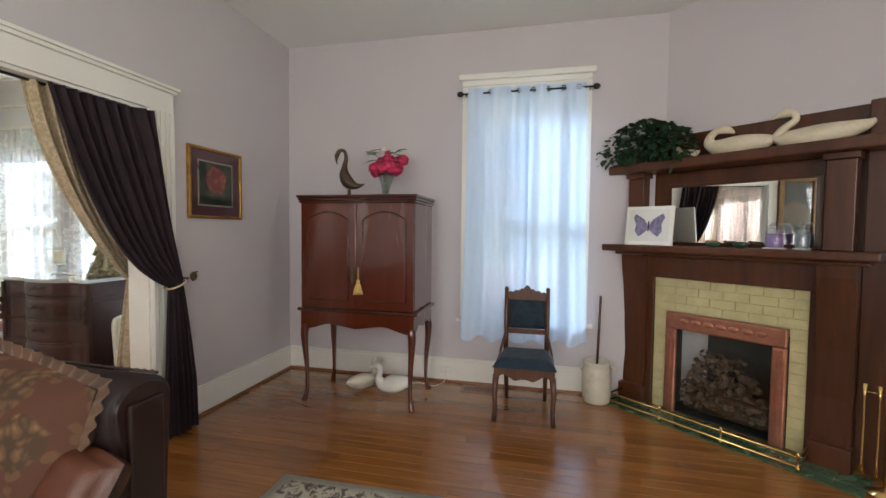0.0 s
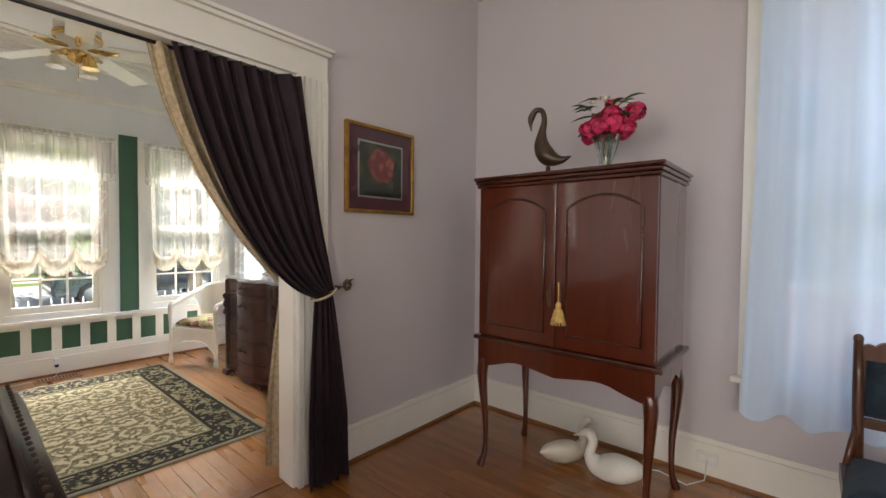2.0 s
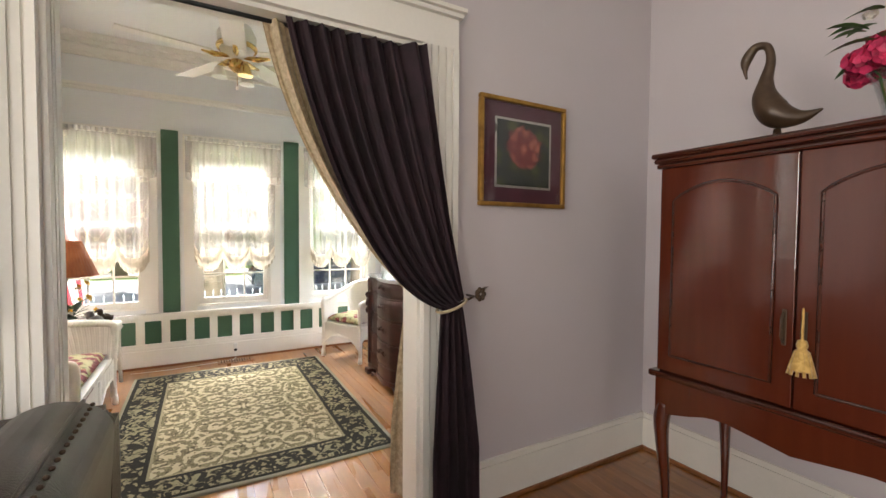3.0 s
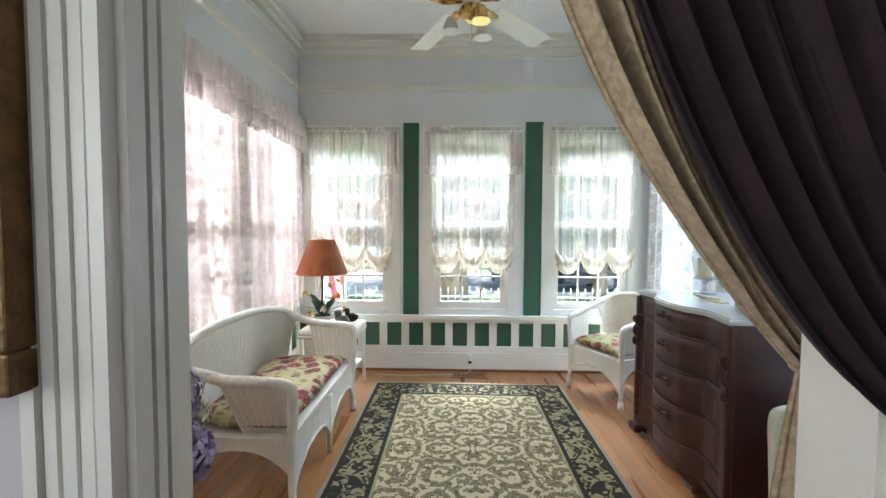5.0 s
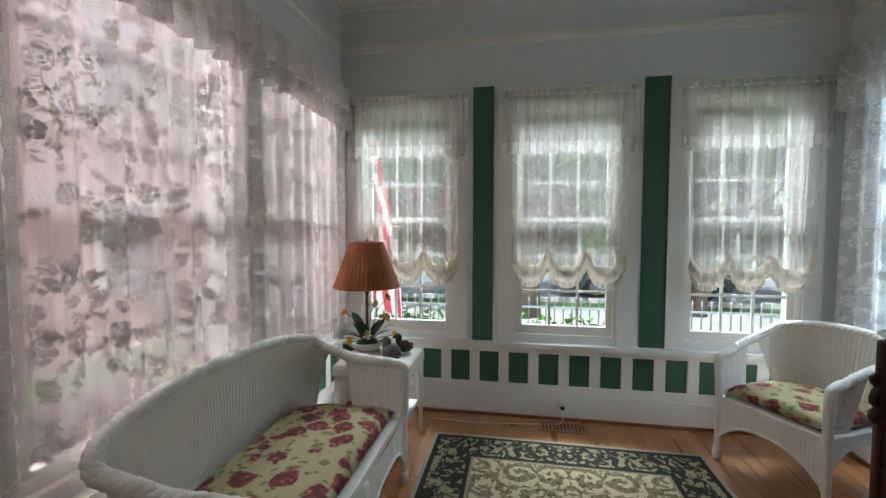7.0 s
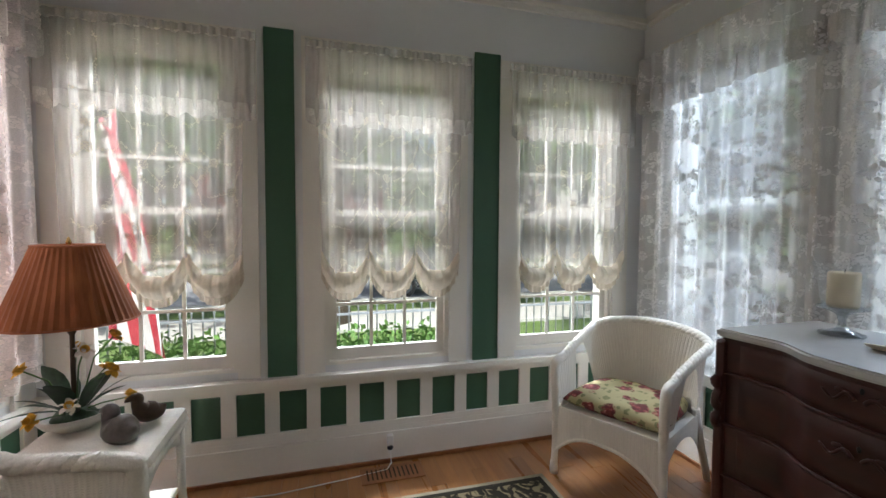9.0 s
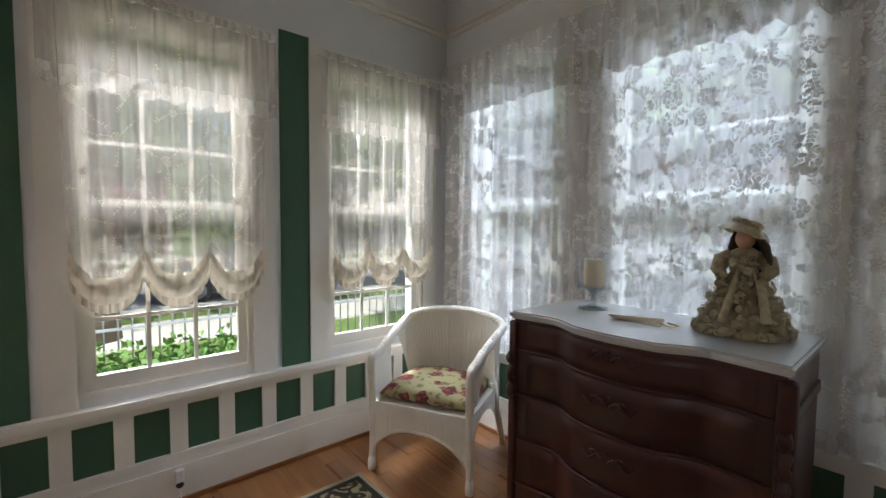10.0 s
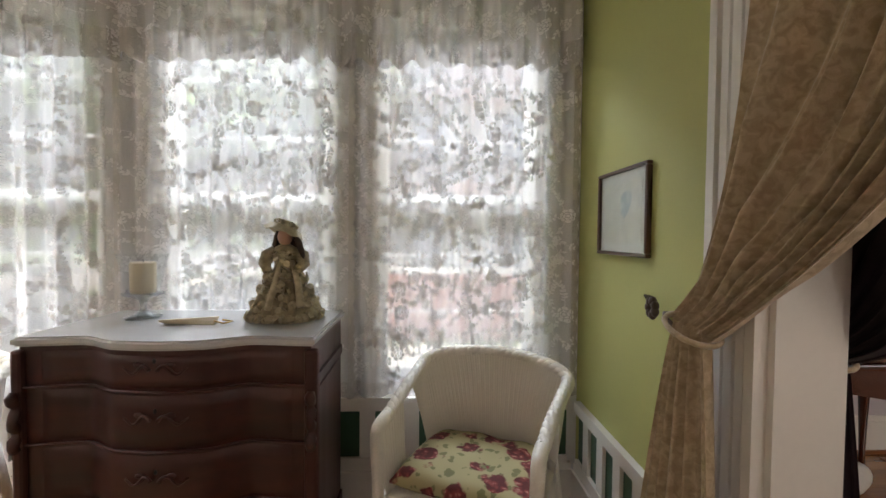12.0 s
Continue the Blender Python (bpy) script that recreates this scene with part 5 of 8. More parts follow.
def candle_jar(s, o, color, label, k=1.0):
    j = at_hearth("candle_jar", label, "candle", s, o, 1.319)
    part("plate", made(lathe, [(0.062 * k, 0.0), (0.068 * k, 0.006), (0.055 * k, 0.008)], 20), PLASTIC, j)
    part("wax", made(lathe, [(0.044 * k, 0.009), (0.046 * k, 0.02), (0.046 * k, 0.10), (0.001, 0.10)], 20), plain("jar_wax", color, 0.3), j)
    part("jar", made(lathe, [(0.048 * k, 0.0085), (0.05 * k, 0.02), (0.05 * k, 0.11), (0.038 * k, 0.128), (0.038 * k, 0.135)], 20), CRYSTAL, j)
    part("lid", made(lathe, [(0.043 * k, 0.1355), (0.043 * k, 0.148), (0.03 * k, 0.155), (0.018 * k, 0.172), (0.001, 0.175)], 20), CRYSTAL, j, "clear glass lid")


candle_jar(0.985, 0.24, (0.24, 0.13, 0.33), "lilac wax candle in a lidded glass jar")
candle_jar(1.12, 0.27, (0.22, 0.26, 0.30), "grey-blue candle in a small glass jar", 0.75)
for s in (0.63, 0.80):
    b = bird("small_bird_dish", "small dark green bird dish on the mantel shelf", 0, 0, 0, 0, *spline([(0.05, 0, 0.035, 0.003), (0.025, 0, 0.022, 0.02), (-0.015, 0, 0.022, 0.021), (-0.035, 0, 0.035, 0.012), (-0.05, 0, 0.034, 0.003)]), LEAF)
    b.matrix_world = HEARTH @ pose(s, 0.2, 1.319)

# ---- sofa, portiere, rugs ----
def sofa():
    s = thing("leather_sofa", "dark brown leather sofa with rolled studded arms", "sofa", -2.0, 0.4, 0)
    x0, x1 = -0.55, 0.62
    y1 = 1.03

    def arm(bm, ya, yb, z1=0.93):
        w = (yb - ya) / 2
        ym = (ya + yb) / 2
        roll = [(ym + w * math.cos(q), z1 - 0.09 + 0.09 * math.sin(q)) for q in (math.pi * k / 12 for k in range(13))]
        outline(bm, [(ya + 0.03, 0.10), (yb - 0.03, 0.10), (yb - 0.02, 0.5), *roll, (ya + 0.03, 0.6)], "x", x0 + 0.26, x1)
        bmesh.ops.bevel(bm, geom=[e for e in bm.edges if abs(e.verts[0].co.x - e.verts[1].co.x) < 1e-4 and e.verts[0].co.x > x1 - 0.01], offset=0.02, segments=3, affect="EDGES")
        for f in bm.faces:
            f.smooth = len(f.verts) == 4
    for ya, yb in ((0.80, y1), (-1.75, -1.52)):
        a = part("arm", made(arm, ya, yb), LEATHER, s)
        part("arm_panel", made(round_box, x1 - 0.004, ya + 0.05, 0.13, x1 + 0.012, yb - 0.05, 0.86, 0.01), LEATHER, a)
        outer, k0 = (yb - 0.05, 1) if ya > 0 else (ya + 0.05, -1)
        for k in range(26):
            part("stud", made(ball, (x0 + 0.29 + 0.033 * k, outer + k0 * 0.012, 0.921), 0.006, 0.006, 0.005, 8, 4), BRONZE, a)
        part("welt", made(tube, [(x0 + 0.27, outer - k0 * 0.01, 0.926), (x1 - 0.01, outer - k0 * 0.01, 0.926)], 0.006, 6), LEATHER, a)

    def back(bm):
        outline(bm, [(x0, 0.10), (x0 + 0.26, 0.10), (x0 + 0.22, 0.60), (x0 + 0.17, 0.83), (x0 + 0.02, 0.84)], "y", -1.75, y1 - 0.02)
        bmesh.ops.bevel(bm, geom=list(bm.edges), offset=0.03, segments=3, affect="EDGES")
    part("back", made(back), LEATHER, s)
    part("base", made(round_box, x0 + 0.2, -1.54, 0.10, x1 - 0.03, 0.82, 0.28, 0.02), LEATHER, s)
    for a, b in ((-1.53, -0.76), (-0.75, 0.03), (0.04, 0.81)):
        part("seat_cushion", made(round_box, x0 + 0.27, a, 0.285, x1 - 0.005, b, 0.46, 0.05, 4), LEATHER, s)
        part("back_cushion", made(round_box, x0 + 0.16, a, 0.465, x0 + 0.36, b, 0.86, 0.06, 4), LEATHER, s)
    for x in (x0 + 0.06, x1 - 0.06):
        for y in (-1.68, y1 - 0.07):
            part("foot", made(lathe, [(0.03, 0.0), (0.042, 0.05), (0.03, 0.101)], 14), MAHOGANY_DARK, s, "", pose(x, y, 0))


sofa()


def throw_pillow(label, x, y, z, rot, w, h, t, mat, ruffle=None):
    p = thing("throw_pillow", label, "pillow", x, y, z)
    p.matrix_world = pose(x, y, z) @ Euler([radians(a) for a in rot]).to_matrix().to_4x4()

    def puff(bm):
        for s in (-1, 1):
            def f(u, v, s=s):
                a, b = 2 * u - 1, 2 * v - 1
                e = max(0, (1 - a ** 4) * (1 - b ** 4)) ** 0.45
                return (a * w / 2 * (1 - 0.06 * b * b), s * t / 2 * e, b * h / 2 * (1 - 0.06 * a * a))
            sheet(bm, f, 16, 16, (w, h))
        bmesh.ops.remove_doubles(bm, verts=bm.verts, dist=0.002)
    part("cushion_cover", made(puff), mat, p)
    if ruffle:
        def fr(bm):
            n = 240
            ring = []
            for k in range(n):
                q = 4 * k / n
                i, f = int(q), q - int(q)
                a, b = [(-1 + 2 * f, -1), (1, -1 + 2 * f), (1 - 2 * f, 1), (-1, 1 - 2 * f)][i]
                wob = 0.008 * math.sin(k * 1.1)
                ring.append((bm.verts.new((a * w / 2 * 0.97, 0, b * h / 2 * 0.97)), bm.verts.new((a * (w / 2 + 0.03), wob, b * (h / 2 + 0.03)))))
            for k in range(n):
                c, e = ring[k], ring[(k + 1) % n]
                bm.faces.new((c[0], c[1], e[1], e[0])).smooth = True
        part("ruffle", made(fr), ruffle, p)


throw_pillow("brown and gold damask pillow with a ruffle on the sofa", -1.68, 1.15, 0.765, (-18, 8, -6), 0.50, 0.44, 0.20, PAISLEY, cloth("gold_brown_ruffle", (0.06, 0.026, 0.010), (0.10, 0.046, 0.018)))
throw_pillow("round rust leather pillow lying on the sofa seat", -1.40, 1.13, 0.67, (-30, 10, -6), 0.20, 0.20, 0.16, RUST_LEATHER)


def flat_rug(name, label, x, y, w, d, mat, h=0.012):
    r = thing(name, label, "rug", x, y, 0.001)

    def top(u, v):
        return ((u - 0.5) * w, (v - 0.5) * d, h + 0.002 * math.sin(u * 9 + v * 5) + 0.010 * max(0, math.sin(v * 6)) * max(0, u - 0.9) * 10)
    bm = made(sheet, top, 40, 40)
    edge = [e for e in bm.edges if e.is_boundary]
    ext = bmesh.ops.extrude_edge_only(bm, edges=edge)
    for v in ext["geom"]:
        if isinstance(v, bmesh.types.BMVert):
            v.co.z = 0.0005
    part("woven_body", bm, mat, r)
    return r


flat_rug("area_rug", "green, black and beige scroll rug on the porch floor", -4.495, 1.90, 2.235, 1.62, scroll_rug("scroll_rug", 1.1175, 0.81, (0.030, 0.026, 0.019), (0.40, 0.325, 0.20), (0.115, 0.095, 0.05), (0.22, 0.18, 0.10), (0.24, 0.20, 0.115), 4.4))
flat_rug("area_rug", "cream rug with dark grey leaf scrolls in the living room", 0.0, 0.80, 3.08, 3.06, scroll_rug("leaf_rug", 1.54, 1.53, (0.46, 0.42, 0.33), (0.50, 0.46, 0.36), (0.09, 0.07, 0.065), (0.25, 0.21, 0.17), (0.12, 0.10, 0.09), 3.0, (0.50, 0.46, 0.37)))


def bez(p, t):
    a, b, c, d = p
    s = 1 - t
    return tuple(s ** 3 * i + 3 * s * s * t * j + 3 * s * t * t * k + t ** 3 * l for i, j, k, l in zip(a, b, c, d))


def portiere(label, mat, free, wall, tie_x, top_x, tie, foot, nf, out, late):
    """A tied-back door curtain: a swag from the rod to the tie, and a tail to the floor."""
    c = thing("door_curtain", label, "curtain", 0, 0, 0)

    def swag(u, v):
        fy, fz = bez(free, v)
        wy, wz = bez(wall, v)
        y, z = fy + (wy - fy) * u, fz + (wz - fz) * u
        z -= 0.05 * math.sin(math.pi * u) * v * (1 - v) * 2
        width = abs(wy - fy) + 0.12
        amp = 0.024 * min(1.0, 0.55 + 0.6 * width) * (0.75 + 0.5 * math.sin(math.pi * v))
        x = top_x + (tie_x - top_x) * v ** late + out * folds(u ** 0.9, nf, amp, 0.6 * v) + out * 0.03 * math.sin(math.pi * v)
        clear = min(1.0, max(0.0, (y - 2.36) / 0.12))
        face = (LX + 0.045 if out > 0 else GX - 0.045) + out * 0.02 * (1 + math.sin(2 * math.pi * nf * u))
        if out * (face - x) > 0:
            x += (face - x) * clear
        return (x, y, z)
    part("swag", made(sheet, swag, 150, 40, (1.2, 1.4)), mat, c)

    def tail(u, v):
        y0, y1 = tie[0] - 0.055, tie[0] + 0.055
        s = min(1, v * 1.5) ** 0.8
        a, b = y0 + (foot[0] - y0) * s, y1 + (foot[1] - y1) * s
        return (tie_x + out * (folds(u, nf * 0.6, 0.016 + 0.014 * v, 0.4) + 0.02 * v), a + (b - a) * u, tie[1] + 0.02 + (foot[2] - tie[1] - 0.02) * v)
    part("tail", made(sheet, tail, 90, 24, (0.8, 1.0)), mat, c)
    ring = [(tie_x + 0.055 * math.cos(a), tie[0] + 0.07 * math.sin(a), tie[1] + 0.012 + 0.025 * math.sin(a)) for a in (2 * math.pi * k / 24 for k in range(25))]
    part("tie_cord", made(tube, ring, 0.007, 6, False), BEIGE, c, "twisted cream tie-back cord")
    return c


portiere("aubergine velvet door curtain tied back at the opening", PURPLE, ((1.915, 2.165), (2.0, 1.72), (2.22, 1.08), (2.575, 1.01)), ((2.48, 2.165), (2.53, 1.8), (2.60, 1.4), (2.665, 1.06)), -2.545, -2.64, (2.60, 1.02), (2.49, 2.755, 0.012), 8, 1, 1.6)
portiere("beige brocade door curtain lining tied back on the porch side", BEIGE, ((1.84, 2.165), (1.91, 1.85), (2.10, 1.45), (2.52, 1.07)), ((2.46, 2.165), (2.50, 1.55), (2.545, 1.38), (2.68, 1.10)), -2.87, -2.69, (2.60, 1.075), (2.46, 2.80, 0.012), 7, -1, 3.0)
rod = thing("curtain_rod", "dark metal rod across the opening", "curtain rod", -2.70, OY0 + 0.018, 2.165)
part("pole", made(tube, [(0, 0, 0), (0, OY1 - OY0 - 0.036, 0)], 0.011, 8), BLACK, rod)


def holdback(x, y, z, s, label):
    h = thing("curtain_holdback", label, "curtain hook", x, y, z)
    part("arm", made(tube, [(0, 0, 0), (s * 0.06, 0.0, 0.0), (s * 0.075, -0.03, -0.005), (s * 0.07, -0.09, -0.03)], 0.006, 8), BRONZE, h)
    rng = random.Random(3)
    for k in range(7):
        a = 2 * math.pi * k / 7
        part("petal", made(ball, (s * 0.085, 0.02 + 0.018 * math.cos(a), 0.012 + 0.02 * math.sin(a)), 0.012, 0.013, 0.015, 8, 5), BRONZE, h)
    part("leaf", made(leaf_blade, (s * 0.08, 0.03, 0.02), (0, 0.7, 0.7), 0.06, 0.014), BRONZE, h)


holdback(LX, 2.735, 1.06, 1, "bronze flower shaped curtain holdback on the wall")
holdback(GX, 2.79, 1.09, -1, "dark bronze leaf curtain holdback on the green wall")

# ---- porch curtains ----
def woven_roses(bm, f, w, h, out, rng, size=1.0, gap=0.125, low=0.0):
    """Roses, leaves and stems worked into lace: f maps (u, v) to the cloth, w by h metres; laid just proud of it."""
    def put(s, q):
        p = f(min(1, max(0, s / w)), min(1, max(0, q / h)))
        return bm.verts.new((p[0] + out[0], p[1] + out[1], p[2]))

    def face(pts):
        try:
            bm.faces.new([put(*p) for p in pts]).smooth = True
        except ValueError:
            pass

    def blade(x, y, a, length, wide):
        c, s = math.cos(a), math.sin(a)
        face([(x + c * i * length - s * j * wide, y + s * i * length + c * j * wide) for i, j in ((0, 0), (0.35, 0.5), (0.7, 0.4), (1, 0), (0.7, -0.4), (0.35, -0.5))])

    def rose(x, y, r):
        turn = rng.uniform(0, 6.3)
        for ring, (a0, a1, n) in enumerate(((0.66, 1.0, 7), (0.34, 0.56, 5), (0.0, 0.22, 1))):
            for k in range(n):
                t0 = turn + ring * 0.5 + 2 * math.pi * k / n
                if n == 1:
                    face([(x + r * a1 * math.cos(i * 1.047), y + r * a1 * math.sin(i * 1.047)) for i in range(6)])
                    continue
                d = 2 * math.pi / n * 0.45
                b = rng.uniform(0.92, 1.1)
                face([(x + r * q * math.cos(t0 + e), y + r * q * math.sin(t0 + e)) for q, e in ((a0, -d * 0.9), (a1 * b * 0.92, -d), (a1 * b * 1.04, -d * 0.4), (a1 * b, d * 0.3), (a1 * b * 0.9, d), (a0, d * 0.9))])

    def stem(x, y, a, length):
        step, k = 0.014, 0
        bend = rng.uniform(-6, 6)
        while k * step < length and 0.01 < x < w - 0.01 and 0.01 < y < h - 0.01:
            nx, ny = x + step * math.cos(a), y + step * math.sin(a)
            px, py = -math.sin(a) * 0.0012, math.cos(a) * 0.0012
            face([(x + px, y + py), (nx + px, ny + py), (nx - px, ny - py), (x - px, y - py)])
            if k > 0:
                for side in (-1, 1):
                    if rng.random() < 0.72:
                        blade(nx, ny, a + side * rng.uniform(0.6, 1.1), size * rng.uniform(0.015, 0.025), size * rng.uniform(0.009, 0.012))
            x, y, a, k = nx, ny, a + bend * step, k + 1
    rows = max(1, int((h - low) / (gap * 0.9)))
    for i in range(int(w / gap) + 1):
        for j in range(rows):
            x = (i + 0.5 * (j % 2) + rng.uniform(0.1, 0.75)) * gap
            y = low + (j + rng.uniform(0.2, 0.8)) * (h - low) / rows
            if not (0.03 < x < w - 0.03 and 0.02 < y < h - 0.02):
                continue
            r = size * rng.uniform(0.026, 0.040)
            if rng.random() < 0.8:
                rose(x, y, r)
            a = rng.uniform(0, 6.3)
            for k in range(3):
                b = a + k * 2.1 + rng.uniform(-0.4, 0.4)
                stem(x + r * math.cos(b), y + r * math.sin(b), b, size * rng.uniform(0.07, 0.17))


def lace_panel(parent, axis, x0, x1, y, z0, z1, nf, seed, mat, border, out):
    """One gathered lace panel with a denser scalloped hem. axis x: hangs along x at y."""
    w = abs(x1 - x0)

    def f(u, v):
        z = z1 + (z0 - z1) * v
        e = 0.02 * abs(math.sin(math.pi * u * w / 0.085)) * (v > 0.985)
        return (x0 + (x1 - x0) * u, y + out * (folds(u, nf, 0.012 + 0.008 * v, seed) + 0.008 * v), z + e)
    part("panel", made(sheet, f, int(w * 75), 36, (w * 1.15, z1 - z0)), mat, parent)
    tagged(part("lace_pattern", made(woven_roses, f, w, z1 - z0, (0, out * 0.002), random.Random(int(seed * 10) + 3)), ROSE_THREAD if mat is LACE_N else ROSE_THREAD_CREAM, parent), "thickly woven lace roses and leaves", kind="stuff")

    def hem(u, v):
        k = 0.013 * abs(math.sin(math.pi * u * w / 0.085))
        return (x0 + (x1 - x0) * u, y + out * (folds(u, nf, 0.020, seed) + 0.0105), z0 + 0.06 - (0.06 + k) * v)
    part("hem", made(sheet, hem, int(w * 75), 3, (w * 1.5, 0.08)), border, parent)
    def edge(u, v):
        q = 0.012 * abs(math.sin(math.pi * v * (z1 - z0) / 0.075))
        return (x1 + (q if x1 > x0 else -q) * u + (-0.02 if x1 > x0 else 0.02) * (1 - u), y + out * (folds(1, nf, 0.012 + 0.008 * v, seed) + 0.004 + 0.008 * v), z1 + (z0 - z1) * v)
    part("scalloped_edge", made(sheet, edge, 2, 90, (0.04, z1 - z0)), border, parent)


def lace_valance(parent, x0, x1, y, z0, z1, nf, seed, mat, border, out):
    w = abs(x1 - x0)

    def f(u, v):
        k = 0.035 * abs(math.sin(math.pi * u * w / 0.11)) * v
        return (x0 + (x1 - x0) * u, y + out * (folds(u, nf, 0.012 + 0.014 * v, seed) + 0.01), z1 + (z0 - z1) * v - k)
    part("valance", made(sheet, f, int(w * 90), 12, (w * 1.2, z1 - z0)), mat, parent)
    tagged(part("lace_pattern", made(woven_roses, f, w, z1 - z0, (0, out * 0.003), random.Random(int(seed * 10) + 41), 0.9, 0.11, 0.10), ROSE_THREAD if mat is LACE_N else ROSE_THREAD_CREAM, parent), "thickly woven lace roses and leaves", kind="stuff")

    def b(u, v):
        k = 0.035 * abs(math.sin(math.pi * u * w / 0.11))
        return (x0 + (x1 - x0) * u, y + out * (folds(u, nf, 0.026, seed) + 0.0135), z0 + 0.10 - k * v - 0.10 * v)
    part("valance_border", made(sheet, b, int(w * 90), 4, (w * 1.6, 0.12)), border, parent)


def lace_wall(label, y, out, panels, z0, mat, top, valances, name="lace_curtain"):
    c = thing(name, label, "curtain", 0, 0, 0)
    part("rod", made(tube, [(WX + 0.03, y, top - 0.02), (GX - 0.03, y, top - 0.02)], 0.008, 8), WHITE, c, "white painted curtain rod")
    for k, (a, b) in enumerate(panels):
        lace_panel(c, "x", a, b, y, z0[k], top - 0.01, max(3, int(abs(b - a) * 7)), 0.7 * k, mat, LACE_DENSE, out)
        lace_valance(c, a, b, y + out * 0.03, valances[k], top, max(3, int(abs(b - a) * 9)), 1.1 * k + 0.4, mat, LACE_DENSE, out)
    return c


lace_wall("white floral rose lace curtains with a scalloped valance", PN - 0.048, -1, [(-5.93, -4.90), (-4.95, -3.85), (-3.92, -2.81)], (0.55, 0.55, 0.56), LACE_N, 2.42, (2.10, 2.10, 2.10))
lace_wall("cream floral lace curtains lit pink from outside", PS + 0.05, 1, [(-5.93, -5.0), (-5.05, -3.78), (-3.76, -2.81)], (0.66, 0.70, 0.60), LACE_S, 2.38, (2.10, 2.10, 1.83))


def balloon_shade(y0, y1):
    """A balloon shade: ruffled header, short valance, sheer body, looped and puffed hem."""
    c = thing("balloon_shade", "ivory sheer balloon shade with scalloped puffed hem", "window shade", WX + 0.02, (y0 + y1) / 2, 0, 0, "porch window shades")
    h = (y1 - y0) / 2
    part("rod", made(tube, [(0.03, -h, 2.275), (0.03, h, 2.275)], 0.007, 6), WHITE, c)
    part("ruffle", made(sheet, lambda u, v: (0.035 + folds(u, 22, 0.007, 1.0), -h + 2 * h * u, 2.315 - 0.05 * v), 160, 4, (2 * h * 2, 0.05)), LACE_DENSE, c)
    part("valance", made(sheet, lambda u, v: (0.045 + folds(u, 11, 0.010 + 0.008 * v, 0.5), -h + 2 * h * u, 2.27 - 0.38 * v - 0.022 * v * abs(math.sin(math.pi * u * 2 * h / 0.10))), 140, 12, (2 * h * 1.6, 0.4)), LACE_W, c)
    part("valance_border", made(sheet, lambda u, v: (0.046 + folds(u, 11, 0.018, 0.5), -h + 2 * h * u, 1.955 - 0.065 * v - 0.022 * v * abs(math.sin(math.pi * u * 2 * h / 0.10))), 140, 3, (2 * h * 1.6, 0.1)), LACE_DENSE, c)
    hb = h - 0.055

    def hem(u):
        q = (u * 3) % 1
        return 1.0 + 0.13 * (2 * abs(q - 0.5)) ** 2.6 if 0 < u < 1 else 1.12

    def body(u, v):
        zt, zb = 2.26, hem(u) + 0.06
        pinch = 1 - 0.05 * v
        return (0.03 + folds(u, 9, 0.012 + 0.006 * v, 2.0), (-hb + 2 * hb * u) * pinch, zt + (zb - zt) * v)
    part("body", made(sheet, body, 120, 30, (2 * hb * 1.5, 1.2)), LACE_W, c)
    tagged(part("lace_pattern", made(woven_roses, body, 2 * hb, 1.15, (0.002, 0), random.Random(int(y0 * 10)), 0.6, 0.17), PALE_THREAD, c), "small ivory lace sprays", kind="stuff")

    def puff(u, v):
        z = hem(u) + 0.10 - 0.115 * v
        q = (u * 3) % 1
        droop = math.sin(math.pi * q) ** 0.6
        return (0.038 + 0.05 * math.sin(math.pi * v) * (0.35 + 0.65 * droop) + folds(u, 14, 0.008, 2.0) * (1 - 0.5 * v), (-hb + 2 * hb * u) * 0.96, z + 0.006 * math.sin(u * 41 + 9 * v) * math.sin(math.pi * v))
    part("puffed_hem", made(sheet, puff, 150, 12, (2 * hb * 2, 0.14)), PUFF_CLOTH, c)

    def frill(u, v):
        z = hem(u) - 0.010 - 0.045 * v
        return (0.03 + folds(u, 26, 0.006 + 0.006 * v, 0.2), (-hb + 2 * hb * u) * 0.96, z)
    part("frill", made(sheet, frill, 180, 3, (2 * hb * 2, 0.04)), PUFF_CLOTH, c)


balloon_shade(0.35, 1.26)
balloon_shade(1.495, 2.405)
balloon_shade(2.65, 3.53)

# ---- wicker ----
def braid(bm, pts, r, pitch=0.03):
    """A plaited rim: three strands twisted round a line."""
    line, run = [], 0.0
    for p, q in zip(pts, pts[1:]):
        p, q = Vector(p), Vector(q)
        d = q - p
        m = max(1, round(d.length / pitch * 4))
        side = d.cross(Vector((0, 0, 1)))
        side = side.normalized() if side.length > 1e-5 else Vector((1, 0, 0))
        up = side.cross(d).normalized()
        for k in range(m):
            line.append((p + d * k / m, side, up, run + d.length * k / m))
        run += d.length
    line.append((Vector(pts[-1]), side, up, run))
    for k in range(3):
        def at(c, a, b, w):
            q = 2 * math.pi * (w / pitch / 3 + k / 3)
            return tuple(c + a * (0.30 * r * math.cos(q)) + b * (0.30 * r * math.sin(q)))
        tube(bm, [at(*q) for q in line], r * 0.74, 8)


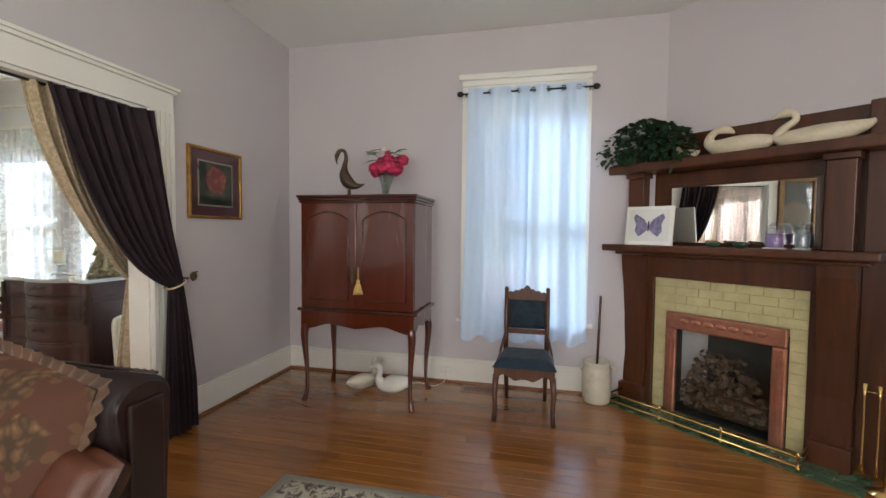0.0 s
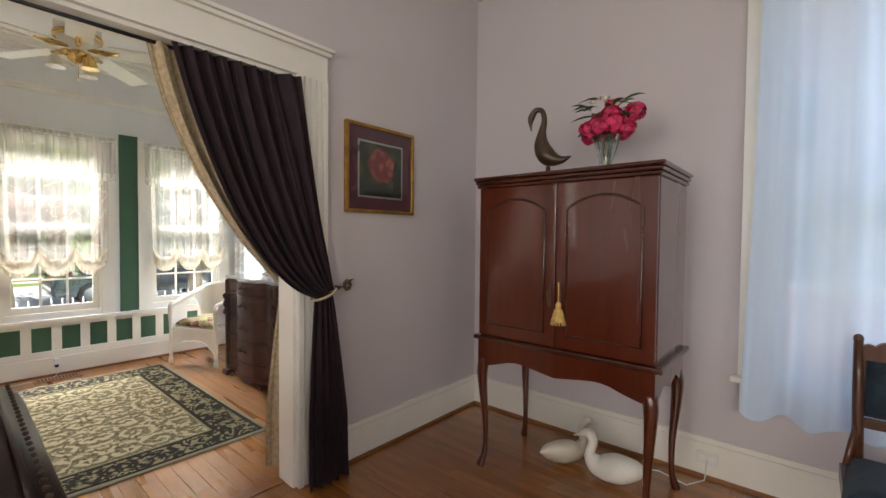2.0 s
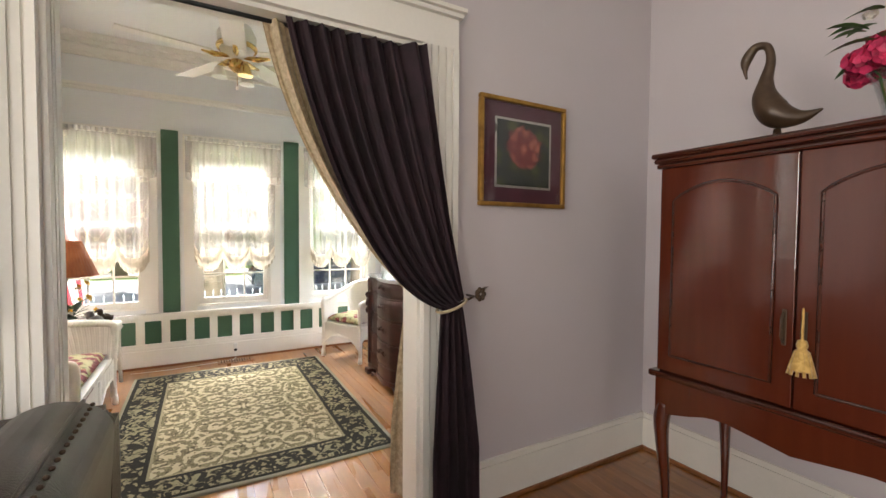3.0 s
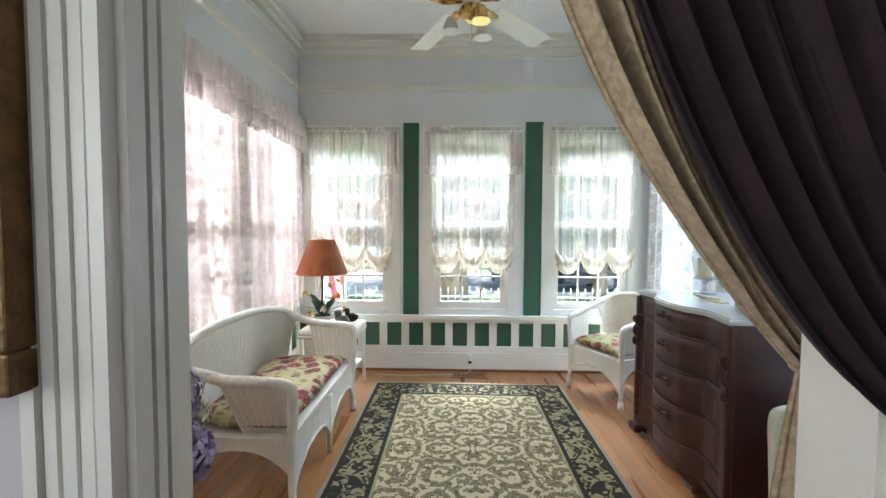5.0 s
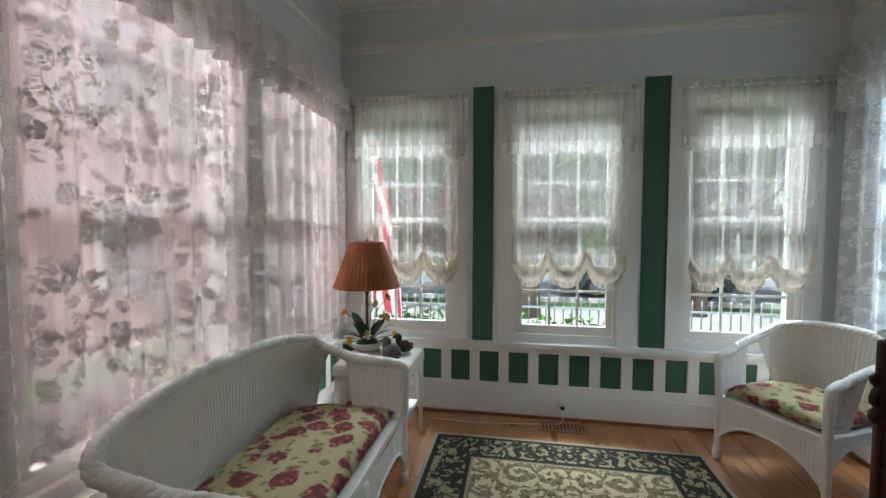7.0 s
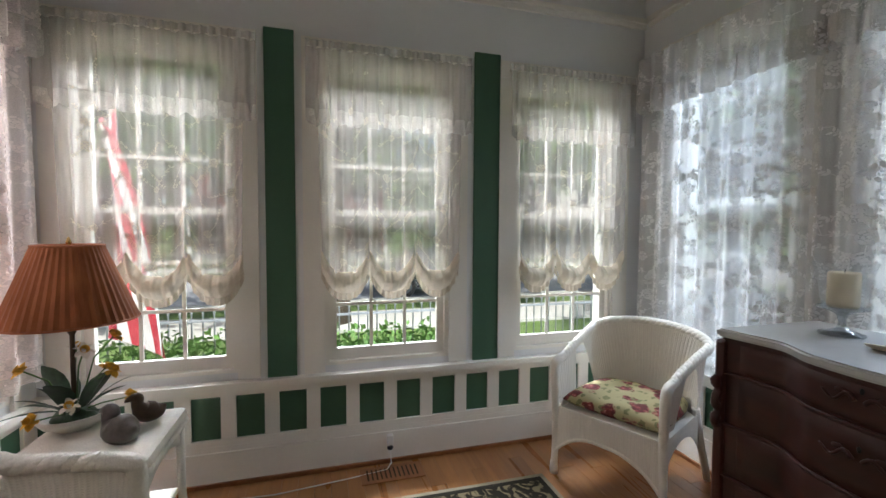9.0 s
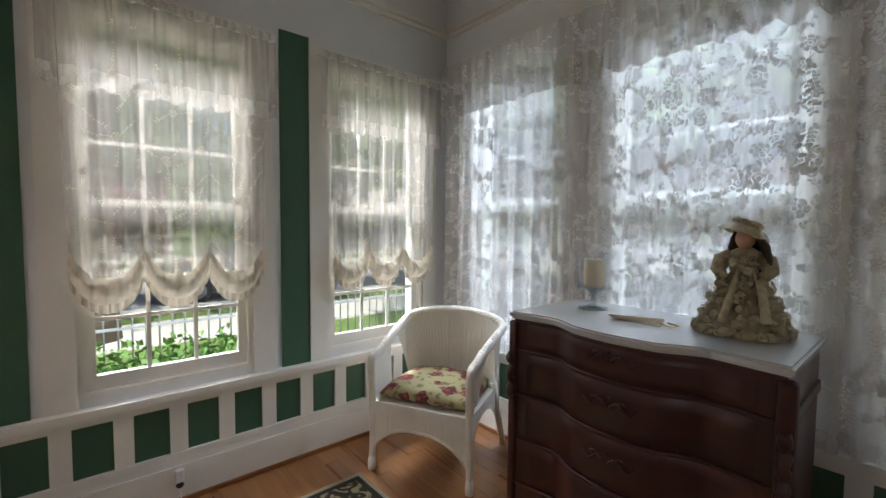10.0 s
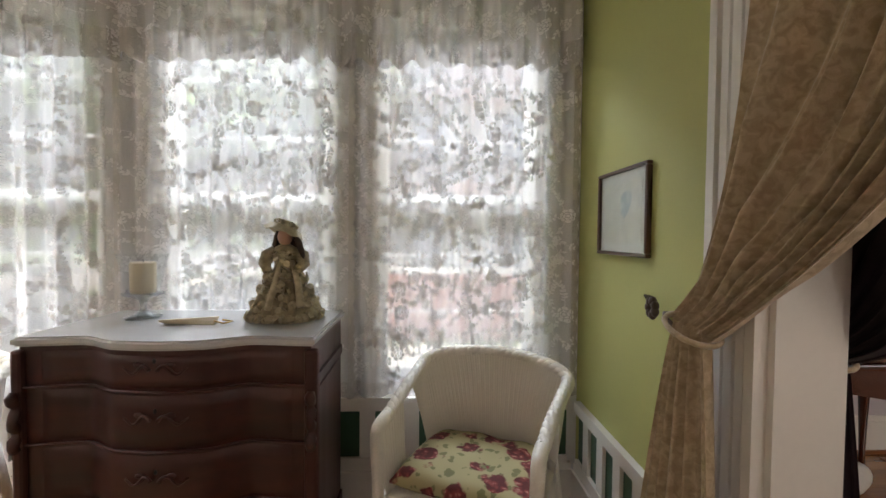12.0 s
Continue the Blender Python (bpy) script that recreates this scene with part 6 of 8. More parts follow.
def wrap_back(half_w, depth, a, arm_z, top_z, power, straight, reach):
    """The rim of a barrel back at parameter a in [-1, 1]: front left arm, round the back, to front right arm."""
    t = abs(a)
    s = 1 if a > 0 else -1
    flare = 0.035
    if t > straight:
        f = (t - straight) / (1 - straight)
        x, y = s * (half_w + flare * (1 - f) ** 1.5), depth * 0.35 - depth * 0.85 * f
    else:
        ang = t / straight * math.pi / 2
        x, y = s * (half_w + flare) * math.sin(ang), depth * 0.35 + depth * 0.25 * (math.cos(ang)) ** 0.9
    rise = max(0.0, 1 - (t / reach) ** power)
    return x, y, arm_z + (top_z - arm_z) * rise - 0.015 * max(0, (t - 0.85) / 0.15)


def wicker_seat(name, label, cat, x, y, rz, half_w, depth, arm_z, top_z, power, legs, group=""):
    c = thing(name, label, cat, x, y, 0, rz, group)
    small = half_w < 0.4
    straight = 0.55 if small else 0.66
    rim = lambda a: wrap_back(half_w, depth, a, arm_z, top_z, power, straight, 0.92 if small else 0.80)

    def shell(a, v, rib=0.0):
        p = rim(a)
        tuck = 1 - 0.13 * v + rib
        return (p[0] * tuck, (p[1] - 0.02) * (1 - 0.05 * v + rib), p[2] + (0.36 - p[2]) * v)
    span = half_w * 3.2
    ribs = round(span / 0.019)

    def back_shell(u, v):
        return shell((-1 + 2 * u) * (0.70 - (0.17 if small else 0.08) * v ** 0.7), v, 0.006 * math.cos(2 * math.pi * ribs * u) * math.sin(math.pi * min(1, v + 0.1)) / (half_w / 0.3))
    part("back", made(sheet, back_shell, ribs * 4, 14, (span, 0.45)), WICKER, c)
    rim_r = 0.025 if small else 0.028
    for s in (-1, 1):
        def arm_panel(u, v, s=s):
            return shell(s * (0.74 + 0.07 * v ** 0.7 + (0.255 - 0.07 * v ** 0.7) * u), v, 0.004 * math.cos(2 * math.pi * 9 * u))
        part("arm_panel", made(sheet, arm_panel, 36, 14, (0.18, 0.28)), WICKER, c)
        e, f = rim(s * 0.94), rim(s * 1.0)
        fx = f[0] * 0.985
        curve, radii = spline([(*e[:2], e[2], rim_r), (f[0], f[1] + 0.015, f[2] - 0.004, rim_r), (f[0], f[1] - 0.014, f[2] - 0.04, rim_r * 0.95), (fx, f[1] - 0.012, 0.42, rim_r * 0.85), (fx, f[1] - 0.006, 0.22, 0.019), (fx * 1.01, f[1] - 0.014, 0.0, 0.017)], 5)
        part("arm_front", made(tube, curve, radii, 10), WICKER_ROD, c)
        part("front_foot", made(lathe, [(0.021, 0.0), (0.023, 0.03), (0.019, 0.07)], 12), WICKER_ROD, c, "", pose(fx * 1.01, f[1] - 0.013, 0))
        b = rim(s * 0.40)
        part("back_leg", made(tube, [(b[0] * 0.90, b[1] - 0.03, 0.40), (b[0] * 0.97, b[1] + 0.0, 0.2), (b[0] * 1.05, b[1] + 0.05, 0.0)], [0.021, 0.020, 0.019], 10), WICKER_ROD, c)
    part("rim", made(braid, [rim((-1 + 2 * k / 60) * 0.95) for k in range(61)], rim_r), WICKER_ROD, c, "thick plaited wicker rim")
    front = rim(1.0)[1]
    fw = half_w * 0.985
    # seat deck, apron with arch, legs
    deck = [(-fw, front), (fw, front), (fw * 0.98, depth * 0.30), (fw * 0.6, depth * 0.50), (-fw * 0.6, depth * 0.50), (-fw * 0.98, depth * 0.30)]
    part("seat_deck", made(outline, deck, "z", 0.345, 0.375), WICKER_ROD, c)
    feet = [-fw, *legs, fw]
    for a, b in zip(feet, feet[1:]):
        def apron(u, v, a=a, b=b):
            low = 0.36 - 0.03 - 0.14 * (abs(2 * u - 1)) ** 2.6 - (0.07 if abs(b - a) > 0.3 else 0.03)
            return (a + (b - a) * u, front - 0.012 - 0.012 * math.cos(math.pi * (u - 0.5)) - 0.0016 * math.cos(2 * math.pi * round(abs(b - a) / 0.019) * u), 0.375 + (low - 0.375) * v)
        part("apron", made(sheet, apron, max(26, round(abs(b - a) / 0.019) * 4), 10, (abs(b - a), 0.2)), WICKER, c)
        lowline = [apron(k / 26, 1.0) for k in range(27)]
        part("apron_braid", made(tube, lowline, 0.009, 6), WICKER_ROD, c)
    for x0 in legs:
        part("middle_leg", made(tube, [(x0, front - 0.01, 0.36), (x0, front - 0.01, 0.0)], [0.02, 0.016], 10), WICKER_ROD, c)
    for s in (-1, 1):
        def side(u, v, s=s):
            low = 0.36 - 0.05 - 0.13 * (abs(2 * u - 1)) ** 2.4
            return (s * fw * 0.985, front + (depth * 0.42 - front) * u, 0.375 + (low - 0.375) * v)
        part("side_apron", made(sheet, side, 18, 8, (0.5, 0.2)), WICKER, c)

    def pad(bm):
        h = 0.085
        for top in (1, 0):
            def f(u, v, top=top):
                a, b = 2 * u - 1, 2 * v - 1
                wx = fw * (0.93 - 0.16 * max(0, b) ** 2)
                e = max(0.0, (1 - abs(a) ** 6) * (1 - abs(b) ** 6)) ** 0.4
                return (a * wx, (front + depth * 0.5) / 2 + 0.0 + b * (depth * 0.47 - front) / 2 * 0.94, 0.376 + (0.035 + (h - 0.035) * e + 0.006 * math.sin(a * 7) * math.sin(b * 6) if top else 0.035 - 0.034 * e))
            sheet(bm, f, 26, 20, (fw * 2, depth))
        bmesh.ops.remove_doubles(bm, verts=bm.verts, dist=0.003)
        bmesh.ops.recalc_face_normals(bm, faces=bm.faces)
    part("cushion", made(pad), FLORAL, c, "floral rose seat cushion")
    return c


wicker_seat("wicker_chair", "white wicker barrel armchair with a floral cushion", "chair", -5.485, 3.155, 26, 0.285, 0.51, 0.64, 0.80, 1.7, (), "porch wicker chairs")
wicker_seat("wicker_chair", "white wicker armchair beside the green wall", "chair", -3.315, 3.215, -25.5, 0.285, 0.49, 0.645, 0.79, 1.7, (), "porch wicker chairs")
wicker_seat("wicker_settee", "white wicker settee with a floral rose cushion", "settee", -4.45, 0.735, 180, 0.60, 0.56, 0.655, 0.80, 2.4, (0.0,))


def wicker_table():
    t = thing("wicker_table", "white wicker side table with a lower shelf", "table", -5.43, 0.775, 0)
    part("tabletop", made(round_box, -0.225, -0.23, 0.505, 0.225, 0.23, 0.562, 0.024), WICKER_ROD, t)
    part("top_braid", made(braid, [(-0.21, -0.215, 0.505), (0.21, -0.215, 0.505), (0.21, 0.215, 0.505), (-0.21, 0.215, 0.505), (-0.21, -0.215, 0.505)], 0.019), WICKER_ROD, t)
    for k in range(4):
        def skirt(u, v, k=k):
            a, h = 2 * u - 1, 0.505 - (0.05 + 0.06 * abs(2 * u - 1) ** 2) * v
            return [(a * 0.2, -0.205, h), (a * 0.2, 0.205, h), (-0.2, a * 0.205, h), (0.2, a * 0.205, h)][k]
        part("skirt", made(sheet, skirt, 16, 6, (0.4, 0.1)), WICKER, t)
    part("shelf", made(round_box, -0.19, -0.195, 0.20, 0.19, 0.195, 0.222, 0.006), WICKER_ROD, t)
    for sx in (-1, 1):
        for sy in (-1, 1):
            part("leg", made(tube, [(sx * 0.195, sy * 0.20, 0.54), (sx * 0.198, sy * 0.203, 0.25), (sx * 0.205, sy * 0.212, 0.0)], [0.019, 0.016, 0.015], 10), WICKER_ROD, t)


wicker_table()


def table_lamp():
    l = thing("table_lamp", "table lamp with a terracotta pleated shade", "lamp", -5.54, 0.645, 0.563)
    part("base", made(lathe, [(0.001, 0.0), (0.06, 0.0), (0.065, 0.008), (0.10, 0.026), (0.125, 0.062), (0.118, 0.064), (0.09, 0.03), (0.001, 0.02)], 28), CERAMIC_WHITE, l, "white ceramic bowl base")
    part("stem", made(lathe, [(0.012, 0.02), (0.009, 0.06), (0.008, 0.36), (0.014, 0.37), (0.014, 0.42)], 12), BRONZE, l, "thin dark lamp stem")
    bm = bmesh.new()
    n = 88
    lo = [bm.verts.new(((0.212 + 0.004 * (k % 2)) * math.cos(2 * math.pi * k / n), (0.212 + 0.004 * (k % 2)) * math.sin(2 * math.pi * k / n), 0.417)) for k in range(n)]
    hi = [bm.verts.new(((0.105 + 0.003 * (k % 2)) * math.cos(2 * math.pi * k / n), (0.105 + 0.003 * (k % 2)) * math.sin(2 * math.pi * k / n), 0.705)) for k in range(n)]
    for k in range(n):
        bm.faces.new((lo[k], lo[(k + 1) % n], hi[(k + 1) % n], hi[k]))
    part("shade", bm, SHADE, l, "terracotta pleated shade")
    for z, r in ((0.418, 0.215), (0.704, 0.108)):
        part("shade_band", made(tube, [(r * math.cos(2 * math.pi * k / 40), r * math.sin(2 * math.pi * k / 40), z) for k in range(41)], 0.004, 6, False), SHADE, l)
    part("harp", made(tube, [(0, 0, 0.42), (0, 0.05, 0.52), (0, 0.04, 0.66), (0, 0, 0.70)], 0.003, 6), BRASS, l)
    part("finial", made(lathe, [(0.004, 0.70), (0.01, 0.715), (0.003, 0.735)], 10), BRASS, l)


table_lamp()


def daffodils():
    rng = random.Random(11)
    b = thing("flower_arrangement", "yellow and white silk daffodils round the lamp stem", "flowers", -5.54, 0.645, 0.595)
    part("moss", made(lathe, [(0.012, 0.012), (0.075, 0.008), (0.06, 0.032), (0.03, 0.045), (0.014, 0.048)], 20), LEAF, b)
    spots = ((20, 0.15, 0.10), (65, 0.17, 0.20), (100, 0.13, 0.31), (150, 0.12, 0.16), (35, 0.18, 0.30), (-20, 0.16, 0.06), (-60, 0.14, 0.22), (80, 0.20, 0.08), (200, 0.12, 0.25))
    for k, (deg, r, z) in enumerate(spots):
        x, y = r * math.cos(radians(deg)), r * math.sin(radians(deg))
        d = Vector((x, y, 0.10)).normalized()
        p = Vector((x, y, z))
        side = d.orthogonal().normalized()
        mat, lab = (YELLOW, "yellow daffodil") if k % 4 else (PALE_PETAL, "white blossom")

        def bloom(bm):
            for i in range(6):
                q = side.copy()
                q.rotate(Matrix.Rotation(math.pi * i / 3, 3, d))
                leaf_blade(bm, p, q + d * 0.35, 0.036, 0.014, 0.1)
        flower = part("blossom", made(bloom), mat, b, lab)
        part("trumpet", made(tube, [tuple(p), tuple(p + d * 0.012), tuple(p + d * 0.022)], [0.007, 0.010, 0.015], 10, False), YELLOW, flower)
        part("stem", made(tube, [(0.1 * x, 0.1 * y, 0.03), (0.5 * x, 0.5 * y, z * 0.75), (x, y, z)], 0.003, 5), LEAF_BRIGHT, b)
    for k in range(18):
        a = 2 * math.pi * k / 18 + rng.uniform(-0.15, 0.15)
        broad = k % 4 == 0
        part("leaf", made(leaf_blade, (0.03 * math.cos(a), 0.03 * math.sin(a), 0.03), (math.cos(a), math.sin(a), rng.uniform(0.9, 2.4) if broad else rng.uniform(0.15, 1.2)), rng.uniform(0.22, 0.29) if broad else rng.uniform(0.16, 0.26), 0.042 if broad else 0.012, 0.3), LEAF, b)


daffodils()
PD, RD = spline([(0.055, 0, 0.045, 0.003), (0.03, 0, 0.035, 0.03), (-0.01, 0, 0.038, 0.036), (-0.03, 0, 0.06, 0.02), (-0.032, 0, 0.082, 0.019), (-0.05, 0, 0.084, 0.012), (-0.068, 0, 0.078, 0.004)])
GREYBIRD = plain("grey_brown_glaze", (0.10, 0.085, 0.075), 0.35, vary=0.3, stain=30)
bird("duck_figurine", "grey-brown duck figurine on the wicker table", -5.37, 0.86, 0.563, 60, [(a * 1.3, b * 1.3, c * 1.25) for a, b, c in PD], [r * 1.5 for r in RD], GREYBIRD)
bird("duck_figurine", "dark brown drake figurine with an upright head", -5.50, 0.905, 0.563, 120, [(a * 1.1, b * 1.1, c * 1.35) for a, b, c in PD], [r * 1.1 for r in RD], BRONZE)
bird("duck_figurine", "dark brown bird figurine on the lower shelf", -5.42, 0.86, 0.222, 80, [(a * 1.6, b * 1.6, c * 1.6) for a, b, c in PD], [r * 1.6 for r in RD], BRONZE)


# ---- dresser ----
def serp(s):
    """How far the front comes forward at s in [0, 1]."""
    def step(a, b):
        t = min(1.0, max(0.0, (s - a) / (b - a)))
        return t * t * (3 - 2 * t)
    return 0.056 * step(0.20, 0.36) * (1 - step(0.64, 0.80)) - 0.024 + 0.012 * math.cos(4 * math.pi * s)


def dresser():
    d = thing("dresser", "dark walnut serpentine chest of drawers with marble top", "dresser", -4.375, 3.0, 0)
    w = 0.475

    def plan(grow, back):
        front = [(-w - grow + (2 * w + 2 * grow) * k / 48, 0.035 - serp(k / 48) - grow) for k in range(49)]
        return front + [(w + grow, back), (-w - grow, back)]

    def slab(bm, z0, z1, grow, back):
        outline(bm, plan(grow, back), "z", z0, z1)
    part("body", made(slab, 0.09, 0.93, 0.0, 0.545), WALNUT, d)
    mt = made(slab, 0.9305, 0.962, 0.016, 0.56)
    bmesh.ops.bevel(mt, geom=[e for e in mt.edges if abs(e.verts[0].co.z - e.verts[1].co.z) < 1e-4], offset=0.008, segments=3, affect="EDGES")
    part("marble_top", mt, MARBLE, d, "white marble top")
    part("plinth", made(slab, 0.055, 0.0895, 0.012, 0.55), WALNUT, d)
    zs = (0.925, 0.795, 0.60, 0.40, 0.20)
    for k, (zt, zb) in enumerate(zip(zs, (*zs[1:], 0.10))):
        def face(u, v, zt=zt, zb=zb):
            s = 0.07 + 0.86 * u
            e = min(1.0, min(u, 1 - u) * 30, min(v, 1 - v) * 12)
            return (-w + 2 * w * s, 0.035 - serp(s) - 0.001 - 0.008 * e, zt - 0.012 + (zb + 0.012 - (zt - 0.012)) * v)
        if k == 4:
            continue
        dr = part("drawer", made(sheet, face, 60, 8, (0.8, 0.18)), WALNUT, d)
        zc = (zt + zb) / 2 + 0.01
        yc = 0.035 - serp(0.5) - 0.014
        for s in (-1, 1):
            pts = [(s * (0.012 + 0.088 * t), yc - 0.006 + 0.012 * t, zc + 0.018 * math.sin(t * 7) * (1 - 0.4 * t)) for t in (j / 14 for j in range(15))]
            part("carved_pull", made(tube, pts, [0.0065 - 0.0035 * j / 14 for j in range(15)], 7), WALNUT, dr)
            part("carved_leaf", made(ball, (s * 0.05, yc + 0.001, zc + 0.018), 0.016, 0.005, 0.009, 10, 6), WALNUT, dr)
        part("keyhole", made(ball, (0, yc + 0.001, zc + 0.03), 0.006, 0.004, 0.009, 8, 5), BLACK, dr)
        bead = [(-w - 0.004 + (2 * w + 0.008) * j / 48, 0.035 - serp(j / 48) - 0.006, zb) for j in range(49)]
        part("bead", made(tube, bead, 0.0055, 6), WALNUT_UP, d)
    for s in (-1, 1):
        part("corner_post", made(round_box, s * w - 0.022, 0.030, 0.09, s * w + 0.004 * s + 0.022, 0.07, 0.92, 0.012), WALNUT_UP, d)
        pts = [(s * (w + 0.004), 0.030 - 0.010 * math.sin(j * 1.3), 0.78 - 0.016 * j) for j in range(13)]
        part("corner_carving", made(tube, pts, [0.012 + 0.008 * abs(math.sin(j * 1.1)) for j in range(13)], 8), WALNUT, d)
        part("side_panel", made(round_box, s * w - (0.001 if s > 0 else 0.006), 0.07, 0.16, s * w + (0.006 if s > 0 else 0.001), 0.50, 0.76, 0.002), WALNUT_UP, d)
        for z in (0.79, 0.12):
            part("side_rail", made(round_box, s * w - (0.001 if s > 0 else 0.009), 0.04, z - 0.02, s * w + (0.009 if s > 0 else 0.001), 0.54, z + 0.02, 0.002), WALNUT, d)
        for y in (0.04, 0.50):
            part("foot", made(round_box, s * (w - 0.04) - 0.05, y - 0.045, 0.0, s * (w - 0.04) + 0.05, y + 0.045, 0.0545, 0.012), WALNUT, d)
    skirt = [(-0.3, 0.0548), (0.3, 0.0548)] + [(0.3 - 0.6 * k / 20, 0.04 - 0.02 * math.cos(k / 20 * 4 * math.pi)) for k in range(21)]
    part("skirt", made(outline, skirt, "y", 0.0, 0.02), WALNUT, d)


dresser()


def doll(x, y, z):
    """A dressed doll ornament: one plain shape of gown, shawl, sleeves, head, curls and bonnet."""
    rng = random.Random(5)
    bm = bmesh.new()
    marks = []

    def paint(index):
        bm.faces.ensure_lookup_table()
        for f in bm.faces[marks[-1] if marks else 0:]:
            f.material_index = index
        marks.append(len(bm.faces))
    n, prof = 64, [(0.001, 0.0), (0.136, 0.0), (0.142, 0.012), (0.126, 0.05), (0.108, 0.09), (0.080, 0.145), (0.056, 0.19), (0.042, 0.215), (0.047, 0.24), (0.055, 0.268), (0.040, 0.292), (0.018, 0.305)]
    rings = []
    for k, (r, zz) in enumerate(prof):
        w = 0.10 * max(0.0, 1 - zz / 0.21)
        rings.append([bm.verts.new((r * (1 + w * math.sin(j * 0.884 + 0.5 * math.sin(k))) * math.cos(2 * math.pi * j / n), r * (1 + w * math.sin(j * 0.884 + 0.5 * math.sin(k))) * math.sin(2 * math.pi * j / n) * 0.9, zz + 0.006 * math.sin(j * 0.884) * (zz < 0.1))) for j in range(n)])
    for a, b in zip(rings, rings[1:]):
        for k in range(n):
            bm.faces.new((a[k], a[(k + 1) % n], b[(k + 1) % n], b[k])).smooth = True
    paint(0)
    # lace ruffles on the hem, the shoulders and the front
    for k in range(34):
        a = 2 * math.pi * k / 34
        petal_cloud(bm, (0.138 * math.cos(a), 0.124 * math.sin(a), 0.016), 0.014, 6, 0.017, rng)
    for k in range(16):
        a = 2 * math.pi * k / 16
        petal_cloud(bm, (0.060 * math.cos(a), 0.05 * math.sin(a), 0.262), 0.012, 5, 0.014, rng)
    for k in range(12):
        petal_cloud(bm, (rng.uniform(-0.02, 0.02), -0.045 - 0.004 * k, 0.25 - 0.012 * k), 0.010, 4, 0.015, rng)
    for rad, zz, m in ((0.118, 0.062, 26), (0.098, 0.112, 22), (0.072, 0.160, 16)):
        for k in range(m):
            a = 2 * math.pi * k / m
            petal_cloud(bm, (rad * math.cos(a), rad * 0.9 * math.sin(a), zz + 0.012 * math.sin(k * 1.9)), 0.012, 5, 0.017, rng)
    tube(bm, [(0.03, -0.035, 0.24), (0.055, -0.062, 0.17), (0.075, -0.098, 0.06)], [0.010, 0.016, 0.02], 8, True, 0.5)
    tube(bm, [(-0.01, -0.045, 0.24), (-0.02, -0.075, 0.17), (-0.045, -0.112, 0.05)], [0.010, 0.016, 0.02], 8, True, 0.5)
    paint(1)
    for s in (-1, 1):
        tube(bm, [(s * 0.040, 0, 0.284), (s * 0.066, -0.008, 0.258), (s * 0.076, -0.022, 0.225), (s * 0.060, -0.05, 0.205)], [0.018, 0.030, 0.024, 0.018], 12)
        petal_cloud(bm, (s * 0.058, -0.052, 0.205), 0.016, 10, 0.014, rng)
    paint(0)
    ball(bm, (0, -0.008, 0.335), 0.030, 0.032, 0.037)
    tube(bm, [(0, 0, 0.295), (0, 0, 0.315)], 0.014, 10)
    paint(2)
    for k in range(22):
        a = math.pi * (k / 21) + 0.0
        px, py = 0.036 * math.cos(a), 0.010 + 0.026 * math.sin(a)
        tube(bm, [(px * 0.7, py * 0.8, 0.362), (px, py, 0.335), (px * 1.15 + 0.004 * math.sin(k * 2.1), py * 1.1, 0.30), (px * 1.0, py, 0.272)], [0.010, 0.011, 0.011, 0.005], 7)
    paint(3)
    for k in range(16):
        tube(bm, [(0.026, 0.012 - 0.002 * k, 0.36), (0.046 + 0.001 * k, 0.01 - 0.003 * k, 0.31), (0.052 + 0.0015 * k, 0.0 - 0.002 * k, 0.25), (0.044 + 0.001 * k, -0.004, 0.215 + 0.004 * (k % 3))], [0.010, 0.012, 0.010, 0.004], 6)
    paint(3)
    tilt = Matrix.Translation((0, 0.008, 0.372)) @ Matrix.Rotation(radians(20), 4, "Y") @ Matrix.Rotation(radians(-8), 4, "X")

    def ring(r0, h, wave):
        return [bm.verts.new(tilt @ Vector(((r0 + wave * math.sin(j * 1.05)) * math.cos(2 * math.pi * j / 36), (r0 * 0.85 + wave * math.sin(j * 1.05)) * math.sin(2 * math.pi * j / 36), h + wave * math.sin(j * 1.4)))) for j in range(36)]
    rims = [ring(0.078, -0.026, 0.004), ring(0.062, -0.004, 0.003), ring(0.040, 0.008, 0), ring(0.036, 0.022, 0), ring(0.018, 0.030, 0)]
    for a, b in zip(rims, rims[1:]):
        for k in range(36):
            bm.faces.new((a[k], a[(k + 1) % 36], b[(k + 1) % 36], b[k])).smooth = True
    bm.faces.new(rims[-1])
    for k in range(7):
        petal_cloud(bm, tilt @ Vector((0.040 * math.cos(3.4 + 0.42 * k), 0.038 * math.sin(3.4 + 0.42 * k), 0.014)), 0.010, 7, 0.010, rng)
    paint(1)
    ob = part("doll", bm, cloth("faded_olive_gown", (0.24, 0.195, 0.115), (0.42, 0.35, 0.215), 0.85, 200, 26))
    for m in (cloth("ivory_gown_lace", (0.42, 0.36, 0.23), (0.58, 0.50, 0.33), 0.85, 200, 30), plain("painted_porcelain", (0.50, 0.27, 0.17), 0.35), plain("brown_curls", (0.055, 0.026, 0.012), 0.5, vary=0.4, stain=60)):
        ob.data.materials.append(m)
    ob.matrix_world = pose(x, y, z, 0, 0, 8)
    return tagged(ob, "porcelain doll ornament in a cream gown and bonnet", "doll")


doll(-4.09, 3.37, 0.962)


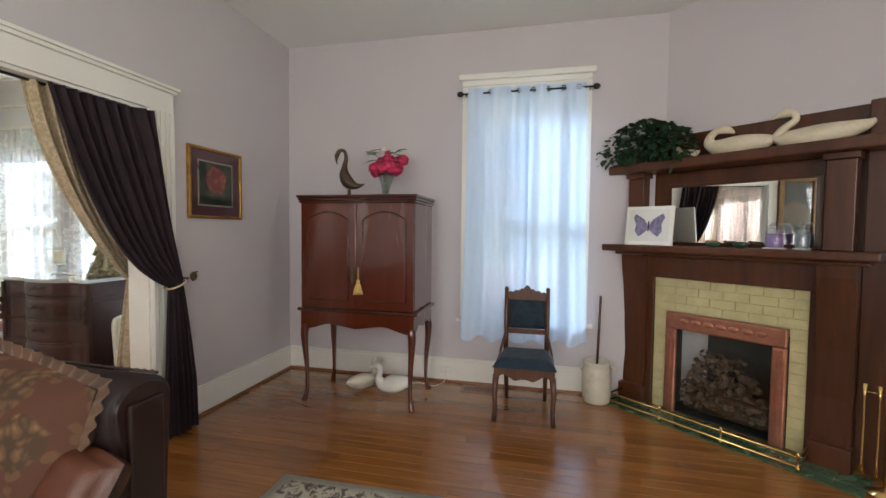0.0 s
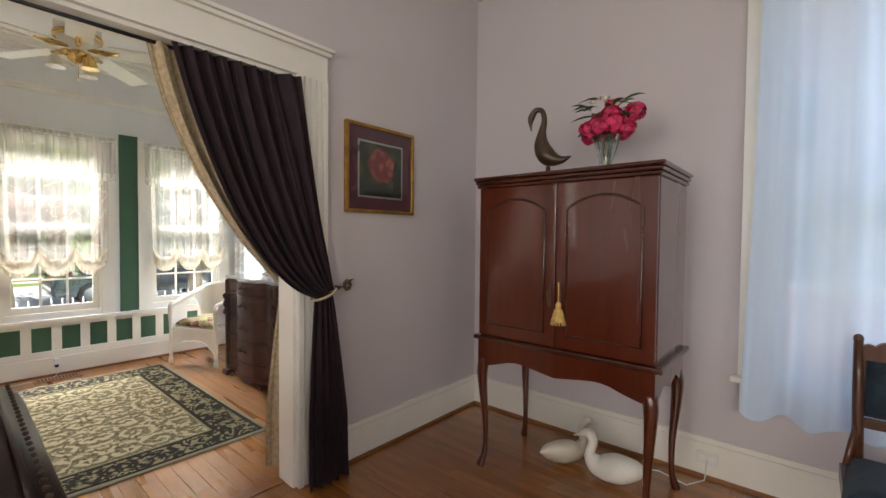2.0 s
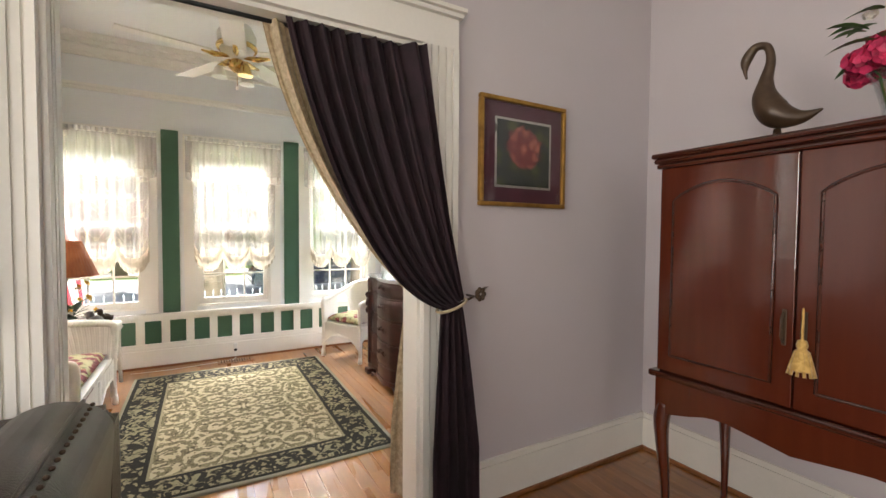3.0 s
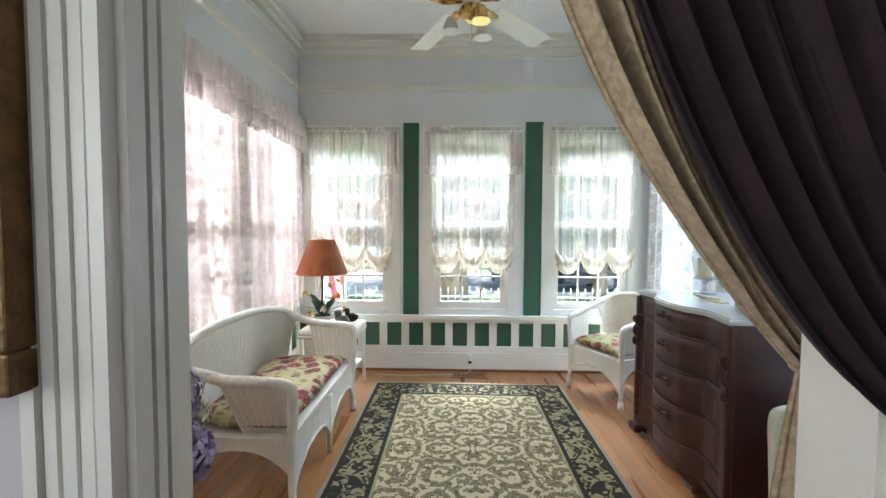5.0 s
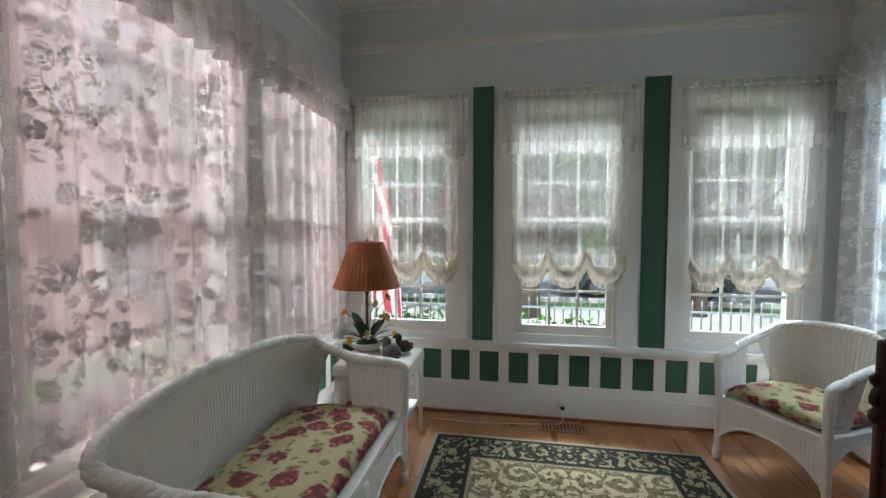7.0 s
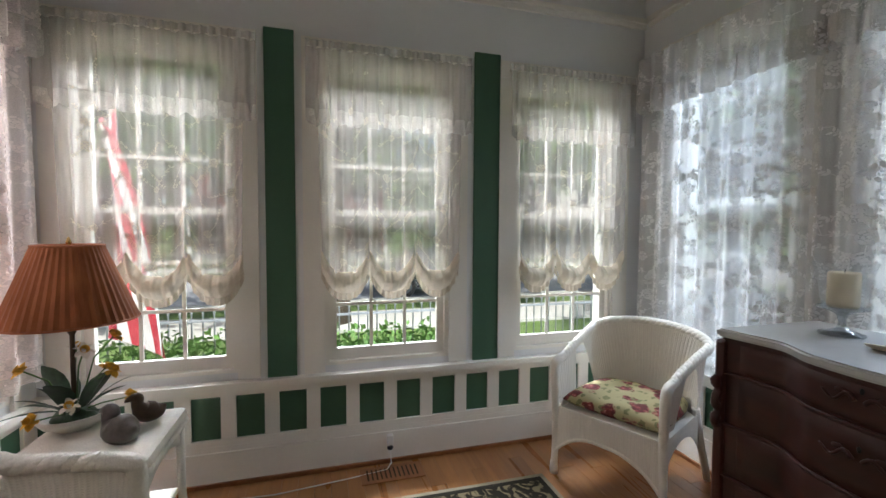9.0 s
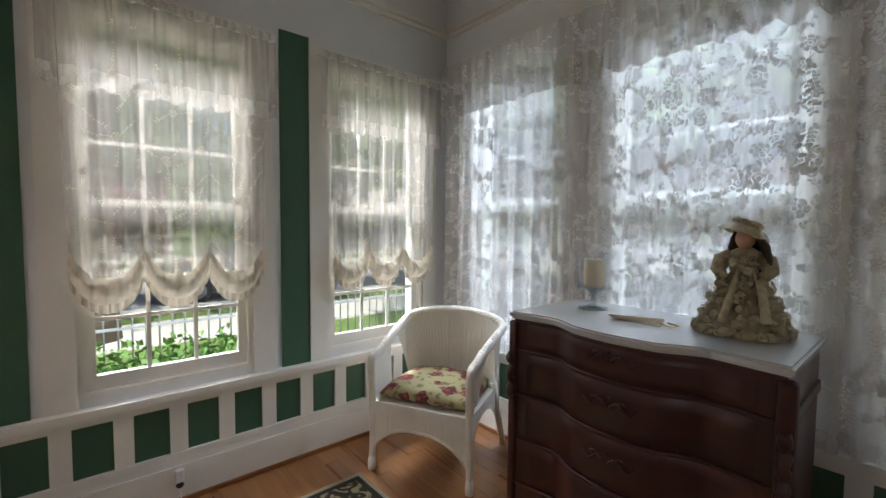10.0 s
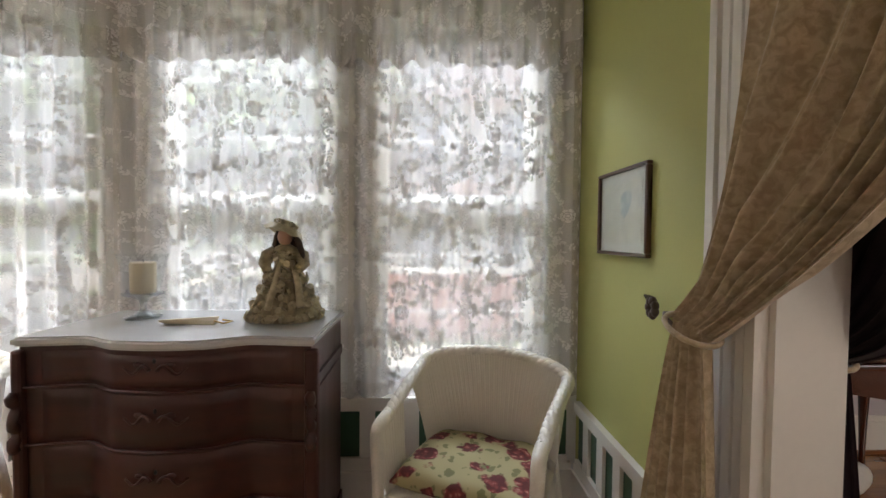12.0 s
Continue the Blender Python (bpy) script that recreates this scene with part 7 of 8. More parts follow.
def hurricane(x, y, z):
    h = thing("candle_holder", "clear glass hurricane holder with an ivory pillar candle", "candle holder", x, y, z)
    part("glass_stand", made(lathe, [(0.066, 0.0), (0.066, 0.006), (0.03, 0.018), (0.013, 0.03), (0.011, 0.05), (0.016, 0.072), (0.04, 0.088), (0.074, 0.096), (0.076, 0.102), (0.05, 0.103)], 32), thin_glass("pressed_glass", (0.74, 0.77, 0.79), 0.08, 0.20), h)
    part("glass_shade", made(lathe, [(0.058, 0.104), (0.068, 0.15), (0.074, 0.20), (0.092, 0.262), (0.089, 0.262), (0.071, 0.20), (0.065, 0.15), (0.055, 0.106)], 32), CLEAR_GLASS, h)
    part("candle", made(lathe, [(0.044, 0.1035), (0.046, 0.115), (0.046, 0.222), (0.042, 0.228), (0.030, 0.222), (0.001, 0.218)], 26), WAX, h, "ivory pillar candle")
    part("wick", made(tube, [(0, 0, 0.218), (0.002, 0, 0.238)], 0.0015, 5), BLACK, h)


hurricane(-4.66, 3.37, 0.962)


def folded_fan(x, y, z):
    f = thing("folded_fan", "folded ivory hand fan lying on the marble", "fan", x, y, z, 8)
    for k in range(7):
        a = radians(-14 + 5 * k)
        part("fan_blade", made(round_box, -0.10, -0.006, 0.0, 0.10, 0.006, 0.003, 0.001), WAX if k % 2 else SWAN_WOOD, f, "", pose(0, 0, 0.001 + 0.0032 * k, 0, 0, -16 + 5 * k))
    part("ribbon", made(tube, [(0.09, -0.01, 0.012), (0.13, -0.03, 0.006), (0.15, 0.01, 0.006), (0.11, 0.02, 0.01)], 0.003, 6), GOLD, f)


folded_fan(-4.41, 3.245, 0.962)
framed("small_picture", "small print in a thin brown wooden frame", -90, GX - 0.001, 3.175, 1.40, 0.40, 0.325, 0.014, (CHAIR_WOOD, PAPER, PAPER, bloom_picture("faint_print", (0.66, 0.63, 0.55), (0.70, 0.66, 0.56), (0.42, 0.47, 0.46), (0.58, 0.60, 0.55), 0.05)), 0.035, depth=0.022)


def floret_head(bm, c, r, n, size, rng):
    """A ball of four-petalled florets facing outwards."""
    for k in range(n):
        z = 1 - 2 * (k + 0.5) / n
        q = k * 2.39996
        d = (Vector((math.sqrt(1 - z * z) * math.cos(q), math.sqrt(1 - z * z) * math.sin(q), z)) + Vector((rng.gauss(0, 0.12), rng.gauss(0, 0.12), rng.gauss(0, 0.12)))).normalized()
        p = Vector(c) + d * r * rng.uniform(0.82, 1.08)
        s = d.orthogonal().normalized()
        s.rotate(Matrix.Rotation(rng.uniform(0, 6.3), 3, d))
        b = d.cross(s)
        w = size * rng.uniform(0.8, 1.2)
        for a in range(4):
            e, f = (s * math.cos(a * math.pi / 2) + b * math.sin(a * math.pi / 2)), (b * math.cos(a * math.pi / 2) - s * math.sin(a * math.pi / 2))
            lift = rng.uniform(-0.15, 0.35)
            rows = [[bm.verts.new(p + w * (e * u + f * v) + d * w * (h + lift * u)) for u, v, h in row] for row in (((0.05, 0.0, 0), (0.5, -0.48, 0.16), (0.92, -0.34, 0.05)), ((0.08, 0.0, 0), (0.55, 0.0, 0.05), (1.02, 0.0, -0.08)), ((0.05, 0.0, 0), (0.5, 0.48, 0.16), (0.92, 0.34, 0.05)))]
            for i in (0, 1):
                for j in (0, 1):
                    bm.faces.new((rows[i][j], rows[i][j + 1], rows[i + 1][j + 1], rows[i + 1][j])).smooth = True


def hydrangeas():
    rng = random.Random(21)
    h = thing("hydrangea_arrangement", "lilac and cream silk hydrangeas in a tall vase", "flowers", -3.02, 0.85, 0)
    part("vase", made(lathe, [(0.10, 0.0), (0.105, 0.02), (0.075, 0.2), (0.09, 0.45), (0.10, 0.58), (0.075, 0.66), (0.085, 0.70)], 24), CERAMIC_WHITE, h, "tall white floor vase")
    heads = [(-0.08, 0.04, 1.0, 0.085, 0), (0.05, 0.09, 1.02, 0.08, 1), (0.12, -0.02, 0.95, 0.08, 0), (-0.02, -0.06, 1.0, 0.08, 0), (-0.16, 0.0, 0.90, 0.08, 0), (-0.06, 0.13, 0.90, 0.085, 0), (0.08, 0.13, 0.86, 0.075, 0), (-0.15, 0.10, 0.80, 0.075, 1), (0.0, 0.04, 0.93, 0.085, 0), (-0.12, 0.14, 0.69, 0.075, 0), (-0.01, 0.17, 0.76, 0.08, 0), (0.10, 0.10, 0.70, 0.07, 1), (-0.19, 0.08, 0.64, 0.07, 0)]
    for x, y, z, r, k in heads:
        part("flower_head", made(floret_head, (x, y, z), r, 70, 0.023, rng), CREAM_PETAL if k else LILAC, h, "cream hydrangea head" if k else "lilac hydrangea head")
        part("stem", made(tube, [(0, 0, 0.6), (x * 0.5, y * 0.5, 0.74), (x, y, z)], 0.004, 5), LEAF, h)
    for k in range(10):
        a = 2 * math.pi * k / 10
        part("leaf", made(leaf_blade, (0.08 * math.cos(a), 0.08 * math.sin(a), 0.74), (math.cos(a), math.sin(a), 0.3), 0.16, 0.035), LEAF, h)


hydrangeas()


FAN_Z = 2.985


def ceiling_fan(x, y):
    f = thing("ceiling_fan", "white ceiling fan with polished brass fittings", "ceiling fan", x, y, FAN_Z)
    up = PH - FAN_Z
    part("canopy", made(lathe, [(0.06, up - 0.07), (0.075, up - 0.03), (0.075, up)], 20), WHITE, f)
    part("downrod", made(tube, [(0, 0, up - 0.06), (0, 0, -0.20)], 0.012, 10), BRASS, f)
    part("motor", made(lathe, [(0.03, -0.44), (0.085, -0.42), (0.12, -0.36), (0.125, -0.28), (0.09, -0.21), (0.03, -0.195)], 26), WHITE, f, "white motor housing")
    part("brass_ring", made(lathe, [(0.127, -0.375), (0.132, -0.36), (0.127, -0.345)], 26), BRASS, f)
    for k in range(5):
        m = pose(0, 0, -0.425, 0, 0, 72 * k + 65)
        iron = part("blade_iron", made(tube, [(0.05, 0, 0), (0.14, 0, -0.012), (0.22, 0, 0.0)], [0.012, 0.02, 0.014], 8), BRASS, f, "", m)
        blade = part("blade", made(round_box, 0.17, -0.07, -0.004, 0.68, 0.07, 0.004, 0.003), WHITE, f, "white fan blade", m @ pose(0, 0, 0, -10))
    part("light_kit", made(lathe, [(0.02, -0.53), (0.055, -0.50), (0.06, -0.46), (0.03, -0.44)], 20), BRASS, f)
    for k in range(3):
        a = 2 * math.pi * k / 3 + 0.4
        c = (0.11 * math.cos(a), 0.11 * math.sin(a))
        part("lamp_arm", made(tube, [(0.04 * math.cos(a), 0.04 * math.sin(a), -0.49), (*[v * 0.8 for v in c], -0.475), (*c, -0.50)], 0.007, 8), BRASS, f)
        part("glass_shade", made(lathe, [(0.02, -0.50), (0.032, -0.52), (0.042, -0.56), (0.05, -0.575)], 16, (*c, 0)), BRASS if k == 0 else CERAMIC_WHITE, f)
    part("pull_chain", made(tube, [(0.0, 0, -0.53), (0.0, 0, -0.625)], 0.0022, 5), BRASS, f)
    part("chain_knob", made(ball, (0.0, 0, -0.633), 0.009, 0.009, 0.011, 8, 6), WHITE, f)


ceiling_fan(-4.225, 1.86)
pull = thing("pull_chain", "black pull chain hanging from the ceiling", "pull chain", -0.66, 2.16, LH)
part("canopy", made(lathe, [(0.04, -0.02), (0.05, 0.0)], 14), CEILING, pull)
part("chain", made(tube, [(0, 0, -0.01), (0, 0, -0.60)], 0.003, 5), BLACK, pull)
part("knob", made(ball, (0, 0, -0.62), 0.009, 0.009, 0.02, 8, 6), BLACK, pull)


def plug_in():
    p = thing("night_light", "white plug-in with a dark lens on the baseboard", "night light", WX + 0.0305, 1.935, 0.135)
    part("plug_body", made(round_box, 0, -0.018, -0.03, 0.03, 0.018, 0.03, 0.005), PLASTIC, p)
    part("lens", made(ball, (0.022, 0, -0.04), 0.016, 0.018, 0.016, 10, 6), BLACK, p)
    pts = [(0.02, 0, -0.04), (0.06, 0.0, -0.11), (0.09, -0.03, -0.129), (0.12, -0.25, -0.13), (0.16, -0.6, -0.13), (0.14, -0.9, -0.13)]
    part("cord", made(tube, pts, 0.003, 5), PLASTIC, p, "white power cord on the floor")


plug_in()
cord = thing("power_cord", "white power cord lying behind the armoire", "cord", -1.0, 4.0, 0.004)
part("wire", made(tube, [(-0.35, -0.12, 0), (-0.2, -0.05, 0.002), (-0.05, -0.10, 0), (0.02, 0.0, 0.01), (0.02, 0.052, 0.10)], 0.0035, 5), PLASTIC, cord)

# ---- outdoors ----
GZ = -0.65
GRASS = plain("lawn_grass", (0.085, 0.13, 0.03), 0.9, vary=0.4, stain=0.6, grain=12, relief=0.6)
ASPHALT = plain("street_asphalt", (0.30, 0.30, 0.31), 0.85, vary=0.2, stain=0.5, grain=40, relief=0.4)
CONCRETE = plain("pavement_concrete", (0.42, 0.40, 0.36), 0.85, vary=0.15, stain=0.8, grain=25, relief=0.4)
BRICK_RED = plain("red_brick_masonry", (0.30, 0.10, 0.07), 0.85, vary=0.25, stain=2, grain=14, relief=0.5)
PINK_SIDING = plain("salmon_painted_masonry", (0.58, 0.30, 0.24), 0.8, vary=0.12, stain=1, grain=20, relief=0.3)
SIDING = plain("pale_siding", (0.62, 0.60, 0.55), 0.7, vary=0.1, stain=1, grain=10)
ROOFING = plain("brown_shingle", (0.22, 0.15, 0.12), 0.9, vary=0.3, stain=2, grain=8, relief=0.5)
BARK = plain("tree_bark", (0.10, 0.075, 0.05), 0.95, vary=0.35, stain=6, grain=18, relief=0.8)
FOLIAGE = plain("tree_foliage", (0.12, 0.19, 0.05), 0.6, vary=0.45, stain=1.5, grain=6)
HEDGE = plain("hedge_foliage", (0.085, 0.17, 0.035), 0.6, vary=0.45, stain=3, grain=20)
CAR_BLUE = plain("dark_blue_car_paint", (0.025, 0.035, 0.06), 0.2, 0.3, vary=0.1, coat=1.0)
GLASS_DARK = plain("dark_window_glass", (0.03, 0.035, 0.04), 0.06, vary=0.2, coat=0.5)
RUBBER = plain("tyre_rubber", (0.02, 0.02, 0.02), 0.8)
IRON_GREY = plain("grey_iron_fence", (0.25, 0.26, 0.27), 0.5, 0.3, vary=0.15)


def ground(bm):
    box(bm, -400, -400, GZ - 0.3, 400, 400, GZ)


structure("ground", made(ground), GRASS, "green lawn round the house", "ground")
structure("road", made(box, -22.5, -150, GZ + 0.001, -15.0, 150, GZ + 0.02), ASPHALT, "grey asphalt street in front of the house", "road")
structure("pavement", made(box, -13.6, -150, GZ + 0.001, -11.8, 150, GZ + 0.06), CONCRETE, "pale concrete pavement along the street", "pavement")
structure("kerb", made(box, -15.0, -150, GZ + 0.001, -14.8, 150, GZ + 0.12), CONCRETE, "concrete kerb along the street", "kerb")
structure("pavement_far", made(box, -26, -150, GZ + 0.001, -24.2, 150, GZ + 0.06), CONCRETE, "pale concrete pavement across the street", "pavement")


def iron_fence(x, y0, y1):
    f = thing("iron_fence", "low grey iron picket fence along the garden", "fence", x, y0, GZ)
    n = int((y1 - y0) / 0.13)
    me = None
    for z in (0.18, 0.78):
        part("rail", made(box, -0.014, 0, z, 0.014, y1 - y0, z + 0.03), IRON_GREY, f)
    for k in range(n):
        ob = part("picket", made(lathe, [(0.011, 0.0), (0.011, 0.88), (0.018, 0.90), (0.002, 0.97)], 6), IRON_GREY, f, "", pose(0, 0.13 * k, 0)) if me is None else new("picket", me)
        if me is None:
            me = ob.data
        else:
            ob.parent = f
            ob.matrix_local = pose(0, 0.13 * k, 0)


iron_fence(-9.6, -6, 11)


def leafy(bm, c, r, n, size, rng):
    """Loose small leaves filling an uneven lump."""
    for _ in range(n):
        d = Vector((rng.gauss(0, 1), rng.gauss(0, 1), rng.gauss(0, 1))).normalized()
        p = Vector(c) + Vector((d.x * r[0], d.y * r[1], d.z * r[2])) * rng.uniform(0.45, 1.05)
        s = Vector((rng.gauss(0, 1), rng.gauss(0, 1), rng.gauss(0, 1))).normalized()
        b = s.orthogonal().normalized()
        q = size * rng.uniform(0.6, 1.3)
        vs = [bm.verts.new(p + s * q * u + b * q * w) for u, w in ((-1, 0), (0, -0.55), (1, 0), (0, 0.55))]
        bm.faces.new(vs)


def hedge(x0, x1, y0, y1, h, seed):
    rng = random.Random(seed)
    g = thing("hedge", "clipped leafy green hedge inside the fence", "hedge", 0, 0, GZ)
    bm = bmesh.new()
    y = y0
    while y < y1:
        leafy(bm, ((x0 + x1) / 2, y, h * 0.5), ((x1 - x0) / 2, 0.35, h * 0.52), 380, 0.05, rng)
        y += 0.42
    part("foliage", bm, HEDGE, g)
    # solid box in a darker leaf colour fills the inside of the hedge
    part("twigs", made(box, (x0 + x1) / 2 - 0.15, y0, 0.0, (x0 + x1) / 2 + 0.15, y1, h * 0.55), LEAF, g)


hedge(-9.3, -8.5, -3.0, 2.9, 0.80, 31)


def tree(x, y, h, r, seed, label="broad leafy shade tree beside the street", leaves=2300, trunk=0.22):
    rng = random.Random(seed)
    t = thing("tree", label, "tree", x, y, GZ)
    base = h * 0.42
    part("trunk", made(tube, [(0, 0, 0), (0.05, 0.02, base * 0.3), (-0.04, 0.05, base * 0.7), (0.06, 0, base), (0.1, 0.05, h * 0.75)], [trunk * 1.35, trunk, trunk * 0.85, trunk * 0.7, trunk * 0.2], 12), BARK, t)
    bm = bmesh.new()
    for k in range(9):
        a = 2 * math.pi * k / 9 + rng.uniform(-0.3, 0.3)
        z = base * rng.uniform(0.75, 1.25)
        e = Vector((math.cos(a) * r * rng.uniform(0.5, 0.95), math.sin(a) * r * rng.uniform(0.5, 0.95), z + (h - z) * rng.uniform(0.15, 0.75)))
        mid = Vector((0.05, 0, z)).lerp(e, 0.5) + Vector((0, 0, 0.3))
        part("limb", made(tube, [(0.03, 0, z * 0.9), tuple(mid), tuple(e)], [trunk * 0.42, trunk * 0.25, trunk * 0.06], 7), BARK, t)
        leafy(bm, e, (r * 0.42, r * 0.42, r * 0.30), leaves // 9, 0.16, rng)
        leafy(bm, mid + Vector((0, 0, 0.6)), (r * 0.35, r * 0.35, r * 0.26), leaves // 14, 0.16, rng)
    leafy(bm, (0.1, 0, h * 0.8), (r * 0.5, r * 0.5, r * 0.35), leaves // 6, 0.16, rng)
    part("crown", bm, FOLIAGE, t)


tree(-12.6, 1.75, 8.5, 3.6, 1, trunk=0.32)
tree(-14.2, 9.5, 8.0, 3.4, 2)
tree(-13.9, -6.5, 9.0, 3.8, 3)
tree(-28, 4.5, 11, 4.6, 4)
tree(-30, -6, 12, 5.2, 5)
tree(-29, 15, 11, 4.8, 6)
tree(-20.0, 24, 10, 4.5, 7)
tree(-8.0, 14, 8, 3.4, 8, "tall leafy tree behind the neighbouring garden")
tree(-3.6, 22, 9, 4.0, 10, "tall leafy tree behind the neighbouring garden")
tree(-7.5, -9, 8, 3.2, 9)


def house(x, y, w, d, h, rz, wall, label, roof=ROOFING, porch=True, cols=4):
    g = thing("house", label, "house", x, y, GZ, rz)
    part("wall", made(box, -w / 2, -d / 2, 0, w / 2, d / 2, h), wall, g)
    rf = [(-w / 2 - 0.4, h), (w / 2 + 0.4, h), (0, h + w * 0.28)]
    part("roof", made(outline, rf, "y", -d / 2 - 0.4, d / 2 + 0.4), roof, g)
    for s in range(2):
        for k in range(cols):
            xx = -w / 2 + w * (k + 0.5) / cols
            z = 0.9 + 2.9 * s
            if z + 1.6 > h:
                continue
            win = part("window", made(box, xx - 0.55, -d / 2 - 0.06, z, xx + 0.55, -d / 2 - 0.0005, z + 1.6), SIDING, g)
            part("pane", made(box, xx - 0.45, -d / 2 - 0.075, z + 0.1, xx + 0.45, -d / 2 - 0.0605, z + 1.5), GLASS_DARK, win)
    if porch:
        part("porch_floor", made(box, -w / 2, -d / 2 - 2.2, 0.0, w / 2, -d / 2 - 0.08, 0.5), CONCRETE, g)
        part("porch_roof", made(box, -w / 2 - 0.2, -d / 2 - 2.4, 2.9, w / 2 + 0.2, -d / 2 - 0.09, 3.15), roof, g)
        for k in range(cols + 1):
            xx = -w / 2 + 0.2 + (w - 0.4) * k / cols
            part("porch_column", made(lathe, [(0.16, 0.5), (0.16, 0.6), (0.11, 0.65), (0.10, 2.75), (0.16, 2.9)], 14), SIDING, g, "", pose(xx, -d / 2 - 2.1, 0))
        for z in (0.75, 1.3):
            part("porch_rail", made(box, -w / 2 + 0.2, -d / 2 - 2.12, z, w / 2 - 0.2, -d / 2 - 2.06, z + 0.07), SIDING, g)
    return g


def far_woods():
    rng = random.Random(77)
    bm = bmesh.new()
    for k in range(150):
        a = radians(60 + 1.95 * k)
        d = rng.uniform(58, 66)
        h = rng.uniform(7, 14)
        leafy(bm, (d * math.cos(a) - 4, d * math.sin(a) + 2, h * 0.5), (3.2, 3.2, h * 0.55), 150, 0.8, rng)
    tagged(part("far_woods", bm, FOLIAGE), "distant belt of leafy green trees", "woods", kind="stuff")


far_woods()
tree(-24, -1.5, 9, 4.2, 14)
tree(-6.2, 13.5, 9, 3.6, 24, "tall leafy tree behind the neighbouring garden", 3600)
tree(-9.5, 12.0, 9, 3.6, 25, "tall leafy tree behind the neighbouring garden", 3600)
tree(-27, -12, 10, 4.8, 19)
tree(-27, 19, 10, 4.8, 20)
tree(-14.3, 14.5, 8, 3.4, 21)
tree(-28.5, 0.5, 8, 4.2, 22)
tree(-25, 10, 9, 4.2, 15)
tree(-11.5, -2.6, 6.5, 2.6, 16, trunk=0.16)
tree(-13.2, 5.6, 7.0, 2.8, 17, trunk=0.16)
tree(-7.2, 9.5, 6.5, 2.6, 18, "small leafy garden tree", trunk=0.14)
house(-36, 0, 11, 9, 5.8, 90, BRICK_RED, "red brick house across the street")
house(-37, 17, 11, 9, 5.6, 90, SIDING, "pale sided house across the street")
house(-37, -17, 12, 9, 6.0, 90, BRICK_RED, "red brick house with a porch across the street")
house(-2.2, 17.5, 10, 8, 5.6, 0, SIDING, "pale neighbouring house with a columned porch", plain("salmon_shingle", (0.45, 0.27, 0.22), 0.9, vary=0.2, stain=2, grain=8))
house(-4.5, -9.0, 14, 8, 6.2, 180, PINK_SIDING, "salmon painted neighbouring house in full light", porch=False, cols=3)
wall = thing("garden_wall", "low red brick garden wall with white coping", "garden wall", -1.5, 9.6, GZ)
part("brickwork", made(box, -3.2, -0.12, 0, 5.5, 0.12, 1.25), BRICK_RED, wall)
part("coping", made(box, -3.3, -0.16, 1.2505, 5.6, 0.16, 1.34), SIDING, wall)
drive = structure("driveway", made(box, -9.0, 6.0, GZ + 0.001, 8, 9.0, GZ + 0.03), CONCRETE, "pale concrete driveway beside the porch", "driveway")


def parked_car(x, y, rz):
    c = thing("parked_car", "dark blue parked saloon car by the kerb", "car", x, y, GZ + 0.02, rz)
    prof = [(-2.2, 0.28), (2.2, 0.28), (2.25, 0.55), (2.15, 0.74), (1.2, 0.86), (-1.5, 0.88), (-2.15, 0.82), (-2.25, 0.5)]
    bm = made(outline, prof, "y", -0.86, 0.86)
    bmesh.ops.bevel(bm, geom=list(bm.edges), offset=0.07, segments=3, affect="EDGES")
    part("body", bm, CAR_BLUE, c)
    cab = [(-1.55, 0.87), (1.15, 0.86), (0.45, 1.36), (-0.9, 1.38)]
    bm = made(outline, cab, "y", -0.72, 0.72)
    bmesh.ops.bevel(bm, geom=list(bm.edges), offset=0.08, segments=3, affect="EDGES")
    part("cabin", bm, GLASS_DARK, c, "dark tinted window cabin")
    part("roof", made(round_box, -0.85, -0.66, 1.365, 0.42, 0.66, 1.41, 0.02), CAR_BLUE, c)
    for x0 in (-1.38, 1.38):
        for y0 in (-0.80, 0.80):
            w = part("wheel", made(lathe, [(0.001, -0.1), (0.30, -0.1), (0.33, -0.06), (0.33, 0.06), (0.30, 0.1), (0.001, 0.1)], 22), RUBBER, c, "", pose(x0, y0, 0.33, 90))
            part("rim", made(lathe, [(0.001, -0.106), (0.19, -0.106), (0.2, 0.106), (0.001, 0.106)], 16), IRON_GREY, w)
    for y0 in (-0.6, 0.6):
        part("headlight", made(ball, (2.17, y0, 0.64), 0.08, 0.18, 0.07), PLASTIC, c)


parked_car(-16.2, 5.2, 90)


def flag():
    f = thing("striped_flag", "red and white striped flag on a porch pole", "flag", -6.9, 0.30, 0.3)
    part("pole", made(tube, [(0.74, 0.1, 1.1), (0, 0, 1.95)], 0.010, 8), BARK, f)
    RED = cloth("red_flag_cloth", (0.50, 0.03, 0.05), (0.58, 0.05, 0.07))
    PALE = cloth("white_flag_cloth", (0.72, 0.70, 0.68), (0.80, 0.78, 0.76))
    for k in range(7):
        def strip(u, v, k=k):
            q = (k + u) / 7
            return (0.04 * math.sin(q * 9 + v * 3) + 0.3 * q * (1 - v), -0.06 + 0.34 * q * (0.35 + 0.65 * v) + 0.05 * math.sin(q * 7 + v * 4), 1.90 - 0.30 * q - 1.6 * v + 0.10 * q * v)
        part("stripe", made(sheet, strip, 4, 20), RED if k % 2 == 0 else PALE, f)


flag()

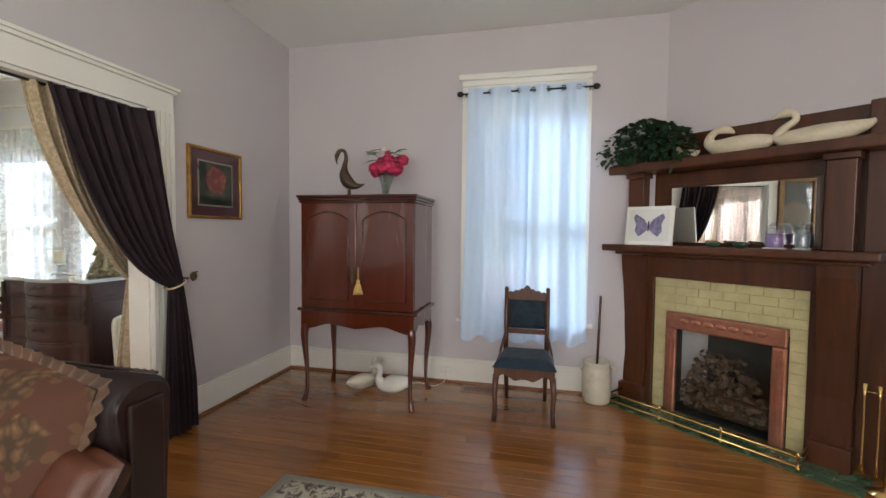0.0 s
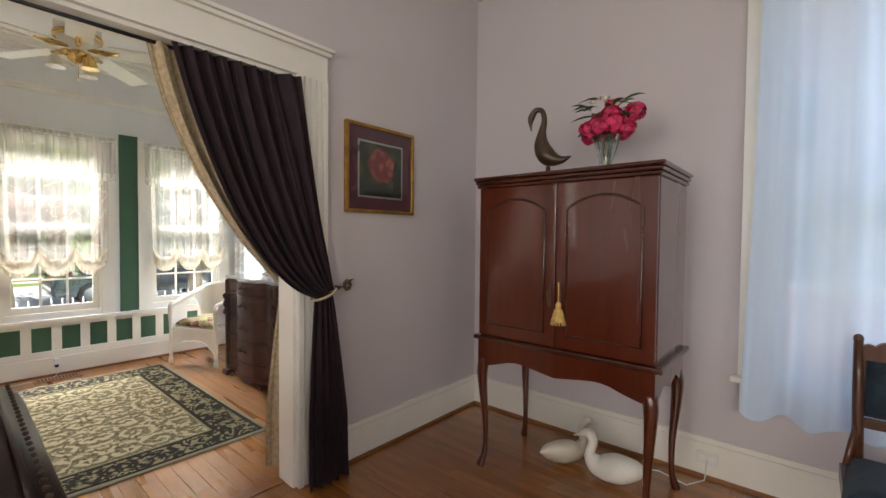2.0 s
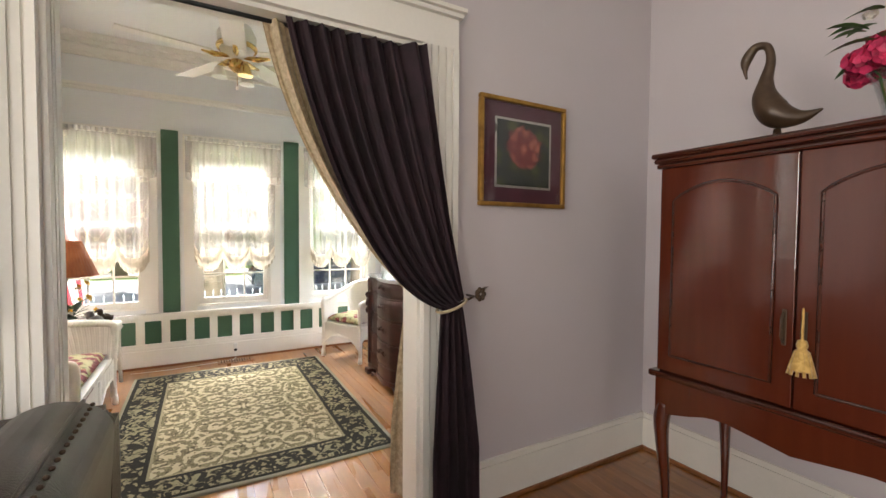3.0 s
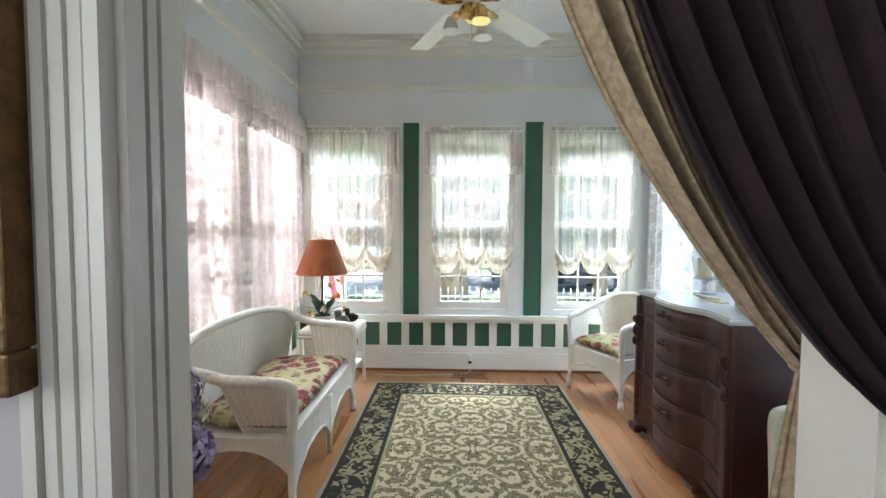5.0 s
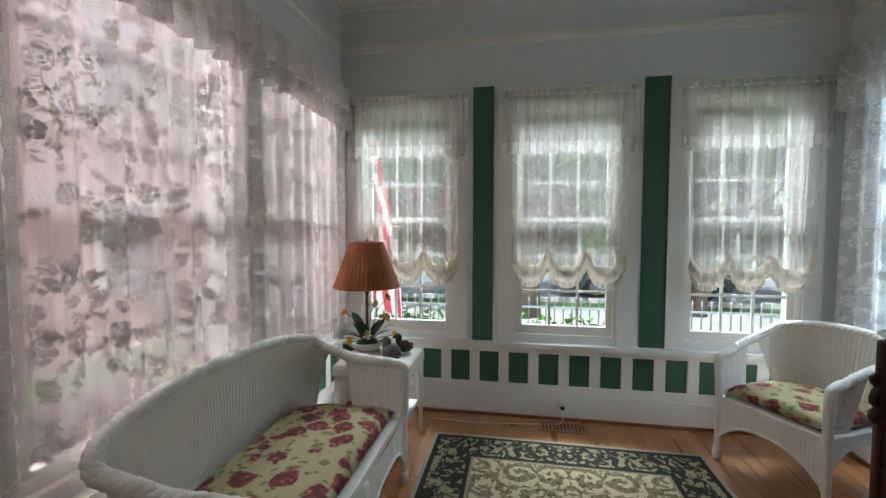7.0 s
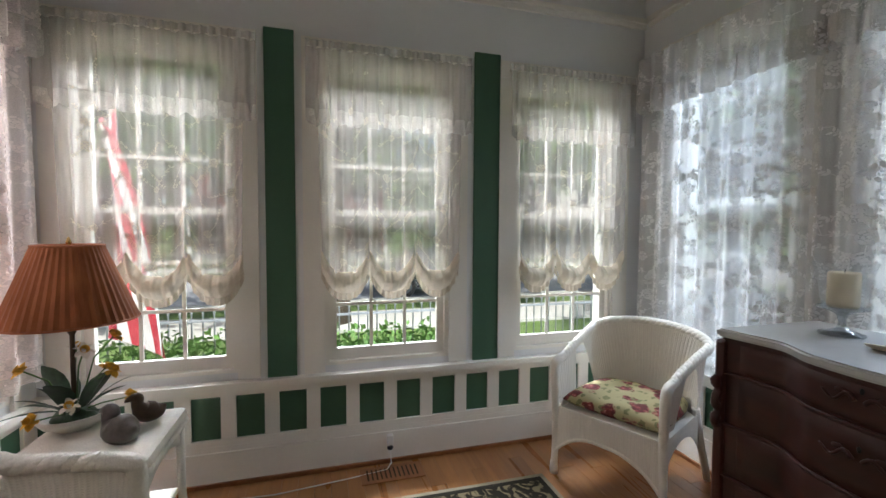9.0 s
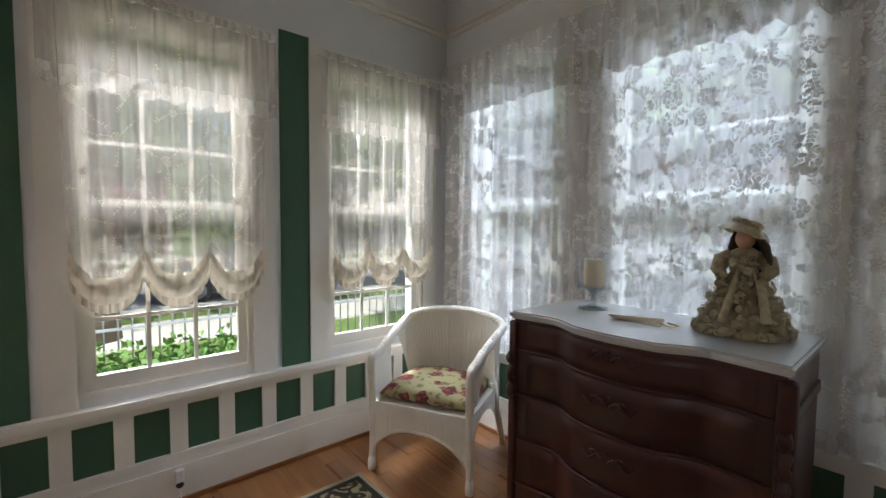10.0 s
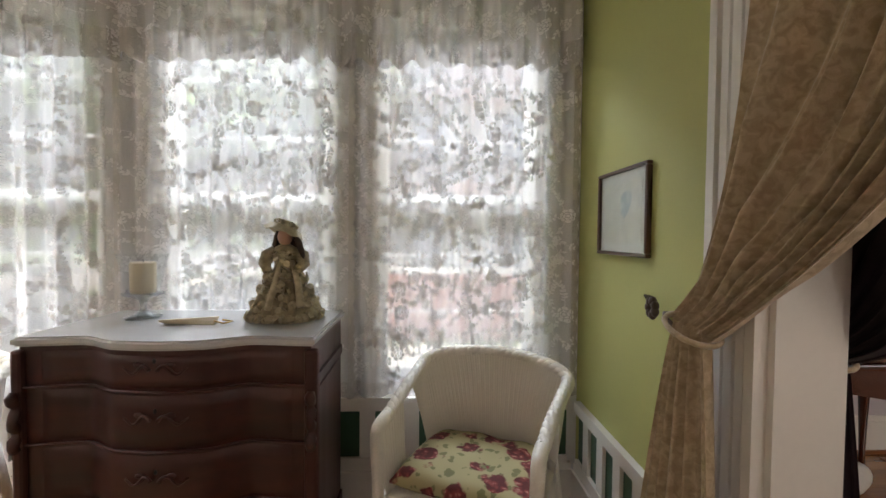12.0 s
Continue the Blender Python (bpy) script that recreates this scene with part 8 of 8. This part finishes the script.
# ---- floor boards ----
structure("floor_base", made(box, WX - 0.1, LS - 0.1, -0.25, EX + 0.1, LN + 0.1, -0.012), GAP, "dark gap under the floor boards", "floor")
structure("threshold", made(round_box, GX - 0.02, OY0 + 0.0185, 0.0005, GX + 0.06, OY1 - 0.0185, 0.008, 0.003), OAK_TRIM, "dark oak threshold strip in the opening", "threshold")


def board_mesh(name, length, width, mat):
    bm = bmesh.new()
    top = 0.0
    e = 0.0012
    lo = [bm.verts.new(p) for p in ((0, 0, -0.011), (length, 0, -0.011), (length, width, -0.011), (0, width, -0.011))]
    mi = [bm.verts.new(p) for p in ((0, 0, top - e), (length, 0, top - e), (length, width, top - e), (0, width, top - e))]
    hi = [bm.verts.new(p) for p in ((e, e, top), (length - e, e, top), (length - e, width - e, top), (e, width - e, top))]
    bm.faces.new(hi)
    for a, b in ((lo, mi), (mi, hi)):
        for k in range(4):
            bm.faces.new((a[k], a[(k + 1) % 4], b[(k + 1) % 4], b[k]))
    me = bpy.data.meshes.new(name)
    bm.to_mesh(me)
    bm.free()
    me.materials.append(mat)
    return me


def boarded(name, x0, x1, y0, y1, mat, label, lengths, seed, limit, near):
    """Narrow floor boards: those near the walk are single boards, the rest one joined part."""
    rng = random.Random(seed)
    f = tagged(new(name), label, "floor", kind="structure")
    w = 0.083
    kinds = {ln: board_mesh("board", ln, w - 0.001, mat) for ln in lengths}
    rest = bmesh.new()
    count, y = 0, y0
    while y < y1 - 0.01:
        x = x0 - rng.uniform(0, 0.8)
        while x < x1:
            ln = rng.choice(lengths)
            a, b = max(x, x0), min(x + ln - 0.001, x1)
            inside = a == x and b == x + ln - 0.001 and y + w <= y1
            if b - a > 0.02:
                if inside and count < limit and near(x + ln / 2, y):
                    ob = new("board", kinds[ln])
                    ob.parent = f
                    ob.location = (x, y, 0)
                    count += 1
                else:
                    box(rest, a, y, -0.011, b, min(y + w - 0.001, y1), 0.0)
            x += ln
        y += w
    tagged(part("boards", rest, mat, f), "floor boards along the edges", kind="stuff")


boarded("floor_porch", WX, GX - 0.001, PS, PN, OAK_GOLD, "golden oak strip floor of the sun porch", (0.62, 0.9, 1.2), 5, 300, lambda x, y: True)
boarded("floor_living", GX, EX, LS, LN, OAK_RED, "glossy red-brown oak strip floor", (0.7, 1.0, 1.3), 6, 300, lambda x, y: y > 1.2)
